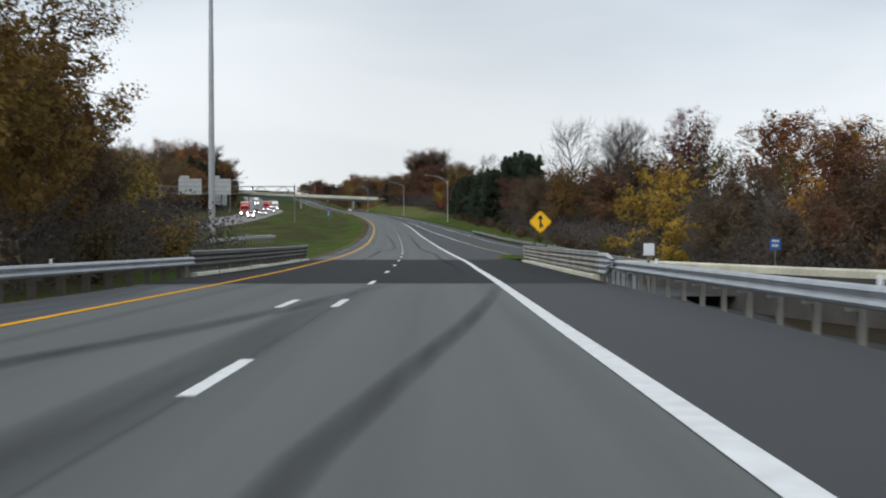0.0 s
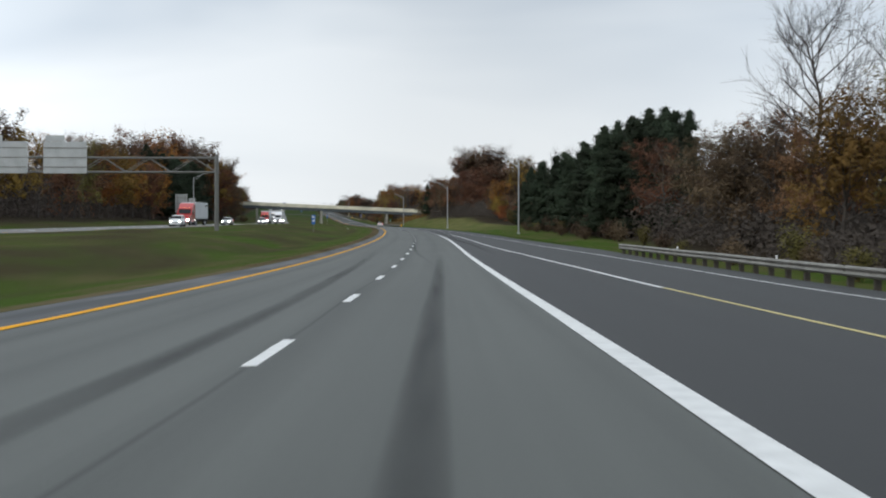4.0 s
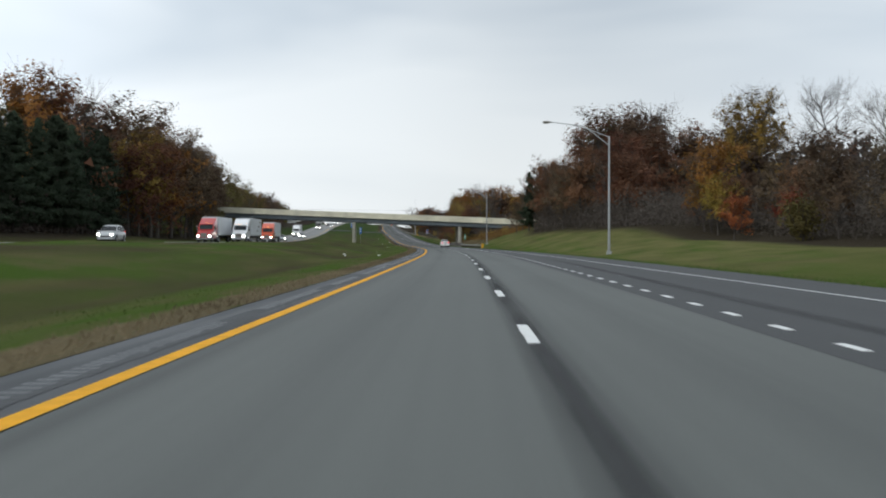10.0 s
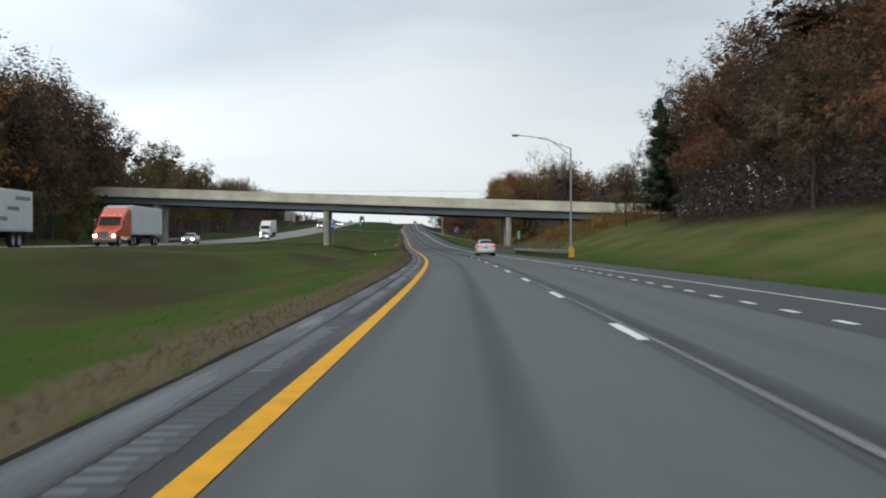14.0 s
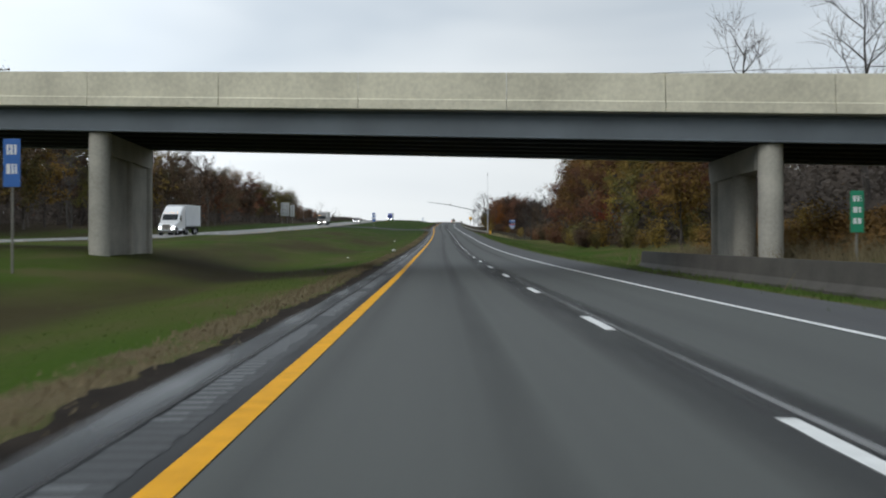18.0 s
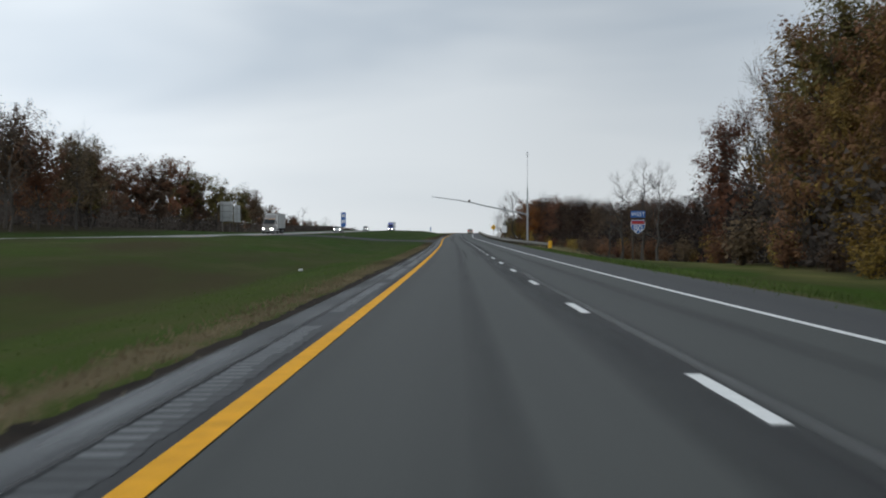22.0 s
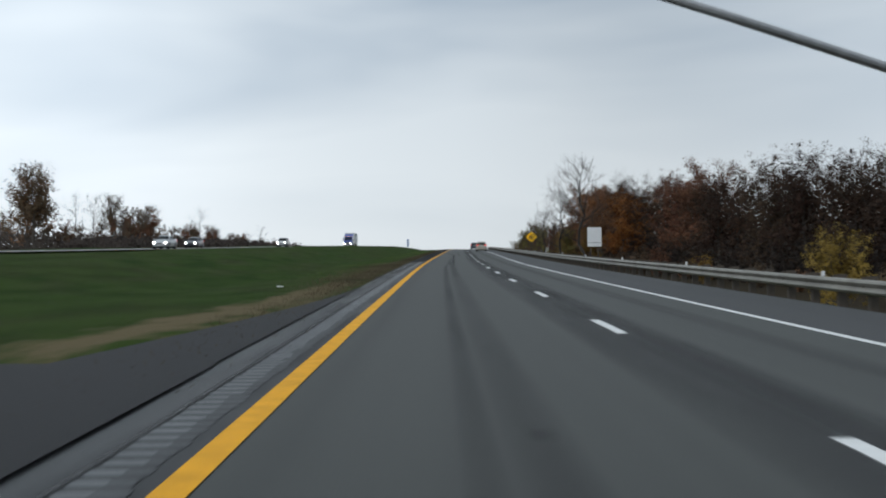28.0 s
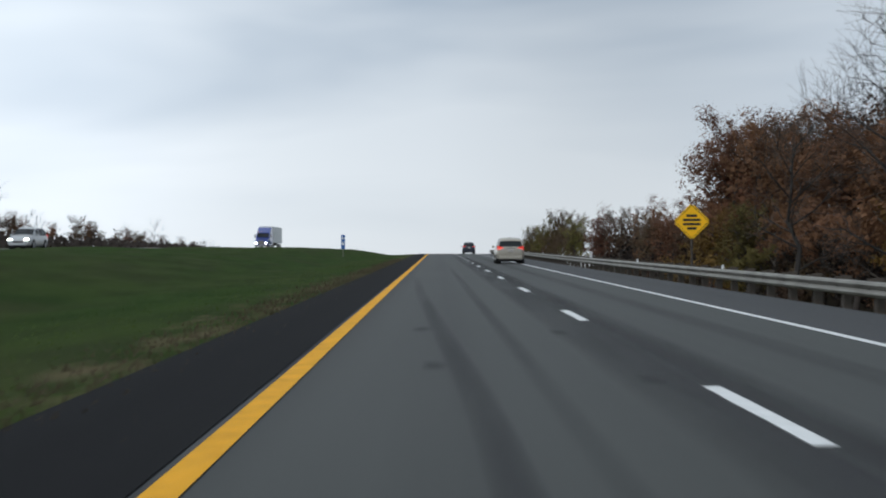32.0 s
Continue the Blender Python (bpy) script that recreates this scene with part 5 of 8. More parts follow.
# where the guardrail widens into the ribbed bridge railing
def rail_transition(s0, s1, d, side, low):
    g = tagged(new("rail_transition"), "bright galvanised panel where guardrail and bridge railing meet", "guardrail")
    bm = bmesh.new()
    rows = []
    for k in range(9):
        u = k / 8
        w = min(1.0, max(0.0, (u - 0.12) / 0.5))
        lo, hi = 0.46 + (low - 0.46) * w, 0.78 + 0.12 * w
        rows.append([at(s0 + (s1 - s0) * u, d - side * (0.2 * (1 - w) + x), z) for x, z in ribbed(0.0, lo, hi, 4)])
    loft(bm, rows)
    part("panel", bm, M["galv"], g)
    for k in range(6):
        s = s0 - 2.2 + 1.0 * k
        o = new("post", post_mesh(M["galv"], False))
        o.parent = g
        o.matrix_basis = stand(s, d + side * 0.16, -0.05, 0 if side > 0 else 180)


rail_transition(35.8, 40.6, 7.5, 1, 0.16)

# parapet of the ramp where it crosses the same underpass
def ramp_wall(name, prof, material, label):
    bm = bmesh.new()
    loft(bm, [[at(s, lerp(s, (38, 24.5), (55, 18.6), (69, 15.0), (88, 12.2)) + x, z + lerp(s, (40, 0.0), (70, 0.0), (88, -0.35))) for x, z in prof] for s in range(38, 90, 5)])
    tagged(part(name, bm, material, None), label, "barrier", kind="structure")


ramp_wall("ramp_parapet", ((-0.2, -0.3), (-0.2, 0.0), (-0.14, 0.08), (0.14, 0.08), (0.2, 0.0), (0.2, -0.3)), M["parapet"], "pale concrete parapet of the ramp beside the underpass")
ramp_wall("ramp_wing_wall", ((-0.17, -3.8), (-0.17, -0.3), (0.17, -0.3), (0.17, -3.8)), M["stained"], "dark concrete wall under the parapet of the ramp")


def yellow_end(s, d, z):
    g = thing("guardrail_terminal", stand(s, d, z), "yellow reflective guardrail end terminal", "guardrail end")
    part("head", bevel_box(-0.22, 0.2, -0.28, 0.28, 0.12, 0.95, 0.05), M["yellow_plastic"], g)
    part("foot", bevel_box(-0.09, 0.09, -0.1, 0.1, -0.6, 0.16, 0.01, 1), M["wood_post"], g)


yellow_end(855.3, 8.75, -0.4)
yellow_end(559, 8.6, -0.15)


# ---------------------------------------------------------------- lamps, mast, gantry
def street_lamp(s, d, toward, high=10.7, head=5.3):
    p = ground_at(s, d)
    g = thing("street_lamp", pose(p.x, p.y, p.z, 0, 0, math.degrees(heading(s))), "tall grey aluminium street lamp with a long truss arm", "street lamp", "lamps along the road")
    bm = bmesh.new()
    tube(bm, [(0, 0, -0.3), (0, 0, high * 0.5), (0, 0, high)], [0.12, 0.1, 0.075], 12)
    part("pole", bm, M["pole"], g)
    part("base", bevel_box(-0.2, 0.2, -0.2, 0.2, -0.3, 0.28, 0.03), M["galv"], g)
    sg = toward
    for lift, drop in ((1.35, 0.0), (1.25, 0.75)):
        bm = bmesh.new()
        e = head if not drop else head * 0.62
        pts = [(0, 0, high - 0.1 - drop), (sg * e * 0.35, 0, high + 0.62 - drop * 0.75), (sg * e * 0.7, 0, high + 1.08 - drop * 0.2), (sg * e, 0, high + (1.25 if not drop else 1.02))]
        tube(bm, pts, 0.04, 7)
        part("arm", bm, M["pole"], g)
    for k in (0.28, 0.5):
        bm = bmesh.new()
        x = sg * head * 0.62 * k
        tube(bm, [(x, 0, high + 0.05 + k * 1.0 - 0.35), (x * 1.12, 0, high + 0.42 + k * 0.75)], 0.022, 6)
        part("brace", bm, M["pole"], g)
    bm = bmesh.new()
    x = sg * (head + 0.35)
    loft(bm, [[(x + sg * dx * 1.0, y * w, high + 1.25 + z * w) for y, z in ((-0.15, 0.0), (-0.1, 0.1), (0.1, 0.1), (0.15, 0.0), (0.11, -0.12), (-0.11, -0.12))] for dx, w in ((-0.4, 0.45), (-0.15, 1.0), (0.25, 1.0), (0.38, 0.6))])
    part("lamp_head", bm, M["galv_old"], g)
    return g


street_lamp(309.3, 15.9, -1)
street_lamp(435.4, 13.1, -1)
street_lamp(579.9, 11.4, -1, 10.4)
street_lamp(413.8, -47.4, 1, 10.6)
street_lamp(214, -49.5, 1, 10.6)

m = stand(118.5, -18.6, ground_z(118, -18.6))
g = thing("high_mast", m, "very tall tapered grey steel mast standing in the median", "light mast")
bm = bmesh.new()
tube(bm, [(0, 0, -0.3), (0, 0, 1.2), (0, 0, 17), (0, 0, 34)], [0.34, 0.33, 0.25, 0.14], 14)
part("shaft", bm, M["pole"], g)
part("foot_plate", bevel_box(-0.5, 0.5, -0.5, 0.5, -0.3, 0.12, 0.02), M["concrete"], g)
bm = bmesh.new()
tube(bm, [(0, 0, 33.4), (0, 0, 33.9)], 0.9, 14)
part("lamp_ring", bm, M["galv"], g)


def sign_back(bm_parent, x, z, w, h, y=0.0, label="bare aluminium back of a motorway sign"):
    """The back of a sign made of upright extruded planks, with stiffeners."""
    n = max(2, int(w / 0.6))
    for k in range(n):
        part("plank", bevel_box(x + w * k / n + 0.004, x + w * (k + 1) / n - 0.004, y, y + 0.03, z, z + h, 0.006, 1), M["sign_back"], bm_parent)
    for k in (0.2, 0.5, 0.8):
        part("stiffener", bevel_box(x + 0.05, x + w - 0.05, y - 0.06, y - 0.002, z + h * k - 0.04, z + h * k + 0.04, 0.008, 1), M["galv_old"], bm_parent)


def truss_gantry(s, d0, d1, high):
    p = ground_at(s, d0)
    base = min(ground_at(s, d0).z, ground_at(s, d1).z)
    g = thing("sign_gantry", pose(p.x, p.y, base, 0, 0, math.degrees(heading(s))), "galvanised truss gantry across the oncoming lanes carrying sign backs", "sign gantry")
    ln = d1 - d0
    for x in (0.0, ln):
        for y in (-0.6, 0.6):
            bm = bmesh.new()
            tube(bm, [(x, y, -0.5), (x, y, high + 0.25)], 0.13, 10)
            part("column", bm, M["gantry"], g)
        for z0 in (2.2, 4.4, 6.6):
            bm = bmesh.new()
            tube(bm, [(x, -0.6, z0), (x, 0.6, z0 + 1.6)], 0.045, 6)
            part("brace", bm, M["gantry"], g)
    for y in (-0.6, 0.6):
        for z in (high, high - 1.5):
            bm = bmesh.new()
            tube(bm, [(0, y, z), (ln, y, z)], 0.075, 8)
            part("chord", bm, M["gantry"], g)
    n = 12
    for k in range(n):
        for y in (-0.6, 0.6):
            bm = bmesh.new()
            z0, z1 = (high, high - 1.5) if k % 2 else (high - 1.5, high)
            tube(bm, [(ln * k / n, y, z0), (ln * (k + 1) / n, y, z1)], 0.04, 6)
            part("web_bar", bm, M["gantry"], g)
    return g


g = truss_gantry(257.9, -20.8, -49.0, 7.6)
for x, w in ((-17.8, 4.5), (-24.2, 4.8)):
    sign_back(g, x, 5.9, w, 3.3, -0.75)
    part("exit_tab", bevel_box(x + 0.2, x + 2.2, -0.72, -0.69, 9.22, 9.85, 0.006, 1), M["sign_back"], g)


def posted_back(s, d, panels, posts, label, turn=0):
    p = ground_at(s, d)
    g = thing("road_sign", pose(p.x, p.y, p.z, 0, 0, math.degrees(heading(s)) + turn), label, "road sign")
    for x, top in posts:
        bm = bmesh.new()
        tube(bm, [(x, -0.1, -0.4), (x, -0.1, top)], 0.06, 8)
        part("post", bm, M["galv_old"], g)
    for x, z, w, h in panels:
        sign_back(g, x, z, w, h)
    return g


posted_back(435.4, -54.8, [(0.0, 2.2, 3.0, 4.6), (3.3, 1.9, 1.6, 3.9)], [(0.6, 6.5), (2.4, 6.5), (4.1, 5.6)], "bare aluminium backs of two signs on posts beside the wood")
posted_back(999, -56.5, [(0.0, 2.6, 2.9, 4.6), (3.2, 2.4, 1.5, 3.9)], [(0.5, 7), (2.3, 7), (4.0, 6)], "bare aluminium backs of two signs on posts beside the wood")
posted_back(150, -52.0, [(0.0, 2.4, 2.4, 1.8)], [(0.4, 4.0), (2.0, 4.0)], "bare aluminium back of a small sign on two posts")


# ---------------------------------------------------------------- signs that face the traffic
def diamond(g, side, z, material, legend):
    bm = bmesh.new()
    r = side / math.sqrt(2)
    pts = []
    for k in range(4):
        a = k * math.pi / 2
        c = Vector((math.cos(a), math.sin(a)))
        for off in (-0.08, -0.04, 0.0, 0.04, 0.08):
            v = c * (r - 0.06 * (1 - abs(off) / 0.08)) + Vector((-c.y, c.x)) * off * 0.9 - c * abs(off) * 0.35
            pts.append((v.x, v.y))
    rings = [[(x, y, z + zz) for x, zz in pts] for y in (0.0, -0.012)]
    loft(bm, rings)
    part("panel", bm, material, g)
    r2 = r - 0.055
    for k in range(4):
        bm = bmesh.new()
        a = Vector((math.cos(k * math.pi / 2), math.sin(k * math.pi / 2))) * r2
        b = Vector((math.cos((k + 1) * math.pi / 2), math.sin((k + 1) * math.pi / 2))) * r2
        n = (b - a).normalized()
        t = Vector((-n.y, n.x)) * 0.012
        loft(bm, [[(p.x + q.x, y, z + p.y + q.y) for p, q in ((a, t), (b, t), (b, -t), (a, -t))] for y in (-0.0125, -0.017)])
        part("border", bm, M["black"], g)
    for pl in legend:
        bm = bmesh.new()
        loft(bm, [[(x, y, z + zz) for x, zz in pl] for y in (-0.0125, -0.018)])
        part("symbol", bm, M["black"], g)


def sign_post(g, x, top, r=0.04):
    bm = bmesh.new()
    tube(bm, [(x, 0.05, -0.6), (x, 0.05, top)], r, 8)
    part("post", bm, M["wood_post"] if r > 0.045 else M["galv_old"], g)


m = stand(94, 10.8, ground_z(94, 10.8))
g = thing("merge_sign", m, "yellow diamond warning sign with a black merge arrow", "road sign")
zc = 2.55 - ground_z(94, 10.8)
sign_post(g, -0.45, zc - 0.3, 0.055)
sign_post(g, 0.45, zc - 0.3, 0.055)
diamond(g, 1.24, zc, M["sign_yellow"], [[(-0.07, -0.5), (0.07, -0.5), (0.07, 0.22), (-0.07, 0.22)], [(-0.24, 0.2), (0.24, 0.2), (0.0, 0.56)], [(0.06, -0.26), (0.06, -0.05), (0.24, -0.32), (0.24, -0.5), (0.16, -0.42)]])

m = stand(1099.7, 9.7, ground_z(1099.7, 9.7))
g = thing("warning_sign", m, "yellow diamond warning sign with dark legend", "road sign")
zc = 2.3 - ground_z(1099.7, 9.7)
sign_post(g, 0.0, zc - 0.2, 0.055)
leg = []
for i, (hw, zz) in enumerate(((0.25, 0.28), (0.42, 0.08), (0.42, -0.12), (0.22, -0.32))):
    leg.append([(-hw, zz - 0.06), (hw, zz - 0.06), (hw, zz + 0.06), (-hw, zz + 0.06)])
diamond(g, 1.2, zc, M["sign_yellow"], leg)

# back of a white sign beside the guardrail
m = stand(1021.6, 10.1, ground_z(1021, 10.7))
dz = -ground_z(1021, 10.7)
g = thing("road_sign", m, "plain pale sign panel on two posts behind the guardrail", "road sign")
part("panel", bevel_box(0.0, 1.25, -0.03, 0.0, dz + 1.0, dz + 2.72, 0.012), M["sign_white"], g)
part("lower_band", bevel_box(0.02, 1.23, -0.036, -0.031, dz + 1.33, dz + 1.36, 0.001, 1), M["black"], g)
sign_post(g, 0.3, dz + 1.2, 0.055)
sign_post(g, 0.95, dz + 1.2, 0.055)


def lettering(text, size, m, material, parent):
    cu = bpy.data.curves.new("lettering", "FONT")
    cu.body, cu.size, cu.align_x, cu.align_y, cu.extrude = text, size, "CENTER", "CENTER", 0.003
    tmp = bpy.data.objects.new("lettering", cu)
    scene.collection.objects.link(tmp)
    me = bpy.data.meshes.new_from_object(tmp.evaluated_get(bpy.context.evaluated_depsgraph_get()))
    bpy.data.objects.remove(tmp)
    me.materials.clear()
    me.materials.append(material)
    ob = new("lettering", me)
    ob.parent = parent
    ob.matrix_basis = m
    return ob


# route sign
m = stand(800, 10.3, ground_z(800, 10.3))
dz = -ground_z(800, 10.3)
g = thing("route_sign", m, "blue west plate over a red, white and blue route shield", "road sign")
sign_post(g, -0.35, dz + 2.9, 0.05)
sign_post(g, 0.35, dz + 2.9, 0.05)
part("direction_plate", bevel_box(-0.5, 0.5, -0.02, 0.0, dz + 2.55, dz + 3.0, 0.012), M["sign_blue"], g)
lettering("WEST", 0.36, pose(0, -0.024, dz + 2.775, 90), M["sign_white"], g)
out = [(0.0, 0.0), (0.22, 0.12), (0.42, 0.34), (0.5, 0.6), (0.47, 0.86), (0.38, 1.0), (0.2, 0.93), (0.0, 0.99), (-0.2, 0.93), (-0.38, 1.0), (-0.47, 0.86), (-0.5, 0.6), (-0.42, 0.34), (-0.22, 0.12)]
for nm, k, y0, y1, mm in (("shield_rim", 1.0, 0.0, -0.012, M["sign_white"]), ("shield", 0.94, -0.0125, -0.017, M["sign_blue"])):
    bm = bmesh.new()
    loft(bm, [[(x * k, y, dz + 1.42 + 0.5 + (z - 0.5) * k) for x, z in out] for y in (y0, y1)])
    part(nm, bm, mm, g)
part("shield_crown", bevel_box(-0.44, 0.44, -0.021, -0.0175, dz + 2.1, dz + 2.31, 0.001, 1), M["sign_red"], g)
part("shield_band", bevel_box(-0.46, 0.46, -0.021, -0.0175, dz + 2.065, dz + 2.095, 0.001, 1), M["sign_white"], g)
lettering("80", 0.62, pose(0, -0.022, dz + 1.78, 90), M["sign_white"], g)


def marker(s, d, w, h, z0, material, label, rows=3, turn=0.0):
    p = ground_at(s, d)
    g = thing("road_sign", pose(p.x, p.y, p.z, 0, 0, math.degrees(heading(s)) + turn), label, "road sign")
    sign_post(g, 0.0, z0 + h, 0.04)
    part("panel", bevel_box(-w / 2, w / 2, -0.02, 0.0, z0, z0 + h, 0.01), material, g)
    bm = bmesh.new()
    bars(bm, rows, -w * 0.3, w * 0.3, z0 + h * 0.88, h * 0.8 / rows, h * 0.42 / rows, -0.021, random.Random(int(s)))
    part("legend", bm, M["sign_white"], g)


marker(311, -14.5, 0.55, 1.4, 1.2, M["sign_blue"], "narrow blue route marker with white legend in the median", 2)
marker(623.3, -15.2, 0.52, 1.45, 2.6, M["sign_blue"], "tall blue sign with white legend beyond the bridge", 2)
marker(917.8, -20.3, 0.8, 2.4, 1.4, M["sign_blue"], "narrow blue sign with white legend in the median", 2)
marker(1172, -12.5, 0.42, 1.5, 0.9, M["sign_blue"], "narrow dark blue marker on a post at the hilltop", 2)
marker(624.4, 10.6, 0.42, 1.3, 1.2, M["sign_green"], "green mile marker with white legend beside the pier", 3)
marker(93, 29.0, 0.9, 0.9, 3.0, M["sign_blue"], "small blue sign beyond the ramp", 2)
marker(37.5, 8.6, 0.34, 0.38, 1.35, M["sign_white"], "small white sign on a post behind the guardrail", 2)

# traffic camera mast with its long arm
m = stand(945, 12.1, ground_z(945, 12.1))
dz = -ground_z(945, 12.1)
g = thing("traffic_mast", m, "grey steel mast with long curved arm and whip antenna", "traffic mast")
bm = bmesh.new()
tube(bm, [(0, 0, -0.5), (0, 0, dz + 4), (0, 0, dz + 9.7)], [0.2, 0.17, 0.13], 14)
part("mast", bm, M["pole"], g)
bm = bmesh.new()
tube(bm, [(0, 0, dz + 9.6), (0, 0, dz + 15.9)], [0.05, 0.035], 8)
part("antenna", bm, M["pole"], g)
bm = bmesh.new()
tube(bm, [(0, 0, dz + 15.7), (0, 0, dz + 16.6)], 0.16, 10)
part("antenna_head", bm, M["sign_white"], g)
bm = bmesh.new()
tube(bm, [(0, 0, dz + 4.7), (-2.1, -1.3, dz + 5.1), (-4.1, -2.5, dz + 5.4), (-8.1, -4.7, dz + 6.05), (-10.6, -5.5, dz + 6.6), (-13, -6.2, dz + 7.0), (-18.0, -6.9, dz + 7.6)], [0.14, 0.135, 0.125, 0.11, 0.1, 0.085, 0.06], 10)
part("arm", bm, M["pole"], g)
part("sensor", bevel_box(-11.3, -10.9, -5.9, -5.5, dz + 6.7, dz + 7.1, 0.04), M["galv_old"], g)
part("clamp", bevel_box(-0.24, 0.24, -0.24, 0.24, dz + 4.45, dz + 5.0, 0.03), M["galv"], g)

# ---------------------------------------------------------------- vehicles
def paint(name, c, rough=0.28):
    m = mat(name, c, rough, 0.0, var=0.04, scale=1.5, bump=0)
    m.node_tree.nodes["Principled BSDF"].inputs["Coat Weight"].default_value = 0.6
    return m


M["glass"] = mat("tinted_car_glass", (0.03, 0.036, 0.04), 0.06, 0.0, var=0.02, bump=0, spec=0.8)
M["tyre"] = mat("black_tyre_rubber", (0.022, 0.022, 0.023), 0.85, var=0.2, bump=0.2)
M["rim"] = mat("silver_alloy_rim", (0.5, 0.51, 0.52), 0.35, 0.8, var=0.1, bump=0)
M["chrome"] = mat("chrome_trim", (0.65, 0.66, 0.67), 0.15, 1.0, var=0.03, bump=0)
M["tail"] = mat("red_tail_lamp", (0.55, 0.02, 0.015), 0.2, var=0.03, bump=0, emit=((1.0, 0.05, 0.03), 0.55))
M["tail_on"] = mat("lit_red_lamp", (0.9, 0.05, 0.03), 0.2, var=0.03, bump=0, emit=((1.0, 0.10, 0.06), 1.5))
M["head"] = mat("lit_headlamp", (0.9, 0.9, 0.88), 0.1, var=0.02, bump=0, emit=((1.0, 0.97, 0.9), 26.0))
M["clear"] = mat("clear_lamp_lens", (0.6, 0.6, 0.58), 0.15, var=0.05, bump=0)
M["plate"] = mat("number_plate", (0.62, 0.6, 0.58), 0.4, var=0.05, bump=0)
M["under"] = mat("black_underbody", (0.015, 0.015, 0.016), 0.9, var=0.2, bump=0)
M["amber"] = mat("amber_marker_lamp", (0.9, 0.35, 0.03), 0.3, var=0.05, bump=0, emit=((1.0, 0.4, 0.05), 2.0))

# body: station, half width, underside, shoulder; cabin: station, roof, half width of the roof
SHAPES = {
    "sedan": dict(body=[(-2.30, 0.76, 0.40, 1.045), (-2.27, 0.82, 0.32, 1.08), (-2.2, 0.86, 0.27, 1.095), (-2.05, 0.885, 0.23, 1.10), (-1.6, 0.895, 0.19, 1.08), (-0.8, 0.90, 0.18, 0.985), (0.4, 0.90, 0.18, 0.965), (1.15, 0.895, 0.18, 0.95), (1.6, 0.88, 0.19, 0.90), (2.05, 0.84, 0.22, 0.80), (2.24, 0.74, 0.28, 0.70), (2.32, 0.58, 0.34, 0.60)],
                  cabin=[(-1.78, 1.085, 0.72), (-1.45, 1.24, 0.635), (-1.0, 1.405, 0.58), (-0.45, 1.475, 0.585), (0.1, 1.47, 0.59), (0.5, 1.36, 0.62), (1.25, 0.965, 0.73)], belt=0.95, wheels=(-1.34, 1.345), r=0.335, rear=(-1.70, 1.115, -0.94, 1.42), front=(1.12, 1.03, 0.42, 1.37)),
    "suv": dict(body=[(-2.22, 0.70, 0.50, 0.98), (-2.16, 0.82, 0.34, 1.06), (-1.95, 0.89, 0.26, 1.06), (-1.0, 0.91, 0.24, 1.04), (0.4, 0.91, 0.24, 1.03), (1.15, 0.90, 0.24, 1.02), (1.6, 0.89, 0.25, 0.98), (2.0, 0.85, 0.28, 0.90), (2.2, 0.74, 0.34, 0.80), (2.28, 0.58, 0.4, 0.68)],
                cabin=[(-2.12, 1.06, 0.78), (-1.9, 1.52, 0.66), (-1.6, 1.65, 0.64), (-0.5, 1.69, 0.645), (0.1, 1.67, 0.645), (0.45, 1.55, 0.66), (1.2, 1.04, 0.76)], belt=1.02, wheels=(-1.3, 1.33), r=0.36, rear=(-2.10, 1.14, -1.93, 1.49), front=(1.08, 1.12, 0.42, 1.56)),
}


def lathe(bm, prof, sides, x0, axis_y, axis_z):
    """A ring profile of (across, radius) turned about an axle along x."""
    rings = [[(x0 + a, axis_y + math.cos(k * math.tau / sides) * r, axis_z + math.sin(k * math.tau / sides) * r) for k in range(sides)] for a, r in prof]
    return loft(bm, rings, True, False)


def wheel(parent, x, y, r, width=0.2, sg=1, rim=True):
    bm = bmesh.new()
    w = width / 2
    lathe(bm, [(-w, r * 0.62), (-w, r * 0.93), (-w * 0.75, r), (w * 0.75, r), (w, r * 0.93), (w, r * 0.62)], 26, x, y, r)
    t = part("wheel", bm, M["tyre"], parent, smooth=True)
    bm = bmesh.new()
    o = sg * w * 0.8
    lathe(bm, [(o + sg * 0.02, r * 0.63), (o - sg * 0.03, r * 0.58), (o - sg * 0.05, r * 0.5)], 26, x, y, r)
    for k in range(5):
        a = k * math.tau / 5
        c, s_ = math.cos(a), math.sin(a)
        pts = [(r * 0.06, -0.035), (r * 0.6, -0.028), (r * 0.6, 0.028), (r * 0.06, 0.035)]
        loft(bm, [[(x + o + sg * dx, y + c * u - s_ * v, r + s_ * u + c * v) for u, v in pts] for dx in (-0.03, 0.005)])
    lathe(bm, [(o - sg * 0.03, r * 0.16), (o + sg * 0.01, r * 0.14), (o + sg * 0.012, 0.002)], 16, x, y, r)
    part("rim", bm, M["rim"], t)
    bm = bmesh.new()
    lathe(bm, [(o - sg * 0.06, r * 0.6), (o - sg * 0.062, 0.003)], 20, x, y, r)
    part("brake_disc", bm, M["under"], t)
    return t


def wrapped(bm, cols, prof, sg):
    """A skin that follows the corner of the body: cols of (across, along), prof of (up, outward)."""
    vs = []
    for i, (x, y) in enumerate(cols):
        a, b = Vector(cols[max(i - 1, 0)]), Vector(cols[min(i + 1, len(cols) - 1)])
        t = (b - a).normalized()
        n = Vector((t.y, -t.x))
        vs.append([bm.verts.new((sg * (x + n.x * o), y + n.y * o, z(i) if callable(z) else z)) for z, o in prof])
    for a, b in zip(vs, vs[1:]):
        for k in range(len(prof) - 1):
            bm.faces.new((a[k], b[k], b[k + 1], a[k + 1]))
    bmesh.ops.recalc_face_normals(bm, faces=bm.faces[:])


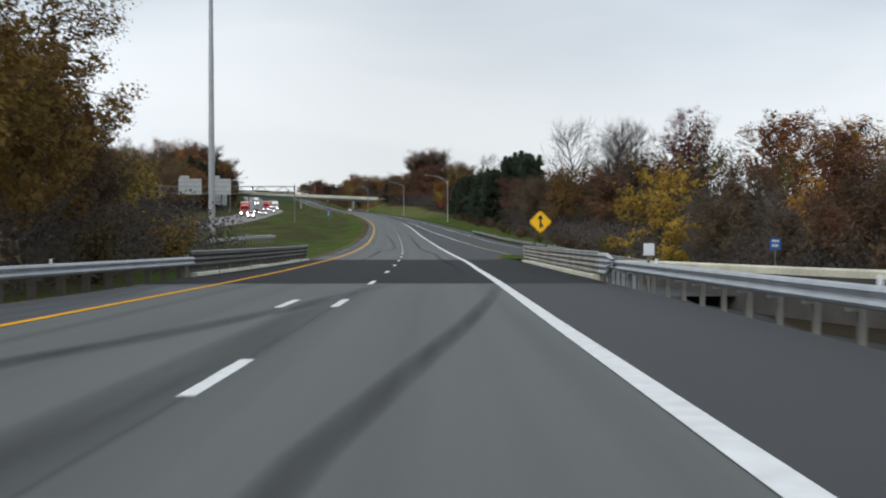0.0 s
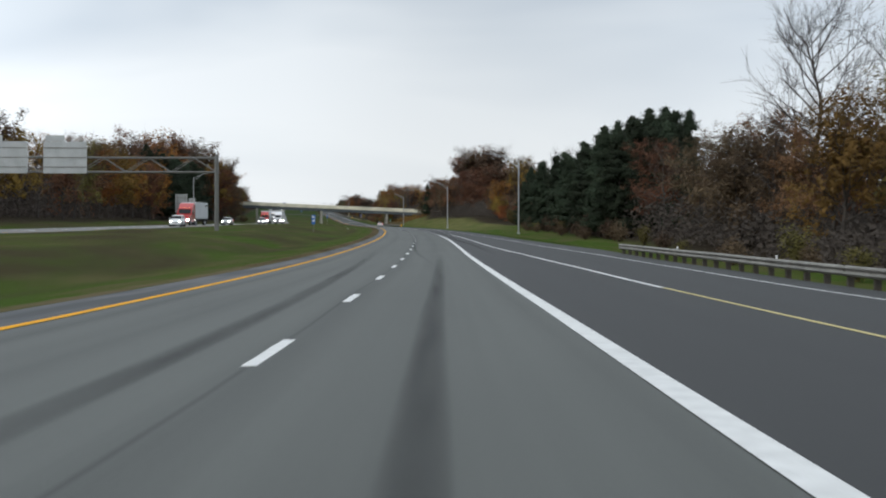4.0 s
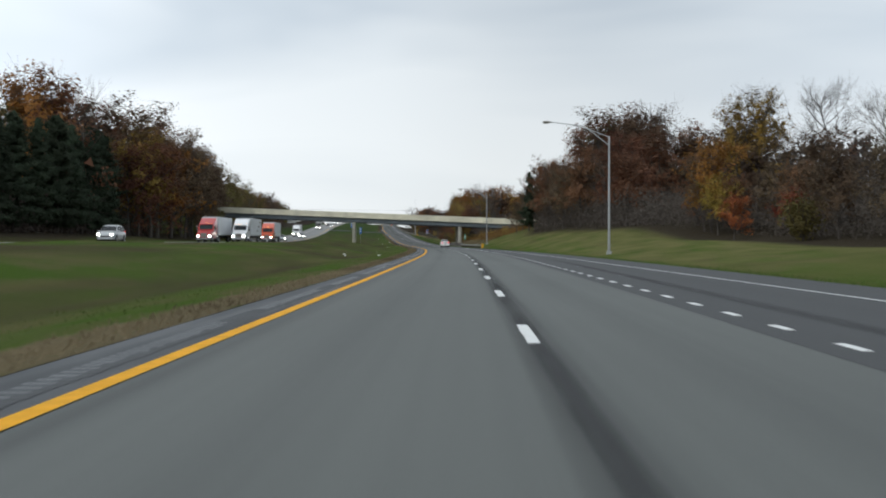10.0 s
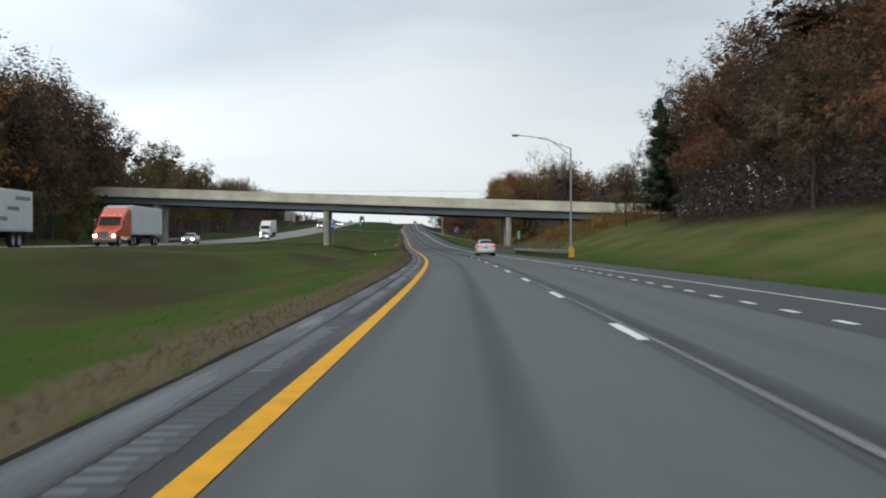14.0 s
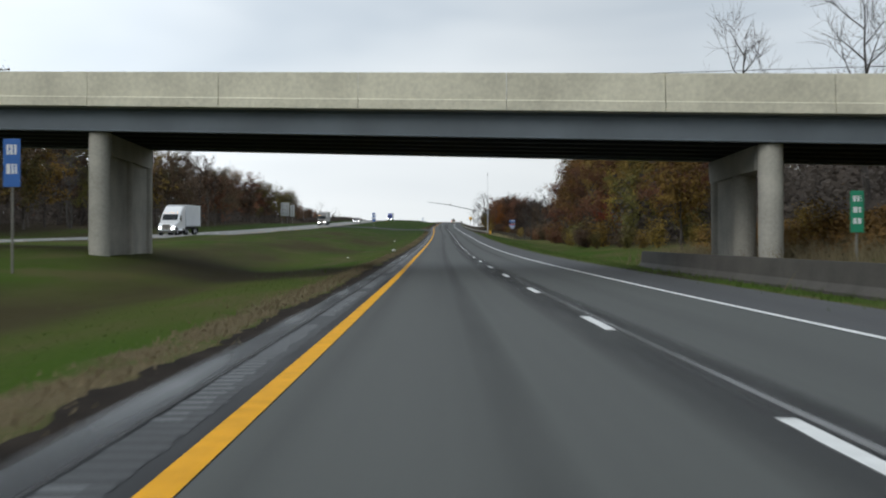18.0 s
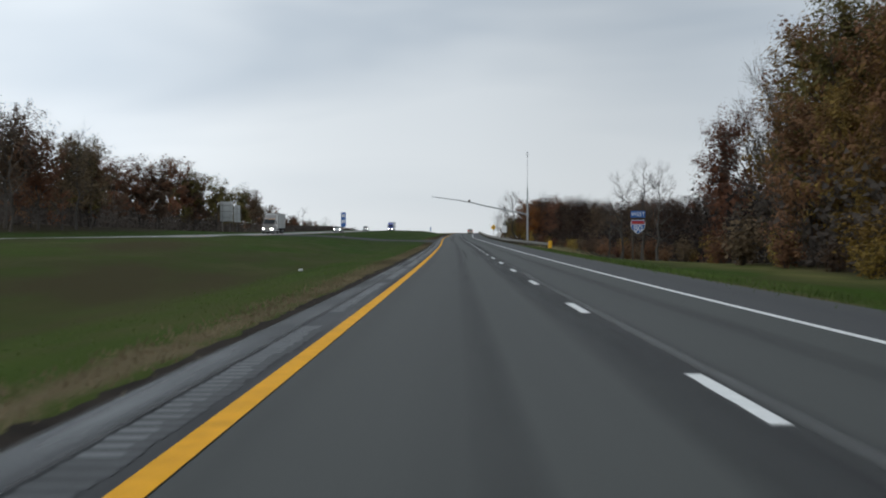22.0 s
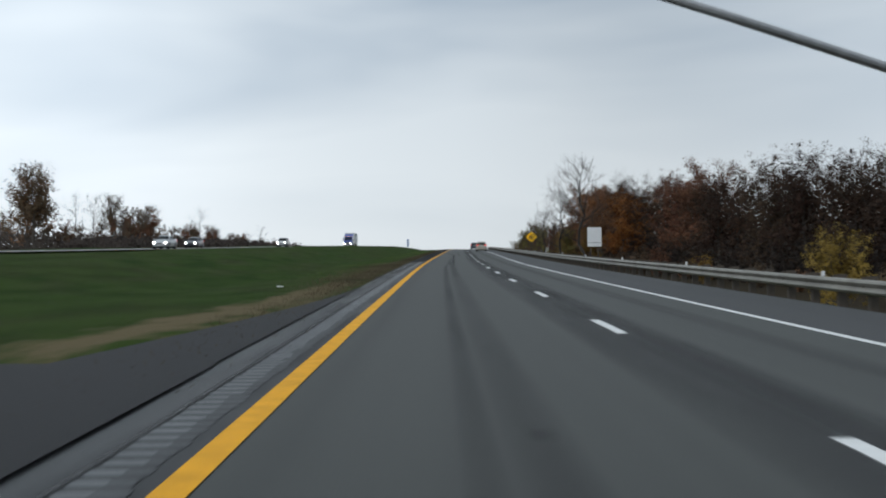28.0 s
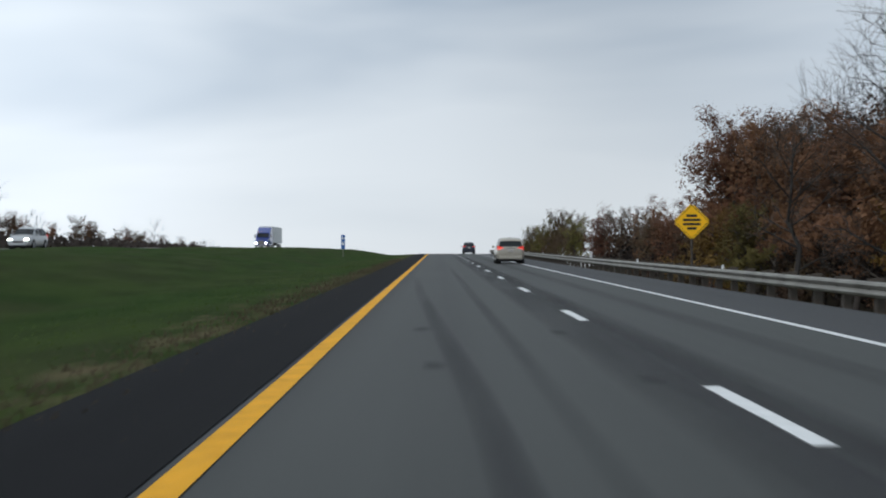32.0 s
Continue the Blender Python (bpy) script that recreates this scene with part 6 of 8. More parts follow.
def sedan_rear(g, colour, lit):
    """Tail lamps that wrap round the corners, boot lid seams, bumper and valance of the saloon."""
    rim = [(0.39, -2.312), (0.55, -2.312), (0.575, -2.312), (0.70, -2.312), (0.775, -2.306), (0.835, -2.262), (0.873, -2.2), (0.897, -2.08)]
    for sg in (1, -1):
        for nm, c, lo, hi in (("inner_tail_lamp", rim[:2], (0.825, 0.81), (0.945, 0.957)), ("tail_lamp", rim[2:], (0.805, 0.79, 0.775, 0.77, 0.78, 0.85), (0.96, 0.975, 0.982, 0.99, 0.99, 0.97))):
            bm = bmesh.new()
            wrapped(bm, c, [(lambda i: lo[i], 0.0), (lambda i: lo[i] + 0.012, 0.016), (lambda i: hi[i] - 0.012, 0.016), (lambda i: hi[i], 0.0)], sg)
            lamp = part(nm, bm, M["tail"], g, "red tail lamp")
            bm = bmesh.new()
            wrapped(bm, c[:5], [(lambda i: lo[i] + 0.008, 0.017), (lambda i: lo[i] + 0.038, 0.019)], sg)
            part("clear_lens", bm, M["clear"], lamp, "clear reversing lens")
        if lit:
            for x, r in ((0.48, 0.05), (0.67, 0.06)):
                bm = bmesh.new()
                tube(bm, [(sg * x, -2.31, 0.895), (sg * x, -2.332, 0.895)], r, 18)
                part("brake_lamp", bm, M["tail_on"], g, "lit red brake lamp")
        bm = bmesh.new()
        tube(bm, [(sg * 0.375, -2.306, 0.66), (sg * 0.37, -2.306, 0.99), (sg * 0.62, -2.30, 1.05), (sg * 0.68, -2.1, 1.108), (sg * 0.69, -1.72, 1.098)], 0.006, 5)
        part("boot_seam", bm, M["under"], g)
        bm = bmesh.new()
        wrapped(bm, [(0.0, -2.36), (0.4, -2.355), (0.68, -2.335), (0.80, -2.285), (0.868, -2.2), (0.898, -2.05), (0.902, -1.78)], [(0.29, -0.05), (0.31, -0.01), (0.40, 0.0), (0.415, 0.012), (0.55, 0.012), (0.60, -0.005), (0.63, -0.06)], sg)
        part("rear_bumper", bm, colour, g, smooth=True)
        bm = bmesh.new()
        wrapped(bm, [(0.0, -2.355), (0.4, -2.35), (0.66, -2.325), (0.78, -2.26)], [(0.21, -0.08), (0.23, -0.03), (0.30, -0.012)], sg)
        part("bumper_valance", bm, M["under"], g)


def car(m, shape, colour, label, oncoming=False, lit=False, brakes=False):
    S = SHAPES[shape]
    g = thing("car" if shape == "sedan" else "suv", m, label, "car", "traffic on the road")
    bm = bmesh.new()
    rings = []
    for y, w, zb, zs in S["body"]:
        half = [(0.0, zb), (0.80 * w, zb), (0.95 * w, zb + 0.07), (1.0 * w, zb + 0.3 * (zs - zb)), (1.0 * w, zb + 0.62 * (zs - zb)), (0.965 * w, zs - 0.07), (0.90 * w, zs - 0.015), (0.6 * w, zs + 0.012), (0.0, zs + 0.02)]
        rings.append([(x, y, z) for x, z in half] + [(-x, y, z) for x, z in reversed(half[1:-1])])
    loft(bm, rings)
    bmesh.ops.recalc_face_normals(bm, faces=bm.faces[:])
    body = part("body", bm, colour, g, smooth=True)
    b = S["belt"]

    def bw(y):
        return float(np.interp(y, [q[0] for q in S["body"]], [q[1] for q in S["body"]])) * 0.93

    def cab(y):
        ys = [q[0] for q in S["cabin"]]
        return float(np.interp(y, ys, [q[1] for q in S["cabin"]])), float(np.interp(y, ys, [q[2] for q in S["cabin"]]))

    bm = bmesh.new()
    rings = []
    for y, zt, wt in S["cabin"]:
        half = [(0.0, b - 0.1), (bw(y), b - 0.1), (bw(y), b), (wt + 0.02, max(b + 0.01, zt - 0.06)), (wt - 0.06, max(b + 0.015, zt - 0.012)), (wt * 0.5, zt + 0.008), (0.0, zt + 0.014)]
        rings.append([(x, y, z) for x, z in half] + [(-x, y, z) for x, z in reversed(half[1:-1])])
    loft(bm, rings)
    bmesh.ops.recalc_face_normals(bm, faces=bm.faces[:])
    part("roof_shell", bm, colour, g, smooth=True)

    def side_x(y, z):
        zt, wt = cab(y)
        k = min(1.0, max(0.0, (z - b) / max(0.05, zt - 0.06 - b)))
        return bw(y) + (wt + 0.02 - bw(y)) * k

    # side windows
    fy, fz, ry, rz = S["front"][0], S["front"][1], S["rear"][0], S["rear"][1]
    top = lambda y: cab(y)[0] - 0.10
    cuts = [(-1.45, -1.12), (-1.08, -0.18), (-0.12, 0.92)] if shape == "sedan" else [(-1.86, -1.2), (-1.14, -0.2), (-0.14, 0.9)]
    for sg in (1, -1):
        for y0, y1 in cuts:
            n = 6
            bm = bmesh.new()
            lo, hi = [], []
            for k in range(n + 1):
                y = y0 + (y1 - y0) * k / n
                zt = max(b + 0.05, top(y))
                lo.append((sg * (side_x(y, b + 0.035) + 0.008), y, b + 0.035))
                hi.append((sg * (side_x(y, zt) + 0.008), y, zt))
            vl, vh = [bm.verts.new(p) for p in lo], [bm.verts.new(p) for p in hi]
            for k in range(n):
                bm.faces.new((vl[k], vl[k + 1], vh[k + 1], vh[k]))
            bmesh.ops.solidify(bm, geom=bm.faces[:], thickness=0.006)
            part("side_window", bm, M["glass"], g)
        # mirror, handles, sill
        bm = bevel_box(sg * 0.98 - 0.09, sg * 0.98 + 0.09, 0.78, 0.9, b + 0.02, b + 0.15, 0.03, 2)
        part("door_mirror", bm, M["black"] if shape == "sedan" and not oncoming and brakes else colour, g)
        for y in (-0.72, 0.28):
            part("door_handle", bevel_box(sg * (bw(y) / 0.93 + 0.012) - 0.016, sg * (bw(y) / 0.93 + 0.012) + 0.016, y - 0.1, y + 0.1, b - 0.15, b - 0.115, 0.008, 1), colour, g)
        part("sill_trim", bevel_box(sg * 0.9 - 0.02, sg * 0.9 + 0.02, S["wheels"][0] + 0.45, S["wheels"][1] - 0.45, 0.2, 0.26, 0.01, 1), M["under"], g)
        for y in S["wheels"]:
            bm = bmesh.new()
            r = S["r"] + 0.055
            xw = bw(y) / 0.93
            lathe(bm, [(sg * (xw + 0.004), 0.004), (sg * (xw + 0.006), r), (sg * (xw - 0.3), r), (sg * (xw - 0.3), 0.01)], 24, 0, y, S["r"])
            part("wheel_arch", bm, M["under"], g)
            wheel(g, sg * (xw - 0.075), y, S["r"], 0.2, sg)
        # lamps
        yr = S["body"][0][0]
        if shape != "sedan":
            zl = b + 0.02
            bm = bmesh.new()
            pts = [(0.52, 0.04), (0.78, 0.10), (0.85, 0.08), (0.86, -0.15), (0.76, -0.20), (0.56, -0.12)]
            loft(bm, [[(sg * (x - 0.012 * k), yr + 0.10 + (0.075 if x > 0.78 else 0.0) - d, zl + z) for x, z in pts] for k, d in ((0, -0.10), (0, 0.06), (1, 0.075))])
            part("tail_lamp", bm, M["tail"], g, "red tail lamp")
            for xx in (0.49, 0.67) if brakes else ():
                bm = bmesh.new()
                tube(bm, [(sg * xx, yr + 0.04, zl - 0.075), (sg * xx, yr + 0.012, zl - 0.075)], 0.07, 16)
                part("brake_lamp", bm, M["tail_on"], g, "lit red brake lamp")
        yf = S["body"][-1][0]
        zh = S["body"][-2][3] - 0.02
        part("headlamp", bevel_box(sg * 0.62 - 0.14, sg * 0.62 + 0.14, yf - 0.26, yf - 0.02, zh - 0.09, zh + 0.03, 0.03, 2), M["head"] if lit else M["clear"], g, "lit white headlamp" if lit else "clear headlamp")
    # windscreen and rear window
    for nm, (y0, z0, y1, z1) in (("rear_window", S["rear"]), ("windscreen", S["front"])):
        bm = bmesh.new()
        off = -0.014 if nm == "rear_window" else 0.014
        n = 5
        for i in range(n):
            row = []
        vs = []
        for i in range(n + 1):
            y, z = y0 + (y1 - y0) * i / n, 0
            zt, wt = cab(y)
            z = zt + 0.012
            wx = min(wt - 0.015, bw(y) - 0.05)
            vs.append([bm.verts.new((x * wx, y + off, z + 0.012 - 0.03 * x * x)) for x in (-1, -0.5, 0, 0.5, 1)])
        for a, c in zip(vs, vs[1:]):
            for k in range(4):
                bm.faces.new((a[k], a[k + 1], c[k + 1], c[k]))
        bmesh.ops.solidify(bm, geom=bm.faces[:], thickness=0.006)
        part(nm, bm, M["glass"], g)
    yr, yf = S["body"][0][0], S["body"][-1][0]
    z0 = 0.755 if shape == "sedan" else b - 0.16
    if shape == "sedan":
        sedan_rear(g, colour, brakes)
    part("number_plate", bevel_box(-0.16, 0.16, yr - 0.03, yr + 0.01, z0 - 0.08, z0 + 0.08, 0.006, 1), M["plate"], g)
    bm = bmesh.new()
    bars(bm, 1, -0.12, 0.12, z0 + 0.035, 0.1, 0.07, yr - 0.031, random.Random(4))
    part("plate_bars", bm, M["galv_old"], g)
    part("plate_frame", bevel_box(-0.175, 0.175, yr - 0.022, yr + 0.01, z0 - 0.095, z0 + 0.095, 0.006, 1), M["under"], g)
    part("trim_strip", bevel_box(-0.37, 0.37, yr - 0.03, yr + 0.03, z0 + 0.125, z0 + 0.15, 0.006, 1), M["chrome"], g)
    bm = bmesh.new()
    tube(bm, [(0, yr + 0.01, z0 + 0.24), (0, yr - 0.022, z0 + 0.24)], 0.04, 14)
    for v in bm.verts:
        v.co.x *= 2.0
    part("badge", bm, M["chrome"], g)
    if shape != "sedan":
        part("rear_bumper", bevel_box(-0.76, 0.76, yr - 0.035, yr + 0.2, 0.29, 0.52, 0.06, 3), colour, g)
        part("bumper_valance", bevel_box(-0.62, 0.62, yr + 0.0, yr + 0.3, 0.22, 0.31, 0.03, 2), M["under"], g)
    part("exhaust", bevel_box(0.42, 0.5, yr - 0.03, yr + 0.3, 0.22, 0.28, 0.02, 2), M["galv_old"], g)
    part("front_bumper", bevel_box(-0.66, 0.66, yf - 0.22, yf + 0.02, 0.3, 0.5, 0.05, 3), colour, g)
    part("grille", bevel_box(-0.4, 0.4, yf - 0.1, yf + 0.012, 0.5, 0.62, 0.02, 2), M["black"], g)
    part("roof_antenna", bevel_box(-0.03, 0.03, -1.05, -0.93, cab(-1.0)[0] + 0.0, cab(-1.0)[0] + 0.06, 0.012, 2), M["black"], g)
    part("underbody", bevel_box(-0.78, 0.78, yr + 0.25, yf - 0.25, 0.16, 0.3, 0.04, 1), M["under"], g)
    return g


def slope_pose(s, d, z, turn=0.0):
    k = math.atan2(road_z(s + 2) - road_z(s - 2), 4)
    return stand(s, d, z) @ Matrix.Rotation(k, 4, "X") @ Matrix.Rotation(radians(turn), 4, "Z")


def lorry(s, d, cab_col, box_col, label, bonnet=True, tint="galv_old", length=14.6, marks=0):
    """Tractor with a box trailer, seen from the front; y points forward from the bumper."""
    g = thing("lorry", slope_pose(s, d, 1.0, 180), label, "lorry", "traffic on the road")
    nose = 1.9 if bonnet else 0.5
    bm = bmesh.new()
    prof = [(0.0, 0.55), (0.0, 1.25), (-0.35, 1.55), (-nose, 1.85), (-nose - 0.75, 2.75), (-nose - 1.0, 2.9), (-nose - 2.6, 3.75), (-nose - 3.2, 3.85), (-nose - 3.9, 3.8), (-nose - 3.9, 0.75), (-nose - 1.9, 0.62), (-2.0, 0.62), (-1.8, 1.0), (-1.0, 1.0), (-0.8, 0.55)]
    rings = []
    for x, k in ((-1.2, 0.93), (-1.1, 1.0), (1.1, 1.0), (1.2, 0.93)):
        rings.append([(x * (0.86 if y > -nose else 1.0), y, 0.55 + (z - 0.55) * k) for y, z in prof])
    loft(bm, rings)
    bmesh.ops.recalc_face_normals(bm, faces=bm.faces[:])
    part("cab", bm, cab_col, g)
    bm = bmesh.new()
    a, c = Vector((0, -nose - 0.08, 1.98)), Vector((0, -nose - 0.68, 2.7))
    vs = [[bm.verts.new((x, p.y + 0.03, p.z + 0.03)) for x in (-1.0, -0.4, 0.4, 1.0)] for p in (a, c)]
    for k in range(3):
        bm.faces.new((vs[0][k], vs[0][k + 1], vs[1][k + 1], vs[1][k]))
    bmesh.ops.solidify(bm, geom=bm.faces[:], thickness=0.01)
    part("windscreen", bm, M["glass"], g)
    part("sun_visor", bevel_box(-1.02, 1.02, -nose - 0.85, -nose - 0.55, 2.74, 2.86, 0.03, 2), cab_col, g)
    part("grille", bevel_box(-0.5, 0.5, -0.05, 0.03, 0.75, 1.42, 0.04, 2), M["galv_old"], g)
    part("bumper", bevel_box(-1.15, 1.15, -0.25, 0.08, 0.38, 0.72, 0.06, 2), M["chrome"] if bonnet else cab_col, g)
    for sg in (1, -1):
        part("headlamp", bevel_box(sg * 0.86 - 0.16, sg * 0.86 + 0.16, -0.16, 0.05, 0.86, 1.08, 0.04, 2), M["head"], g, "lit white headlamp")
        part("side_window", bevel_box(sg * 1.2 - 0.012, sg * 1.2 + 0.012, -nose - 1.55, -nose - 0.75, 1.98, 2.6, 0.03, 2), M["glass"], g)
        mr = part("door_mirror", bevel_box(sg * 1.42 - 0.1, sg * 1.42 + 0.1, -nose - 0.45, -nose - 0.33, 1.85, 2.55, 0.03, 2), M["chrome"], g)
        part("mirror_bracket", bevel_box(sg * 1.28 - 0.1, sg * 1.28 + 0.1, -nose - 0.42, -nose - 0.38, 2.15, 2.2, 0.006, 1), M["black"], mr)
        part("fuel_tank", bevel_box(sg * 0.95 - 0.25, sg * 0.95 + 0.25, -nose - 4.0, -nose - 2.4, 0.5, 1.05, 0.2, 3), M["chrome"], g)
        bm = bmesh.new()
        tube(bm, [(sg * 1.05, -nose - 4.1, 0.9), (sg * 1.05, -nose - 4.1, 3.7)], 0.08, 10)
        part("exhaust_stack", bm, M["chrome"], g)
        for y in (-1.35, -nose - 4.6, -nose - 5.85, -nose - 4.2 - length + 2.4, -nose - 4.2 - length + 3.65):
            wheel(g, sg * 1.0, y, 0.5, 0.34, sg)
        part("mud_flap", bevel_box(sg * 1.0 - 0.3, sg * 1.0 + 0.3, -nose - 4.2 - length + 1.6, -nose - 4.2 - length + 1.63, 0.25, 0.9, 0.01, 1), M["black"], g)
    for x in (-0.8, -0.3, 0.0, 0.3, 0.8):
        part("marker_lamp", bevel_box(x - 0.06, x + 0.06, -nose - 1.25, -nose - 1.1, 2.92, 2.99, 0.015, 1), M["amber"], g)
    y1 = -nose - 4.35
    t = part("trailer_box", bevel_box(-1.27, 1.27, y1 - length, y1, 1.15, 4.05, 0.05, 2), box_col, g)
    for k in range(int(length / 1.2)):
        for sg in (1, -1):
            part("panel_rib", bevel_box(sg * 1.272 - 0.006, sg * 1.272 + 0.006, y1 - 0.6 - 1.2 * k - 0.02, y1 - 0.6 - 1.2 * k + 0.02, 1.25, 3.98, 0.002, 1), box_col, t)
    for sg in (1, -1):
        part("lower_rail", bevel_box(sg * 1.275 - 0.012, sg * 1.275 + 0.012, y1 - length + 0.05, y1 - 0.05, 1.13, 1.27, 0.006, 1), M["galv"], t)
        for i in range(marks):
            part("lettering_bar", bevel_box(sg * 1.279 - 0.005, sg * 1.279 + 0.005, y1 - length + 0.6 + 2.3 * i, y1 - length + 3.6 + 1.6 * i, 3.35 - 0.75 * i, 3.62 - 0.75 * i, 0.002, 1), M[tint], t)
    part("chassis", bevel_box(-0.5, 0.5, y1 - length + 0.3, -0.8, 0.75, 1.12, 0.03, 1), M["under"], g)
    return g


WHITE = paint("white_car_paint", (0.88, 0.89, 0.90))
SILVER = paint("silver_car_paint", (0.42, 0.44, 0.45), 0.3)
BEIGE = paint("champagne_car_paint", (0.40, 0.37, 0.31), 0.3)
NAVY = paint("dark_blue_car_paint", (0.02, 0.025, 0.04))
RED = paint("red_lorry_paint", (0.50, 0.03, 0.03))
ORANGE = paint("orange_red_lorry_paint", (0.72, 0.10, 0.03))
BLUE = paint("blue_lorry_paint", (0.03, 0.06, 0.28))
MAROON = paint("dark_red_car_paint", (0.16, 0.015, 0.02))
BROWN = paint("dark_grey_lorry_paint", (0.12, 0.11, 0.10))
TRAIL = mat("white_trailer_side", (0.62, 0.64, 0.66), 0.5, var=0.1, scale=0.6, bump=0)
TRAIL2 = mat("grey_trailer_side", (0.34, 0.34, 0.33), 0.5, var=0.12, scale=0.6, bump=0)

car(slope_pose(573.9, 2.16, 0.0) @ Matrix.Diagonal((0.97, 1.0, 1.04, 1.0)), "sedan", WHITE, "white four-door saloon on the road with lit brake lamps", brakes=True)
car(slope_pose(1122.5, 2.35, 0.0), "suv", BEIGE, "champagne-silver estate car on the road with lit brake lamps", brakes=True)
car(slope_pose(1221, 2.2, 0.0), "suv", NAVY, "dark blue off-road car far ahead on the hilltop")
lorry(335, -37.7, RED, TRAIL, "red lorry with a white box trailer and lit headlamps", True, "black", 14.6, 1)
lorry(513, -37.7, RED, TRAIL, "red lorry with a plain white box trailer")
lorry(524, -33.9, WHITE, TRAIL, "white lorry with a white box trailer with grey lettering bars", True, "galv_old", 14.6, 3)
lorry(572, -34.0, ORANGE, TRAIL, "orange-red lorry with a white box trailer")
lorry(743, -37.7, WHITE, TRAIL, "white lorry with a short white box trailer", True, "galv_old", 9.5)
lorry(950, -37.7, BROWN, TRAIL2, "dark lorry with a grey box trailer", True, "galv_old", 9.5)
lorry(1252, -33.0, BLUE, TRAIL, "blue lorry with a white box trailer coming over the hilltop", True, "galv_old", 12.0)
for s, d, k, c, lb in ((308, -34.0, "suv", WHITE, "white pickup-like estate car on the oncoming lanes"), (365, -34.0, "sedan", SILVER, "silver saloon with lit headlamps on the oncoming lanes"),
                       (398, -37.6, "sedan", MAROON, "dark red saloon with lit headlamps on the oncoming lanes"), (443, -34.0, "suv", SILVER, "silver estate car with lit headlamps on the oncoming lanes"),
                       (620, -34.0, "sedan", SILVER, "silver saloon with lit headlamps passing under the bridge"), (712, -34.0, "sedan", SILVER, "pale silver saloon with lit headlamps on the oncoming lanes"),
                       (1047, -34.0, "sedan", SILVER, "silver saloon with lit headlamps near the hilltop"), (1078, -37.6, "sedan", NAVY, "dark saloon with lit headlamps near the hilltop"), (1136, -34.0, "suv", SILVER, "grey estate car with lit headlamps near the hilltop")):
    car(slope_pose(s, d, 1.0, 180), k, c, lb, lit=True)

# ---------------------------------------------------------------- trees
def quad_leaves(pts, size, rng, out=None):
    """Small leaf blades at the points: arrays of vertices and faces. out: the way that each blade faces."""
    n = len(pts)
    face = rng.normal(size=(n, 3))
    face /= np.linalg.norm(face, axis=1)[:, None]
    if out is not None:
        face = face * 0.62 + out / (np.linalg.norm(out, axis=1)[:, None] + 1e-6) + np.array([0.0, 0.0, 0.42])
        face /= np.linalg.norm(face, axis=1)[:, None]
    a = np.cross(face, rng.normal(size=(n, 3)))
    a /= np.linalg.norm(a, axis=1)[:, None] + 1e-9
    b = np.cross(face, a)
    sz = (np.ones(n) * size * rng.uniform(0.6, 1.35, n))[:, None]
    p = np.array(pts)
    v = np.stack([p - a * sz * 0.62 - b * sz * 0.3, p + b * sz * 0.62, p + a * sz * 0.62 - b * sz * 0.3], 1).reshape(-1, 3)
    f = np.full((n, 4), -1)
    f[:, :3] = np.arange(3 * n).reshape(-1, 3)
    return v, f


def stick(p0, p1, r0, r1, sides=4):
    p0, p1 = np.array(p0, float), np.array(p1, float)
    t = p1 - p0
    t = t / (np.linalg.norm(t) + 1e-9)
    a = np.cross(t, (0.3, 0.2, 0.93))
    a /= np.linalg.norm(a) + 1e-9
    b = np.cross(t, a)
    ang = np.arange(sides) * 2 * np.pi / sides
    ring = np.cos(ang)[:, None] * a + np.sin(ang)[:, None] * b
    v = np.concatenate([p0 + ring * r0, p1 + ring * r1])
    k = np.arange(sides)
    f = np.stack([k, (k + 1) % sides, (k + 1) % sides + sides, k + sides], 1)
    return v, f


def merge(parts):
    vs, fs, o = [], [], 0
    for v, f in parts:
        vs.append(v)
        fs.append(np.where(f < 0, -1, f + o))
        o += len(v)
    return np.concatenate(vs), np.concatenate(fs)


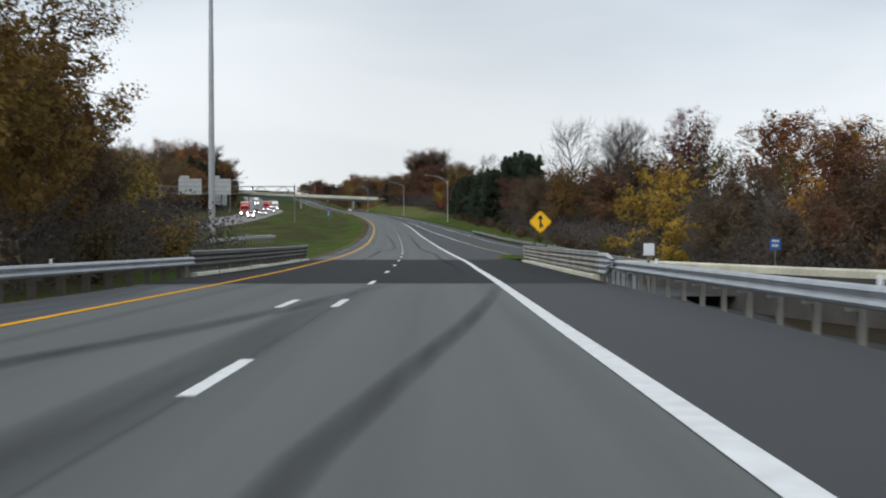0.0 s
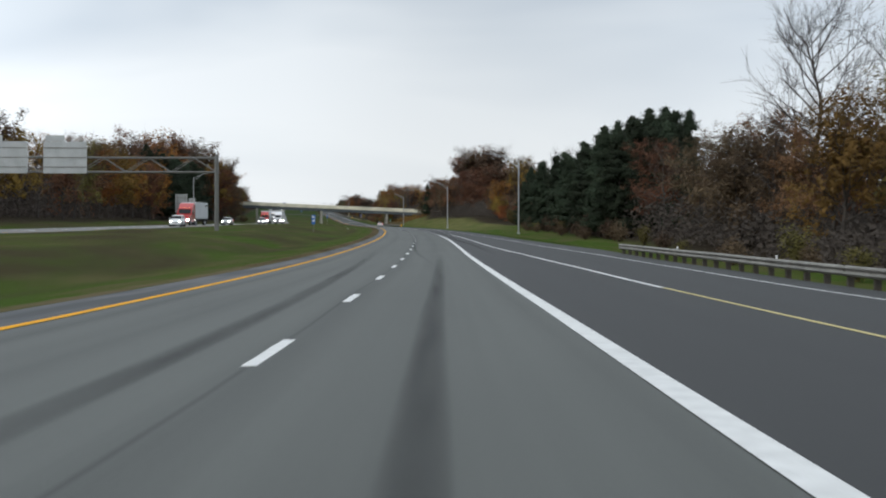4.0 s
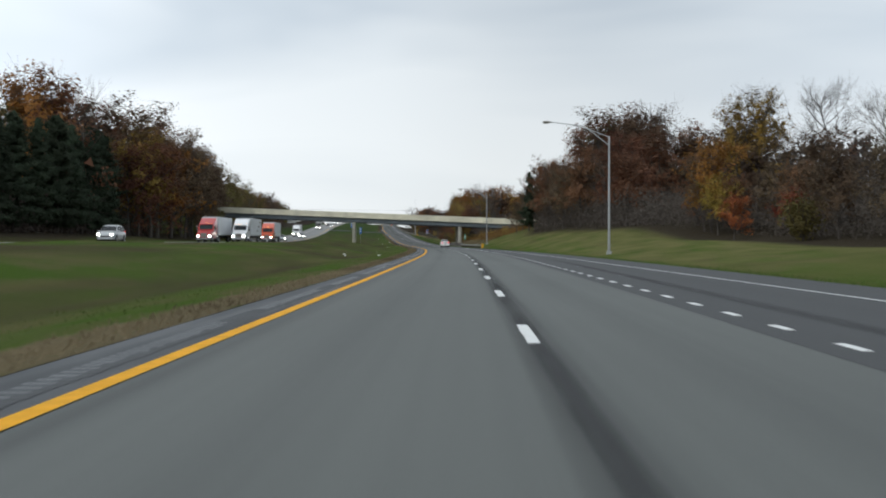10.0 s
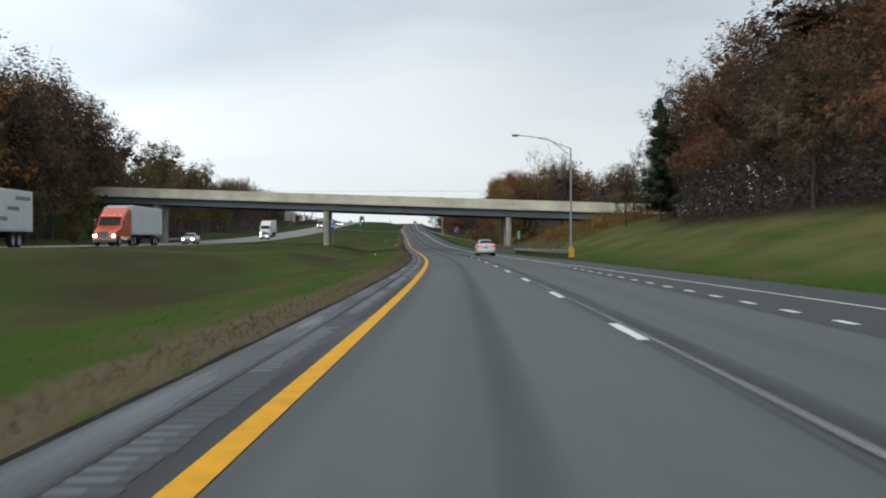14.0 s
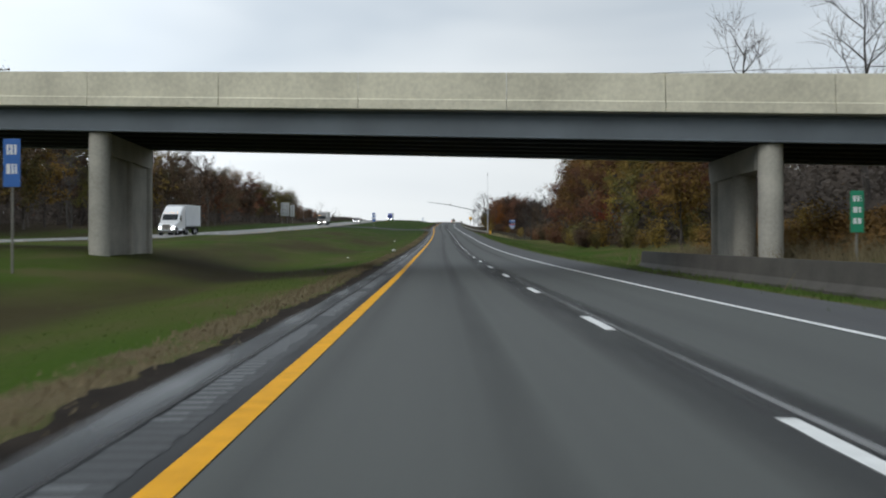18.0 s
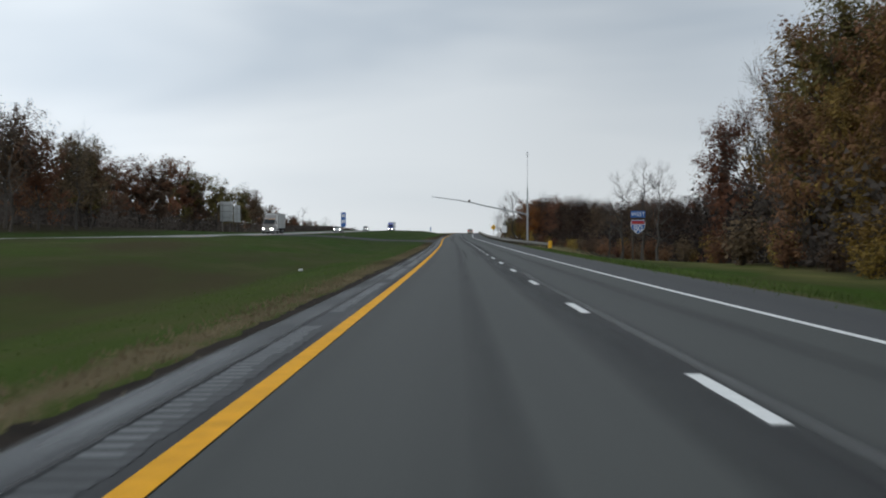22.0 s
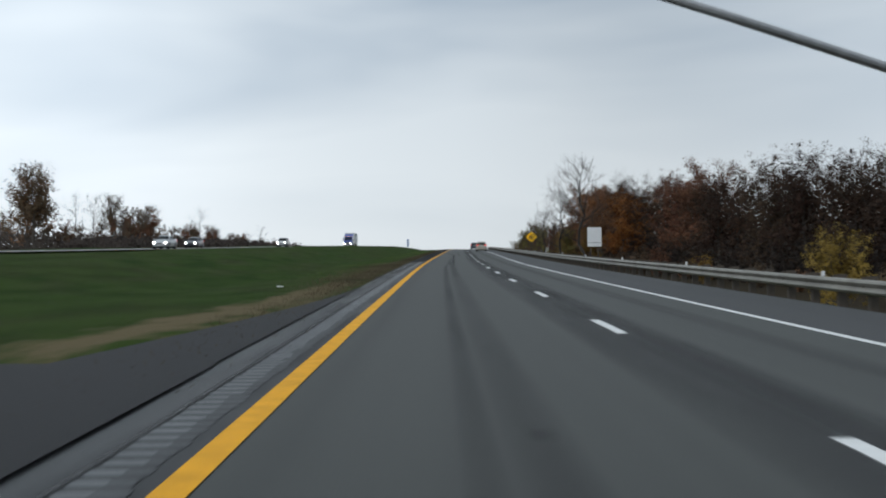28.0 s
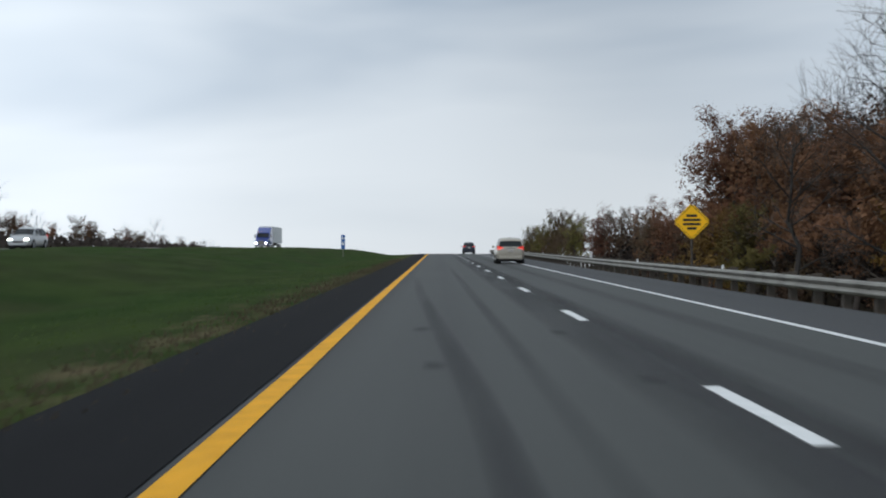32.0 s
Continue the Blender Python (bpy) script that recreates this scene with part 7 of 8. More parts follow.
def grow(rng, height, spread, limbs, depth, twig_len, clear=0.25):
    """Trunk and branching limbs. Returns wood pieces, twig pieces and the twig ends."""
    wood, twigs, ends = [], [], []
    pts = [np.zeros(3)]
    n = 7
    for i in range(1, n + 1):
        pts.append(np.array([rng.normal(0, 0.018) * height, rng.normal(0, 0.018) * height, height * 0.93 * i / n]))
    r = height * 0.016
    rad = [r * (1.25 if i == 0 else 1) * (1 - 0.9 * i / n) + 0.012 for i in range(n + 1)]
    for i in range(n):
        wood.append(stick(pts[i], pts[i + 1], rad[i], rad[i + 1], 7))

    def branch(p, d, length, rr, lev):
        q = p + d * length * 0.5
        d2 = d + np.array([rng.normal(0, 0.16), rng.normal(0, 0.16), 0.14])
        d2 /= np.linalg.norm(d2)
        e = q + d2 * length * 0.5
        tgt = wood if lev < 2 else twigs
        sd = 5 if lev == 0 else 3
        if lev >= depth:
            tgt.append(stick(p, e, rr, rr * 0.4, 3))
            ends.append(e)
            ends.append(q)
            return
        tgt.append(stick(p, q, rr, rr * 0.7, sd))
        tgt.append(stick(q, e, rr * 0.7, rr * 0.35, sd))
        if lev:
            ends.append(q)
        for _ in range(3 if lev else 4):
            u = rng.uniform(0.35, 1.0)
            o = p + (q - p) * min(1, u * 2) if u < 0.5 else q + (e - q) * (u * 2 - 1)
            nd = d2 + rng.normal(0, 0.55, 3) + np.array([0, 0, 0.18])
            nd /= np.linalg.norm(nd)
            branch(o, nd, length * rng.uniform(0.42, 0.65) if lev < depth - 1 else twig_len * rng.uniform(0.7, 1.3), max(rr * 0.42, 0.012), lev + 1)

    for k in range(limbs):
        u = clear + (0.97 - clear) * (k + rng.uniform(0, 0.9)) / limbs
        i = min(n - 1, int(u / 0.93 * n) if u < 0.93 else n - 1)
        base = pts[i] + (pts[i + 1] - pts[i]) * rng.uniform(0, 1)
        ang = k * 2.4 + rng.uniform(-0.5, 0.5)
        lean = 0.35 + 1.0 * u
        d = np.array([math.cos(ang), math.sin(ang), lean * rng.uniform(0.6, 1.2)])
        d /= np.linalg.norm(d)
        shape = math.sin(math.pi * min(0.97, max(0.12, (u - clear) / (1.02 - clear) * 0.8 + 0.22)))
        branch(base, d, spread * (0.45 + 0.6 * shape) * rng.uniform(0.75, 1.15), r * 0.42 * (1.05 - u * 0.6), 0)
    return wood, twigs, ends


def to_mesh(name, v, f, material):
    me = bpy.data.meshes.new(name)
    me.vertices.add(len(v))
    me.vertices.foreach_set("co", np.asarray(v, dtype=np.float32).ravel())
    total = np.where(f[:, 3] < 0, 3, 4).astype(np.int32)
    flat = f.ravel()[f.ravel() >= 0].astype(np.int32)
    me.loops.add(len(flat))
    me.loops.foreach_set("vertex_index", flat)
    me.polygons.add(len(f))
    me.polygons.foreach_set("loop_start", np.concatenate([[0], np.cumsum(total)[:-1]]).astype(np.int32))
    me.polygons.foreach_set("loop_total", total)
    me.update(calc_edges=True)
    me.materials.append(material)
    return me


def broadleaf(seed, height, spread, leaf_mat, leaves, size, limbs=17, bare=False, bark="bark", clear=0.13):
    """Meshes of trunk with limbs, and of the crown: twigs with leaf clusters."""
    rng = np.random.default_rng(seed)
    wood, twigs, ends = grow(rng, height, spread, limbs, 3 if bare else 2, 0.09 * height if bare else 0.13 * height, clear)
    tv, tf = merge(wood)
    cv, cf = merge(twigs)
    trunk = to_mesh("trunk", tv, tf, M[bark])
    crown_parts = [(cv, cf)]
    mats = [M["twig"]]
    nt = len(cf)
    if leaves:
        ends = np.array(ends)
        keep = ends[rng.random(len(ends)) < 0.72]
        idx = rng.integers(0, len(keep), leaves)
        off = np.clip(rng.normal(0, 1, (leaves, 3)), -1.6, 1.6) * np.array([0.029, 0.029, 0.022]) * height
        pts = keep[idx] + off
        mid = np.array([0, 0, 0.56 * height])
        crown_parts.append(quad_leaves(pts, size * np.clip(2.35 - 0.95 * np.linalg.norm(off, axis=1) / (0.029 * height), 0.5, 1.9), rng, off / (0.034 * height) + 0.6 * (pts - mid) / (0.3 * height)))
        inner = mid + (ends[rng.integers(0, len(ends), 900)] - mid) * rng.uniform(0.3, 0.82, (900, 1)) + rng.normal(0, 0.02, (900, 3)) * height
        crown_parts.append(quad_leaves(inner, 0.032 * height, rng, inner - mid))
        mats.append(M[leaf_mat])
    v, f = merge(crown_parts)
    crown = to_mesh("crown", v, f, mats[0])
    if leaves:
        crown.materials.append(mats[1])
        ids = np.zeros(len(f), dtype=np.int32)
        ids[nt:] = 1
        crown.polygons.foreach_set("material_index", ids)
    return trunk, crown


def conifer(seed, height, width, leaves, size, layers=16, clear=0.1):
    """A pine: straight trunk, whorls of limbs that droop, sprays of needles along them."""
    rng = np.random.default_rng(seed)
    wood, pts = [], []
    r = height * 0.013
    for i in range(6):
        wood.append(stick((0, 0, height * i / 6), (0, 0, height * (i + 1) / 6), r * (1 - i / 6.3), r * (1 - (i + 1) / 6.3), 7))
    limbs = []
    for k in range(layers):
        for j in range(6):
            u = min(0.985, clear + (0.98 - clear) * (k + rng.uniform(-0.6, 0.6)) / layers)
            a = j * 1.05 + k * 0.7 + rng.uniform(-0.4, 0.4)
            ln = width * (1 - u) ** 0.62 * rng.uniform(0.45, 1.2) + 0.2
            b = np.array([0, 0, u * height])
            e = b + np.array([math.cos(a) * ln, math.sin(a) * ln, ln * rng.uniform(-0.12, 0.32)])
            wood.append(stick(b, e, r * 0.3 * (1.1 - u), 0.01, 3))
            limbs.append((b, e, ln))
    w = np.array([x[2] for x in limbs])
    idx = rng.choice(len(limbs), leaves, p=w / w.sum())
    t = rng.uniform(0.25, 1.03, leaves)
    b = np.array([x[0] for x in limbs])[idx]
    e = np.array([x[1] for x in limbs])[idx]
    off = np.clip(rng.normal(0, 1, (leaves, 3)), -1.6, 1.6) * np.array([0.021, 0.021, 0.013]) * height
    p = b + (e - b) * t[:, None] + off
    q = b[:700] + (e - b)[:700] * rng.uniform(0.1, 0.7, (700, 1))
    v, f = merge([quad_leaves(p, size, rng, off / (0.02 * height) + 0.5 * (e - b)), quad_leaves(q, 1.0, rng, (e - b)[:700])])
    tv, tf = merge(wood)
    return to_mesh("trunk", tv, tf, M["bark"]), to_mesh("crown", v, f, M["pine"])


def bush(seed, height, leaf_mat, leaves, size):
    """A shrub: many thin stems from one root and a ragged mass of leaves."""
    rng = np.random.default_rng(seed)
    stems, tips = [], []
    for k in range(20):
        a = rng.uniform(0, 6.28)
        e = np.array([math.cos(a), math.sin(a), 0]) * rng.uniform(0.1, 0.55) * height + np.array([0, 0, height * rng.uniform(0.45, 1.0)])
        m = e * 0.5 + np.array([0, 0, 0.12 * height])
        stems.append(stick(e * 0.02, m, 0.03, 0.02, 3))
        stems.append(stick(m, e, 0.02, 0.006, 3))
        for _ in range(3):
            q = m + (e - m) * rng.uniform(0, 1) + rng.normal(0, 0.14, 3) * height
            q[2] = max(q[2], 0.1)
            stems.append(stick(m + (e - m) * rng.uniform(0, 0.7), q, 0.012, 0.005, 3))
            tips.append(q)
        tips += [e, m, e * 0.35]
    tips = np.array(tips)
    off = np.clip(rng.normal(0, 0.10, (leaves, 3)), -0.14, 0.14) * height
    p = tips[rng.integers(0, len(tips), leaves)] + off
    p[:, 2] = np.maximum(p[:, 2], 0.05)
    tv, tf = merge(stems)
    v, f = quad_leaves(p, size, rng, off + (p - np.array([0, 0, 0.3 * height])) * 0.3)
    return to_mesh("stem", tv, tf, M["twig"]), to_mesh("foliage", v, f, M[leaf_mat])


KINDS = {}


def kind(key, label, pair, category="tree", name="broadleaf_tree"):
    KINDS[key] = (label, pair, category, name)


kind("rust1", "autumn oak with rust-brown leaves at the edge of the wood", broadleaf(1, 15, 5.2, "rust", 5600, 0.19))
kind("rust2", "autumn oak with rust-brown leaves and open crown", broadleaf(2, 17, 5.0, "rust", 5600, 0.20))
kind("orange1", "maple with orange autumn leaves at the edge of the wood", broadleaf(3, 13, 4.6, "orange", 5600, 0.18))
kind("gold1", "tree with golden yellow autumn leaves", broadleaf(4, 12, 4.2, "gold", 5600, 0.17))
kind("brown1", "tree with dry brown leaves among bare twigs", broadleaf(5, 16, 4.8, "brown", 5600, 0.19))
kind("brown2", "half-bare tree with dry brown leaves", broadleaf(6, 14, 4.4, "brown", 5600, 0.18))
kind("olive1", "tree with olive-green fading leaves", broadleaf(7, 14, 4.6, "olive", 5600, 0.18))
kind("scarlet1", "small maple with scarlet leaves", broadleaf(9, 9, 3.4, "scarlet", 4200, 0.17))
kind("rust_fine", "tall oak with rust and brown autumn leaves close to the road", broadleaf(41, 16, 4.8, "rust", 11000, 0.15))
kind("gold_fine", "tree with dull golden leaves close to the road", broadleaf(42, 14, 4.4, "old_gold", 11000, 0.14))
kind("olive_fine", "tree with olive and brown fading leaves close to the road", broadleaf(43, 15, 4.2, "olive", 11000, 0.145))
kind("oak_spire", "narrow oak with rust and olive leaves at the clearing", broadleaf(44, 18, 3.1, "rust", 12000, 0.155, 22, False, "bark", 0.08))
kind("brown_fine", "twiggy tree with dry brown leaves at the edge of the wood", broadleaf(45, 12, 3.9, "brown", 7200, 0.13, 18))
kind("gold_wide", "low spreading tree with bright golden leaves beside the ramp", broadleaf(46, 9, 4.4, "bright_gold", 6000, 0.15, 17, False, "bark", 0.04))
kind("crimson_fine", "tall tree with a round dark crimson crown", broadleaf(47, 16, 3.8, "crimson", 11000, 0.15))
kind("umber1", "tree with dark umber leaves below the guardrail", broadleaf(48, 13, 4.2, "umber", 7200, 0.14, 18))
kind("bare_fan", "broad leafless tree with a dense fan of fine twigs", broadleaf(49, 16, 4.4, None, 0, 0, 30, True, "bark", 0.3), name="bare_tree")
kind("rust_far", "autumn oak with rust-brown leaves beyond the oncoming lanes", broadleaf(51, 15, 5.0, "rust", 4200, 0.215))
kind("brown_far", "tree with dry brown leaves beyond the oncoming lanes", broadleaf(52, 16, 4.8, "brown", 4200, 0.215))
kind("orange_far", "maple with orange autumn leaves beyond the oncoming lanes", broadleaf(53, 13, 4.6, "orange", 4200, 0.21))
kind("gold_far", "tree with golden leaves beyond the oncoming lanes", broadleaf(54, 12, 4.4, "gold", 4200, 0.21))
kind("olive_far", "tree with olive fading leaves beyond the oncoming lanes", broadleaf(55, 14, 4.6, "olive", 4200, 0.21))
M["dark_bark"] = mat("wet_dark_bark", (0.030, 0.026, 0.023), 0.9, var=0.4, scale=3, rand=0.2)
kind("bare_dark", "slender leafless tree with dark bark", broadleaf(55, 16, 4.0, None, 0, 0, 16, True, "dark_bark", 0.3), name="bare_tree")
kind("bare1", "bare leafless tree with fine grey twigs", broadleaf(10, 16, 4.6, None, 0, 0, 13, True), name="bare_tree")
kind("bare2", "bare leafless tree with upright grey branches", broadleaf(11, 14, 3.6, None, 0, 0, 12, True, "pale_bark"), name="bare_tree")
kind("bare3", "tall slender leafless tree", broadleaf(12, 18, 3.4, None, 0, 0, 14, True, "pale_bark", 0.35), name="bare_tree")
kind("pine1", "dark green pine in a dense stand", conifer(20, 17, 4.4, 12500, 0.21), name="pine_tree")
kind("pine2", "dark green pine with ragged top", conifer(21, 19, 4.0, 12500, 0.21, 15, 0.12), name="pine_tree")
kind("shrub1", "brown leafless shrub at the foot of the wood", bush(30, 3.2, "brown", 1100, 0.2), "shrub", "shrub")
kind("shrub2", "olive shrub at the foot of the wood", bush(31, 3.0, "olive", 1300, 0.18), "shrub", "shrub")
kind("shrub3", "golden-leaved shrub at the foot of the wood", bush(32, 3.6, "gold", 1200, 0.18), "shrub", "shrub")
kind("shrub4", "rust-coloured shrub at the foot of the wood", bush(33, 3.4, "rust", 1200, 0.18), "shrub", "shrub")


def plant(key, s, d, height=None, sink=0.1, group=""):
    label, (tr, cr), category, name = KINDS[key]
    zmax = max(v[2] for v in cr_bounds(key))
    k = (height / zmax) if height else 1.0
    p = ground_at(s, d, -sink)
    e = new(name)
    e.matrix_world = Matrix.LocRotScale(p, Euler((0, 0, random.uniform(0, 6.28))), (k * random.uniform(0.92, 1.08), k * random.uniform(0.92, 1.08), k))
    tagged(e, label, category, group)
    for me in (tr, cr):
        o = new(me.name.split(".")[0], me)
        o.parent = e
    return e


BOUNDS = {}


def cr_bounds(key):
    if key not in BOUNDS:
        me = KINDS[key][1][1]
        co = np.empty(len(me.vertices) * 3, dtype=np.float32)
        me.vertices.foreach_get("co", co)
        co = co.reshape(-1, 3)
        BOUNDS[key] = [tuple(co.min(0)), tuple(co.max(0))]
    return BOUNDS[key]


# single trees that stand out
for key, s, d, h in (
        ("crimson_fine", 237, 57.5, 24), ("bare_fan", 232.5, 33.7, 23), ("gold_wide", 105, 22.6, 11.0), ("gold_fine", 212.5, 29.4, 13), ("rust_fine", 196, 34, 12.5), ("brown_fine", 238, 29, 11.5), ("rust_fine", 244, 33, 13), ("brown_fine", 232, 27, 9.5), ("olive1", 250, 66, 22), ("orange1", 230, 76, 23),
        ("orange1", 262, 84, 22), ("orange1", 467, 29.8, 11.5), ("scarlet1", 453, 28.8, 5.2), ("gold1", 463, 29.5, 7.5), ("gold1", 481, 38, 17.5), ("bare_fan", 480, 39, 18), ("bare_fan", 500, 54, 20), ("bare_fan", 440, 40, 14), ("shrub2", 430, 29, 4.6), ("shrub2", 433, 29.6, 4.2), ("scarlet1", 440, 31, 5), ("rust_fine", 578, 42, 17), ("rust_fine", 594, 27, 13), ("pine2", 577, 20, 12.5),
        ("gold1", 36, -14, 12), ("brown1", 30, -18, 17), ("gold1", 55, -16, 8.5), ("orange1", 48, -22, 12), ("gold1", 78, -19, 7), ("rust2", 70, -24, 12), ("bare1", 44, -17, 19), ("brown2", 62, -20, 13),
        ("olive1", 88, -24, 9), ("gold1", 98, -22, 8), ("rust1", 100, -30, 11), ("brown1", 24, -13, 14), ("shrub3", 66, -12.5, 3.4), ("shrub2", 50, -12, 3), ("shrub3", 82, -15, 3), ("shrub1", 34, -11.5, 3.2),
        ("orange1", 751, 22, 17), ("gold_fine", 742, 20, 15.5), ("gold_fine", 728, 18, 13.2), ("gold_fine", 717, 17, 13.6), ("olive_fine", 760, 21, 17), ("gold_fine", 770, 22, 17.5), ("gold_fine", 736, 16, 11.4), ("gold_fine", 705, 17, 12.3), ("gold_fine", 692, 17, 11.5), ("gold_fine", 680, 19, 12.3), ("rust_fine", 780, 22, 17), ("olive_fine", 722, 24, 14.5), ("bare3", 712, 27, 19), ("bare3", 735, 30, 20),
        ("oak_spire", 853, 28.5, 19), ("olive_fine", 862, 39, 20), ("brown_fine", 866, 43, 19), ("rust_fine", 873, 46, 19), ("bare1", 858, 37, 22), ("brown_fine", 858, 34, 15), ("bare1", 867, 39, 21), ("rust_fine", 822, 31, 22.5), ("rust_fine", 815, 33, 22), ("olive_fine", 808, 29, 17), ("rust_fine", 800, 29, 19), ("olive_fine", 790, 26, 18), ("gold_fine", 797, 22.5, 18.5), ("olive_fine", 790, 22, 18), ("gold_fine", 786, 21, 12),
        ("bare3", 848, 33, 24), ("bare3", 857, 35, 23), ("bare2", 842, 31, 22), ("bare2", 832, 33, 24), ("bare1", 861, 33, 21), ("bare1", 925, 34, 14), ("bare2", 863, 20.5, 12.8), ("bare2", 861, 22, 12.2), ("bare2", 867, 18.6, 11.3), ("bare2", 871, 17.6, 8), ("bare3", 876, 32, 13), ("shrub4", 866, 22, 3.5), ("shrub4", 872, 20, 3),
        ("bare_fan", 218, 40, 20), ("bare_fan", 230.8, 43.3, 22.5), ("bare_fan", 240, 47, 22), ("bare1", 209, 37, 18), ("bare1", 250, 47, 23), ("bare1", 200, 36, 17),
        ("brown_far", 1096, -66, 14), ("bare1", 1156, -79, 12), ("rust_far", 1100, -67.5, 14), ("brown_far", 1107, -71, 13.5), ("bare1", 1178, -82, 13), ("bare1", 1187, -83, 13), ("brown_far", 1203, -85, 13.5), ("bare1", 1209, -86, 13), ("brown_far", 1214, -84, 11), ("bare2", 1234, -84, 11.5), ("bare1", 1240, -85, 10.5), ("bare2", 1290, -86, 9), ("bare1", 1298, -87, 9), ("brown_far", 1330, -88, 9.5), ("rust_far", 1337, -88, 9), ("brown_far", 1345, -89, 9), ("brown_far", 1390, -90, 8.5), ("brown_far", 1400, -91, 8),
        ("gold1", 962, 13.5, 4.6), ("pine2", 353, 23.2, 11.5), ("pine1", 357, 22.5, 9), ("pine2", 364, 24.5, 11.5), ("pine1", 355, 25, 10.5), ("pine1", 359, 28, 11), ("pine2", 352, 29, 12), ("pine1", 347, 28.5, 12), ("pine1", 361, 23, 8.5), ("pine1", 342, 27, 11.5), ("brown_fine", 350, 26, 7.5), ("brown_fine", 357, 24, 6.5), ("brown_fine", 344, 24.5, 7), ("pine1", 338, 25.5, 11), ("pine2", 349, 25, 11), ("brown_far", 612, -52, 12), ("brown_far", 622, -53, 13), ("olive_far", 632, -52, 9), ("brown_far", 640, -54, 12), ("shrub1", 618, -49, 3), ("shrub2", 627, -48.5, 3), ("shrub1", 636, -48.5, 3.2),
        ("rust_fine", 1113, 22, 12.6), ("rust_fine", 1122, 23, 13.6), ("rust_fine", 1131, 22.5, 14.8), ("rust_fine", 1141, 22, 15.6), ("gold_fine", 1128, 17, 7), ("rust_fine", 1149, 24, 15), ("rust_fine", 1104, 21, 11), ("olive_fine", 1118, 17, 7), ("bare1", 1136, 29, 18), ("bare1", 1128, 30, 18), ("bare_dark", 1076, 15, 16.5), ("bare_dark", 1081, 12.7, 12), ("bare_dark", 1087, 10.8, 8.5), ("bare1", 1185, 30, 13), ("bare1", 1178, 31, 15), ("rust_fine", 1160, 29, 17), ("rust1", 1168, 31, 16), ("rust1", 1049, -81, 22), ("orange1", 1087, 22, 12), ("gold1", 1093, 18, 7), 
        ("bare2", 671, 19.2, 17.3), ("bare3", 652, 20.6, 16), ("gold1", 700, 16, 8), ("scarlet1", 706, 15, 5.5), ("olive1", 690, 15, 9), ("gold1", 668, 14, 7)):
    plant(key, s, d, h)


def belt(rng, s0, s1, step, dfun, keys, h0, h1, jitter=2.0, group=""):
    s = s0
    while s < s1:
        key = rng.choice(keys)
        plant(key, s + rng.uniform(-step, step) * 0.3, dfun(s) + rng.uniform(-jitter, jitter), rng.uniform(h0, h1), group=group)
        s += step


rt = random.Random(11)
random.seed(11)
MIX_FAR = ["rust_far", "rust_far", "brown_far", "brown_far", "brown_far", "bare1", "bare2", "olive_far", "gold_far", "orange_far"]
# right side, front row
belt(rt, 95, 212, 6.5, lambda s: right_woods(s) + lerp(s, (140, 5), (160, 12)), ["brown_fine", "bare1", "brown_fine", "brown_fine", "bare2"], 6.5, 9.5, group="wood edge beside the ramp")
belt(rt, 216, 262, 5.5, lambda s: right_woods(s) + 6.5, ["brown_fine", "rust_fine", "brown_fine", "bare1", "brown_fine"], 9, 12.5, group="wood edge beside the ramp")
belt(rt, 262, 345, 4.2, lambda s: right_woods(s) + 2.5, ["pine1", "pine2", "pine1"], 10.5, 13.0, group="pine stand beside the road")
belt(rt, 272, 350, 4.4, lambda s: right_woods(s) + 8.5, ["pine1", "pine2"], 11.8, 13.8, group="pine stand beside the road")
belt(rt, 290, 352, 5.0, lambda s: right_woods(s) + 15, ["pine1", "pine2", "pine2"], 14.8, 16.8, group="pine stand beside the road")
belt(rt, 374, 404, 6.5, lambda s: right_woods(s) + 3, ["brown_fine", "brown_fine", "bare1", "rust2"], 6.5, 8.5, group="wood edge on the bank")
belt(rt, 404, 480, 6.5, lambda s: right_woods(s) + lerp(s, (404, 7), (455, 9), (475, 8), (482, 3)), ["brown_fine", "brown1", "brown_fine", "bare1", "rust2", "brown_fine", "bare1"], 7.5, 10.5, group="wood edge on the bank")
belt(rt, 500, 585, 5.5, lambda s: right_woods(s) + 4, ["rust_fine", "brown_fine", "brown_fine", "bare1", "rust_fine", "brown_fine", "olive_fine"], 11, 15.5, group="wood edge on the bank")
belt(rt, 673, 795, 6.0, lambda s: right_woods(s) + 3, ["gold_fine", "rust_fine", "olive_fine", "rust_fine", "gold_fine", "bare1"], 8, 12, group="wood edge beyond the bridge")
belt(rt, 880, 1010, 8, lambda s: right_woods(s) + 4, ["umber1", "bare1", "umber1", "bare1", "brown_fine"], 9.5, 11.5, group="wood below the guardrail")
belt(rt, 1008, 1058, 6, lambda s: right_woods(s) + 4.5, ["umber1", "umber1", "bare1", "umber1", "umber1"], 11.5, 14, group="wood below the guardrail")
belt(rt, 1058, 1150, 6, lambda s: right_woods(s) + 4.5, ["rust1", "umber1", "rust2", "umber1", "rust_fine", "umber1"], 12.5, 15.5, group="wood below the guardrail")
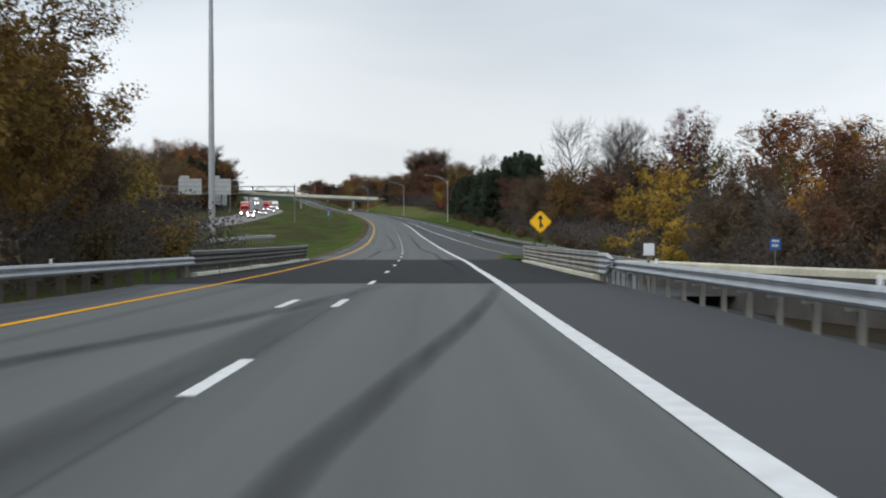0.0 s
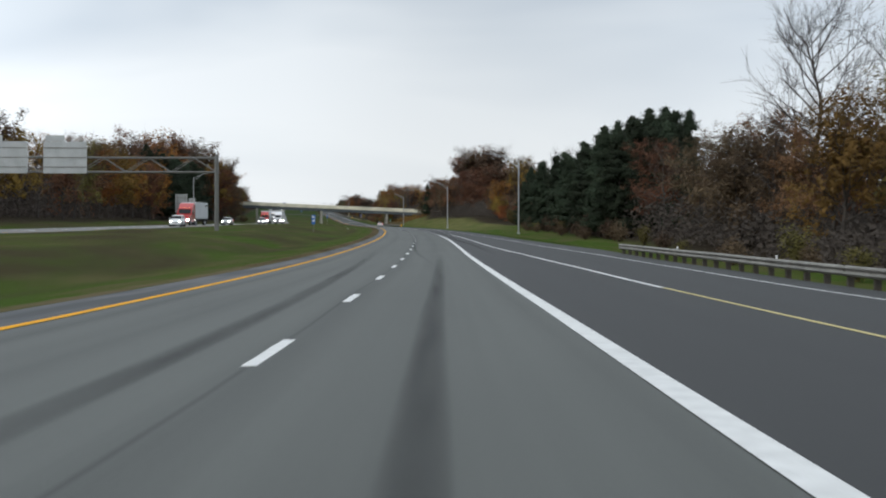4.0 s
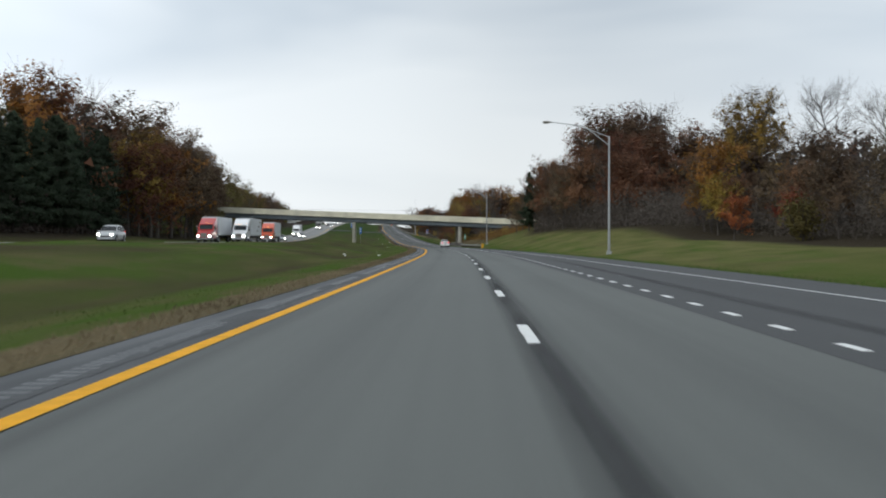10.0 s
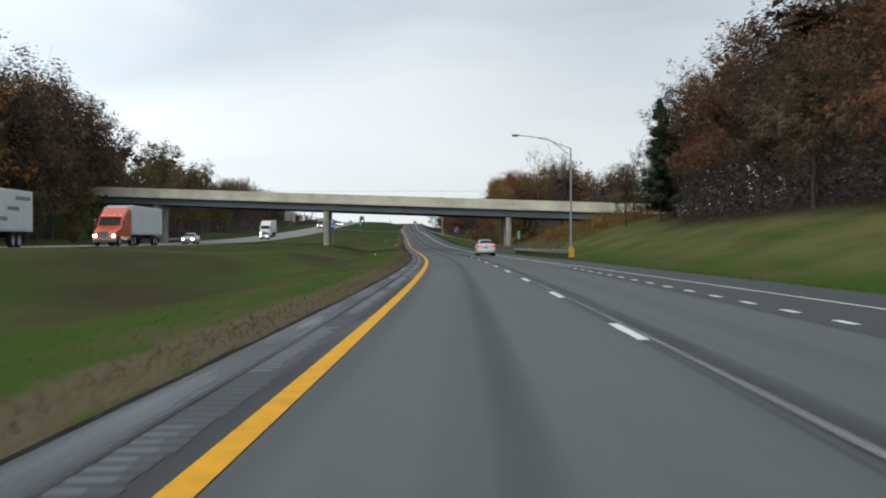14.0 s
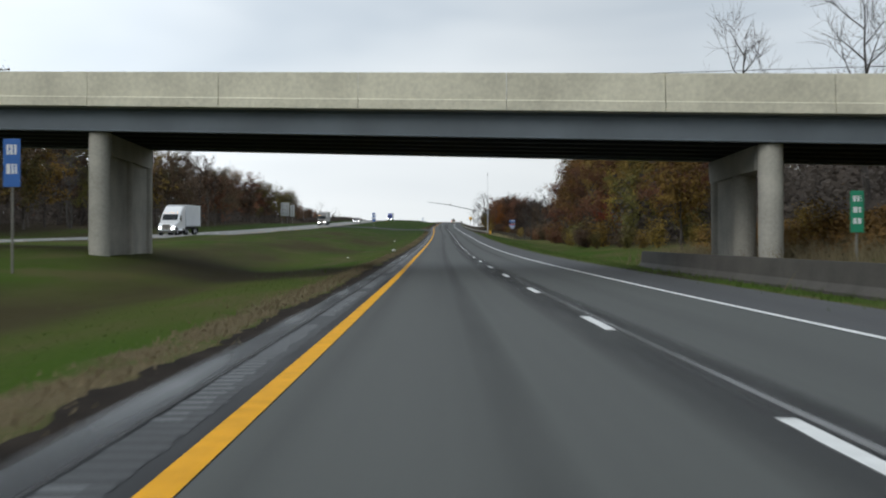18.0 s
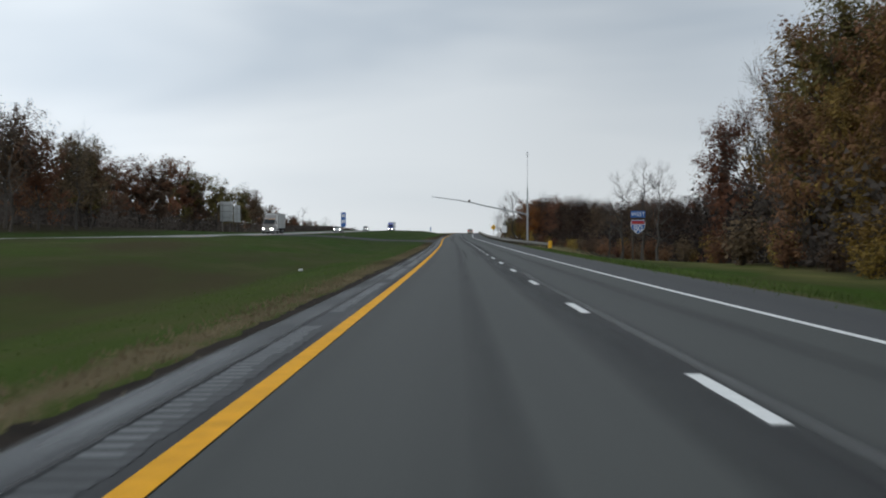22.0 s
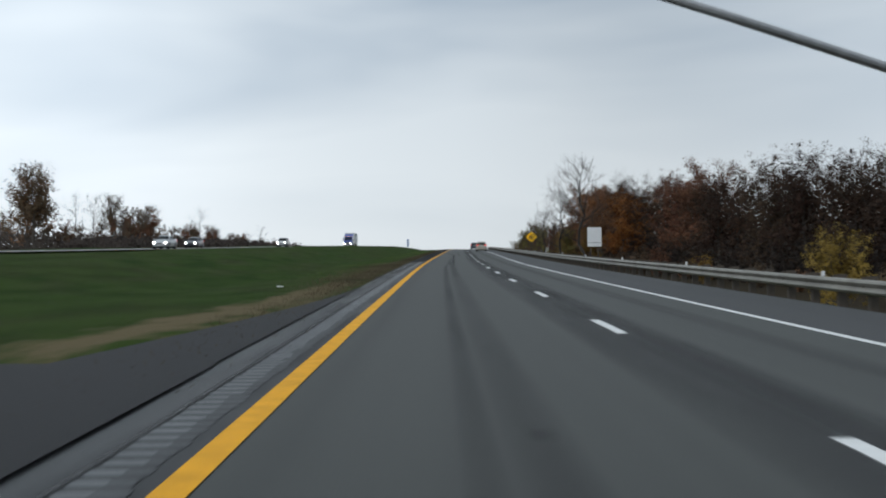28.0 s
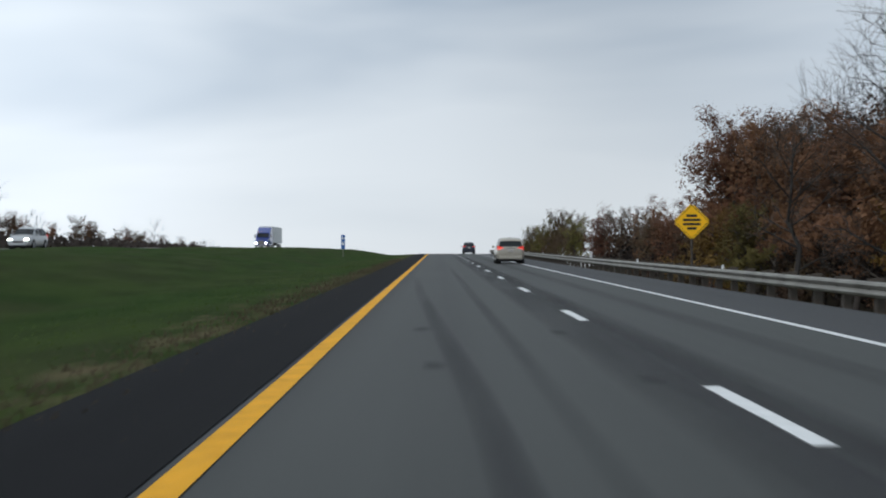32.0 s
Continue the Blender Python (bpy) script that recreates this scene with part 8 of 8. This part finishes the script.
# left side, front row beyond the oncoming lanes
belt(rt, 150, 372, 8.5, lambda s: -60, MIX_FAR, 13, 17, group="wood edge beyond the oncoming lanes")
belt(rt, 376, 440, 6, lambda s: -60, ["gold_far", "orange_far", "rust_far", "brown_far"], 13, 17, group="wood edge beyond the oncoming lanes")
belt(rt, 440, 550, 4.4, lambda s: -61, ["pine1", "pine2"], 15.5, 19.5, group="pines beyond the oncoming lanes")
belt(rt, 555, 600, 5, lambda s: -57, ["orange_far", "gold_far", "rust_far", "rust_far", "orange_far", "brown_far", "bare1"], 20, 25, group="wood edge beyond the oncoming lanes")
belt(rt, 604, 660, 5, lambda s: -57, ["brown_far", "brown_far", "brown_far", "brown_far", "bare1"], 20, 25, group="wood edge beyond the oncoming lanes")
belt(rt, 664, 900, 6.5, lambda s: -57, ["brown_far", "bare1", "brown_far", "olive_far", "gold_far", "bare3", "rust_far"], 13, 17, group="wood edge beyond the oncoming lanes")
belt(rt, 1205, 1420, 11, lambda s: 23, ["rust_far", "brown_far", "rust_far", "olive_far"], 9, 12, group="wood edge toward the hilltop")
belt(rt, 1158, 1205, 8, lambda s: 24, ["rust1", "brown1", "rust2"], 8, 9.5, group="wood edge toward the hilltop")
belt(rt, 1060, 1260, 20, lambda s: -84, ["bare1", "bare2", "brown_far"], 7, 12, 9, group="scattered trees on the hilltop")
# shrubs
belt(rt, 598, 665, 5, lambda s: 16, ["shrub3", "shrub3", "shrub2"], 1.4, 2.6, 3.0, group="shrubs on the bank by the pier")
belt(rt, 100, 345, 7, lambda s: right_woods(s) - 0.5, ["shrub1", "shrub1", "shrub2"], 1.6, 3.2, 1.2, group="shrubs at the wood edge")
belt(rt, 355, 400, 9, lambda s: right_woods(s), ["shrub1", "shrub4", "shrub2"], 1.5, 3, 1.5, group="shrubs at the wood edge")
belt(rt, 655, 800, 5, lambda s: right_woods(s) - 0.3, ["shrub4", "shrub2", "shrub3", "shrub1"], 1.8, 3.8, 1.2, group="shrubs at the wood edge")
belt(rt, 850, 1180, 8, lambda s: right_woods(s) - 2, ["shrub1", "shrub4", "shrub1", "shrub3"], 2, 4, 2, group="shrubs below the guardrail")


for key, s, d, h in (("gold_fine", 47, -13.5, 13), ("gold_fine", 53, -17, 10.5), ("brown_fine", 62, -19, 12), ("brown_fine", 75, -21, 11), ("rust_fine", 85, -24, 11), ("brown_fine", 95, -24, 9), ("gold_fine", 42, -12.5, 9), ("brown_fine", 58, -14.5, 8), ("brown_fine", 68, -16, 7)):
    plant(key, s, d, h, group="trees in the median before the overpass")
for key, s, d, h in (("orange1", 98, 36, 14), ("rust_fine", 90, 34, 13), ("brown_fine", 84, 36, 12), ("rust_fine", 110, 40, 15), ("brown_fine", 120, 34, 12.5), ("brown_fine", 78, 31, 10)):
    plant(key, s, d, h, group="wood edge beside the ramp")
for s, d, h in ((584, 39, 23), (592, 42, 24), (600, 38, 23.5), (607, 44, 23), (598, 48, 25), (612, 41, 20.5)):
    plant("rust_fine" if h > 23.2 else "brown_fine", s, d, h, group="tall trees on the bank")
for s, d, h in ((590, 19, 8), (596, 21, 9), (587, 23, 10.5)):
    plant("bare1" if h == 9 else "brown_fine", s, d, h, group="tall trees on the bank")
for s, d, h in ((268, 29, 13.5), (274, 31, 15), (281, 28, 14.5), (288, 33, 16.6), (295, 30, 16), (303, 34, 17.5), (311, 31, 16.5), (320, 35, 17.5)):
    plant("pine2" if h > 16.4 else "pine1", s, d, h, group="pine stand beside the road")


def thicket(name, s0, s1, d0, d1, high, count, leaf_mat, label, size=0.55):
    """Undergrowth past counting: a ragged mass of dry leaves and twig ends between the trunks."""
    rng = np.random.default_rng(int(s0 * 7 + high * 10))
    ss, pts = rng.uniform(s0, s1, count), []
    for s in ss:
        a = d0(s) + rng.uniform(0, d1)
        top = high * (0.72 + 0.4 * noise.noise(Vector((s * 0.09, a * 0.1, 0.5))))
        p = ground_at(float(s), float(a))
        pts.append((p.x, p.y, p.z + top * rng.beta(1.1, 1.5)))
    v, f = quad_leaves(pts, size, rng, rng.normal(0, 0.42, (count, 3)) + np.array([0.0, -0.45, 0.3]))
    tagged(new(name, to_mesh(name, v, f, M[leaf_mat])), label, "undergrowth", kind="stuff")


M["litter"] = leafy("dead_undergrowth", (0.066, 0.055, 0.049), (0.094, 0.077, 0.064))
# the same undergrowth with the shade between the trunks put into its colour
M["shaded_litter"] = leafy("dark_dead_undergrowth", (0.022, 0.018, 0.016), (0.050, 0.040, 0.033))
RW = right_woods
thicket("undergrowth", 60, 345, lambda s: RW(s) + 2.5, 20, 5.2, 60000, "litter", "dense brown undergrowth between the trunks", 0.28)
thicket("undergrowth", 345, 590, lambda s: RW(s) + lerp(s, (370, 1.5), (400, 6), (455, 8), (472, 8), (482, 1.5)), 20, 6.5, 90000, "litter", "dense brown undergrowth between the trunks", 0.22)
thicket("undergrowth", 36, 92, lambda s: -25, 13.5, 5.2, 16000, "litter", "dense brown undergrowth in the median before the overpass", 0.2)
thicket("undergrowth", 92, 114, lambda s: -28, 9, 4.4, 6000, "shaded_litter", "dense dark brown undergrowth in the median before the overpass", 0.2)
thicket("undergrowth", 592, 655, lambda s: 12, 14, 1.9, 30000, "old_gold", "rough golden grass and brush on the bank by the pier", 0.13)
thicket("undergrowth", 650, 800, lambda s: RW(s) + 0.5, 18, 8, 40000, "litter", "dense brown undergrowth between the trunks", 0.32)
thicket("undergrowth", 800, 1240, lambda s: RW(s) + 0.5, 22, 7.4, 70000, "shaded_litter", "dense brown undergrowth between the trunks, coloured dark for shade", 0.36)
thicket("undergrowth", 838, 882, lambda s: 30, 16, 13, 9000, "shaded_litter", "dense brown undergrowth between the trunks, coloured dark for shade", 0.4)
thicket("undergrowth", 120, 640, lambda s: -86, 27, 9, 60000, "litter", "dense brown undergrowth between the trunks", 0.42)
thicket("undergrowth", 640, 1060, lambda s: -86, 25, 8, 45000, "litter", "dense brown undergrowth between the trunks", 0.42)
thicket("hedge", 1050, 1260, lambda s: -90, 12, 4.2, 9000, "litter", "dark brown thicket under the trees on the hilltop")
thicket("hedge", 1090, 1400, lambda s: -62, 9, 2.4, 9000, "litter", "low dark hedge along the skyline")
# from station 860 the depth of the wood takes the colour darkened for shade
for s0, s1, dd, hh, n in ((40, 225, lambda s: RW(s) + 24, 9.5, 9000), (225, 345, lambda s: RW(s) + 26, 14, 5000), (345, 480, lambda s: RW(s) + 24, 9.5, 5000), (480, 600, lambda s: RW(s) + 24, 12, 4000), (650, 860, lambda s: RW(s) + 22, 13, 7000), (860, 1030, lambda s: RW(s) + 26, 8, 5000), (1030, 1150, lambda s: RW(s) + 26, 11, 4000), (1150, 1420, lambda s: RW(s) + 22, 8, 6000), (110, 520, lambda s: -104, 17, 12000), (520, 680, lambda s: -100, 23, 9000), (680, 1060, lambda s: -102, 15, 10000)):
    thicket("wood_depth", s0, s1, dd, 14, hh, n * 4, "shaded_litter" if s0 >= 860 else "litter", "dim brown depth of the wood behind the front trees", 0.62)


# the wood behind, past counting: one object of each colour
def light_tree(seed, leaf_mat, leaves, size):
    """A tree of few pieces for the depth of the wood: vertices, faces and which faces are leaves."""
    rng = np.random.default_rng(seed)
    wood, twigs, ends = grow(rng, 15, 4.8, 11, 1 if leaves else 2, 2.0, 0.15)
    v1, f1 = merge(wood + twigs)
    if not leaves:
        return v1, f1, np.zeros(len(f1), dtype=np.int32)
    ends = np.array(ends)
    off = np.clip(rng.normal(0, 1, (leaves, 3)), -1.4, 1.4)
    p = ends[rng.integers(0, len(ends), leaves)] + off * np.array([0.62, 0.62, 0.46])
    size = size * np.clip(2.2 - 0.85 * np.linalg.norm(off, axis=1), 0.55, 1.7)
    q = np.array([0, 0, 8.4]) + (p[:160] - np.array([0, 0, 8.4])) * 0.68
    v, f = merge([(v1, f1), quad_leaves(p, size, rng, p - np.array([0, 0, 8.0])), quad_leaves(q, 1.0, rng, q - np.array([0, 0, 8.0]))])
    return v, f, np.concatenate([np.zeros(len(f1), dtype=np.int32), np.ones(leaves + 160, dtype=np.int32)])


def far_wood(name, key, spots, label):
    tint = {"umber1": "umber", "rust1": "rust", "rust2": "rust", "brown1": "brown", "brown2": "brown", "olive1": "olive", "gold1": "gold", "orange1": "orange"}.get(key)
    models = [light_tree(100 + 7 * i + len(key), tint, 1900 if tint else 0, 0.28) for i in range(3)]
    vs, fs, ms, o = [], [], [], 0
    for i, (s, d, h) in enumerate(spots):
        v, f, mi = models[i % 3]
        a, k = random.uniform(0, 6.28), h / v[:, 2].max()
        c, q = math.cos(a) * k, math.sin(a) * k
        p = ground_at(s, d, -0.2)
        vs.append(np.stack([v[:, 0] * c - v[:, 1] * q + p.x, v[:, 0] * q + v[:, 1] * c + p.y, v[:, 2] * k + p.z], 1))
        fs.append(np.where(f < 0, -1, f + o))
        ms.append(mi)
        o += len(v)
    me = to_mesh(name, np.concatenate(vs), np.concatenate(fs), M["bark"])
    if tint:
        me.materials.append(M[tint])
    me.polygons.foreach_set("material_index", np.concatenate(ms))
    tagged(new(name, me), label, "woodland", kind="stuff")


spots = {}


def scatter(rng, s0, s1, d0, d1, n, keys, h0, h1):
    for _ in range(n):
        s, d = rng.uniform(s0, s1), rng.uniform(d0, d1)
        if d > 0:
            d += right_woods(s) if s < 1200 else 20
        spots.setdefault(rng.choice(keys), []).append((s, d, rng.uniform(h0, h1)))


BACK = ["rust2", "brown1", "brown2", "bare1", "bare2", "brown1", "olive1"]
scatter(rt, 60, 190, 9, 50, 30, BACK + ["bare1", "orange1"], 9, 12.5)
scatter(rt, 190, 250, 9, 50, 16, BACK + ["bare1"], 12, 17)
scatter(rt, 330, 400, 12, 40, 14, BACK + ["rust1"], 8, 10)
scatter(rt, 400, 450, 10, 40, 12, BACK + ["rust1"], 9.5, 12.5)
scatter(rt, 445, 490, 8, 36, 12, BACK + ["rust1"], 10, 12.5)
scatter(rt, 508, 575, 8, 40, 24, ["rust1", "rust2", "brown1", "bare1", "brown1"], 13, 17)
scatter(rt, 528, 570, 15, 30, 9, ["rust1", "brown1", "rust2", "bare1"], 15, 17.5)
scatter(rt, 574, 612, 15, 28, 13, ["rust1", "brown1", "rust2", "bare1", "olive1"], 24, 27)
scatter(rt, 735, 835, 16, 32, 18, ["rust1", "gold1", "orange1", "brown1", "gold1"], 18, 20.5)
scatter(rt, 660, 800, 14, 36, 26, BACK + ["rust1", "gold1"], 13, 18)
scatter(rt, 870, 1020, 10, 40, 34, ["umber1", "bare1", "umber1", "rust2", "rust1"], 10.5, 13)
scatter(rt, 1010, 1060, 8, 40, 12, ["umber1", "bare1", "umber1", "rust2"], 11, 14)
scatter(rt, 1055, 1150, 8, 40, 14, ["rust1", "umber1", "rust2", "umber1"], 12, 15.5)
scatter(rt, 1180, 1420, 4, 50, 14, ["rust1", "brown1", "rust2"], 8, 12)
scatter(rt, 110, 420, -95, -64, 36, BACK + ["orange1", "gold1"], 14, 20)
scatter(rt, 420, 520, -88, -63, 26, BACK + ["orange1", "rust1"], 19, 24)
scatter(rt, 520, 668, -84, -61, 40, BACK + ["orange1", "rust1", "bare1"], 27, 31)
scatter(rt, 660, 800, -84, -60, 26, BACK, 18, 23)
scatter(rt, 800, 900, -88, -60, 14, BACK, 13, 19)
scatter(rt, 900, 1060, -85, -62, 22, ["brown1", "olive1", "rust1", "bare1"], 12, 17)
scatter(rt, 1105, 1420, -82, -70, 46, ["brown1", "bare1", "rust2", "brown2"], 4.5, 7.5)
scatter(rt, 905, 1050, -66, -60, 26, ["brown1", "olive1", "rust1", "brown1"], 11, 16)
scatter(rt, 1180, 1420, -150, -64, 26, ["bare1", "bare2", "brown2", "rust2"], 6, 11)
for key in sorted(spots):
    far_wood("far_wood", key, spots[key], "wood of " + {"r": "rust-brown", "b": "half-bare brown", "o": "faded autumn", "g": "golden"}.get(key[0], "mixed") + " autumn trees behind the wood edge")

# ---------------------------------------------------------------- grass tufts on the verges and litter
def tufts(name, s0, s1, dfun, spread, count, leaf_mat, high, label):
    rng = np.random.default_rng(int(s0) + count)
    ss, off = rng.uniform(s0, s1, count), rng.normal(0, spread, count)
    v = np.empty((count, 3, 3))
    for i in range(count):
        s, d = float(ss[i]), dfun(float(ss[i])) + float(off[i])
        p = ground_at(s, d)
        a, h = rng.uniform(0, 6.28), high * rng.uniform(0.4, 1.2)
        w = np.array([math.cos(a), math.sin(a), 0]) * 0.02
        base = np.array(p) - (0, 0, 0.03)
        v[i] = (base - w, base + w, base + np.array([rng.normal(0, 0.4) * h, rng.normal(0, 0.4) * h, h]))
    f = np.full((count, 4), -1)
    f[:, :3] = np.arange(3 * count).reshape(-1, 3)
    tagged(new(name, to_mesh(name, v.reshape(-1, 3), f, M[leaf_mat])), label, "grass", kind="stuff")


tufts("dry_grass", 180, 866, lambda s: left_edge(s) - soil_width(s) - 0.4, 0.28, 43000, "dry", 0.12, "straw-coloured grass along the paved edge")
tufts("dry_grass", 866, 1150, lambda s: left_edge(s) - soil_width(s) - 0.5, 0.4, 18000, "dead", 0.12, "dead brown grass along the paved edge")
tufts("verge_grass", 180, 1150, lambda s: left_edge(s) - 3.0, 1.1, 40000, "greenblade", 0.08, "green mown grass beside the road")
tufts("verge_grass", 215, 860, lambda s: right_edge(s) + 1.3, 0.8, 24000, "greenblade", 0.2, "green grass beside the paved shoulder")
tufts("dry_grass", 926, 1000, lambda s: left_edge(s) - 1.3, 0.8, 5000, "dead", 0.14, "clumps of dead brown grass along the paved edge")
tufts("dry_grass", 590, 660, lambda s: 11.5, 1.3, 6000, "dry", 0.9, "tall straw-yellow grass under the bridge")
tufts("dry_grass", 858, 915, lambda s: 11, 1.6, 6000, "dry", 0.8, "tall dry grass below the guardrail")
tufts("dry_grass", -20, 64, lambda s: 12.6, 1.1, 8000, "dry", 0.5, "tall dry grass below the guardrail")

M["paper"] = mat("white_litter", (0.7, 0.7, 0.68), 0.7, var=0.1, scale=8)
rl = random.Random(8)
for s, d, w in ((443.2, -8.1, 0.4), (455.2, -12.4, 0.35), (470.7, -9.6, 0.15), (696.2, -6.4, 0.45), (773.3, -9.4, 0.35), (451.4, -12.0, 0.3), (601, -9.0, 0.3), (940, -9.5, 0.25), (676, -9.0, 0.2), (955, -8.0, 0.3)):
    bm = bmesh.new()
    bmesh.ops.create_icosphere(bm, subdivisions=2, radius=w / 2)
    for v in bm.verts:
        v.co = Vector((v.co.x * rl.uniform(0.8, 1.2), v.co.y * rl.uniform(0.5, 0.8), v.co.z * rl.uniform(0.25, 0.5)))
    ob = part("litter", bm, M["paper"], None)
    ob.matrix_basis = stand(s, d, ground_z(s, d) + w * 0.12, rl.uniform(0, 180))
    tagged(ob, "crumpled white scrap of litter lying in the grass", "litter")
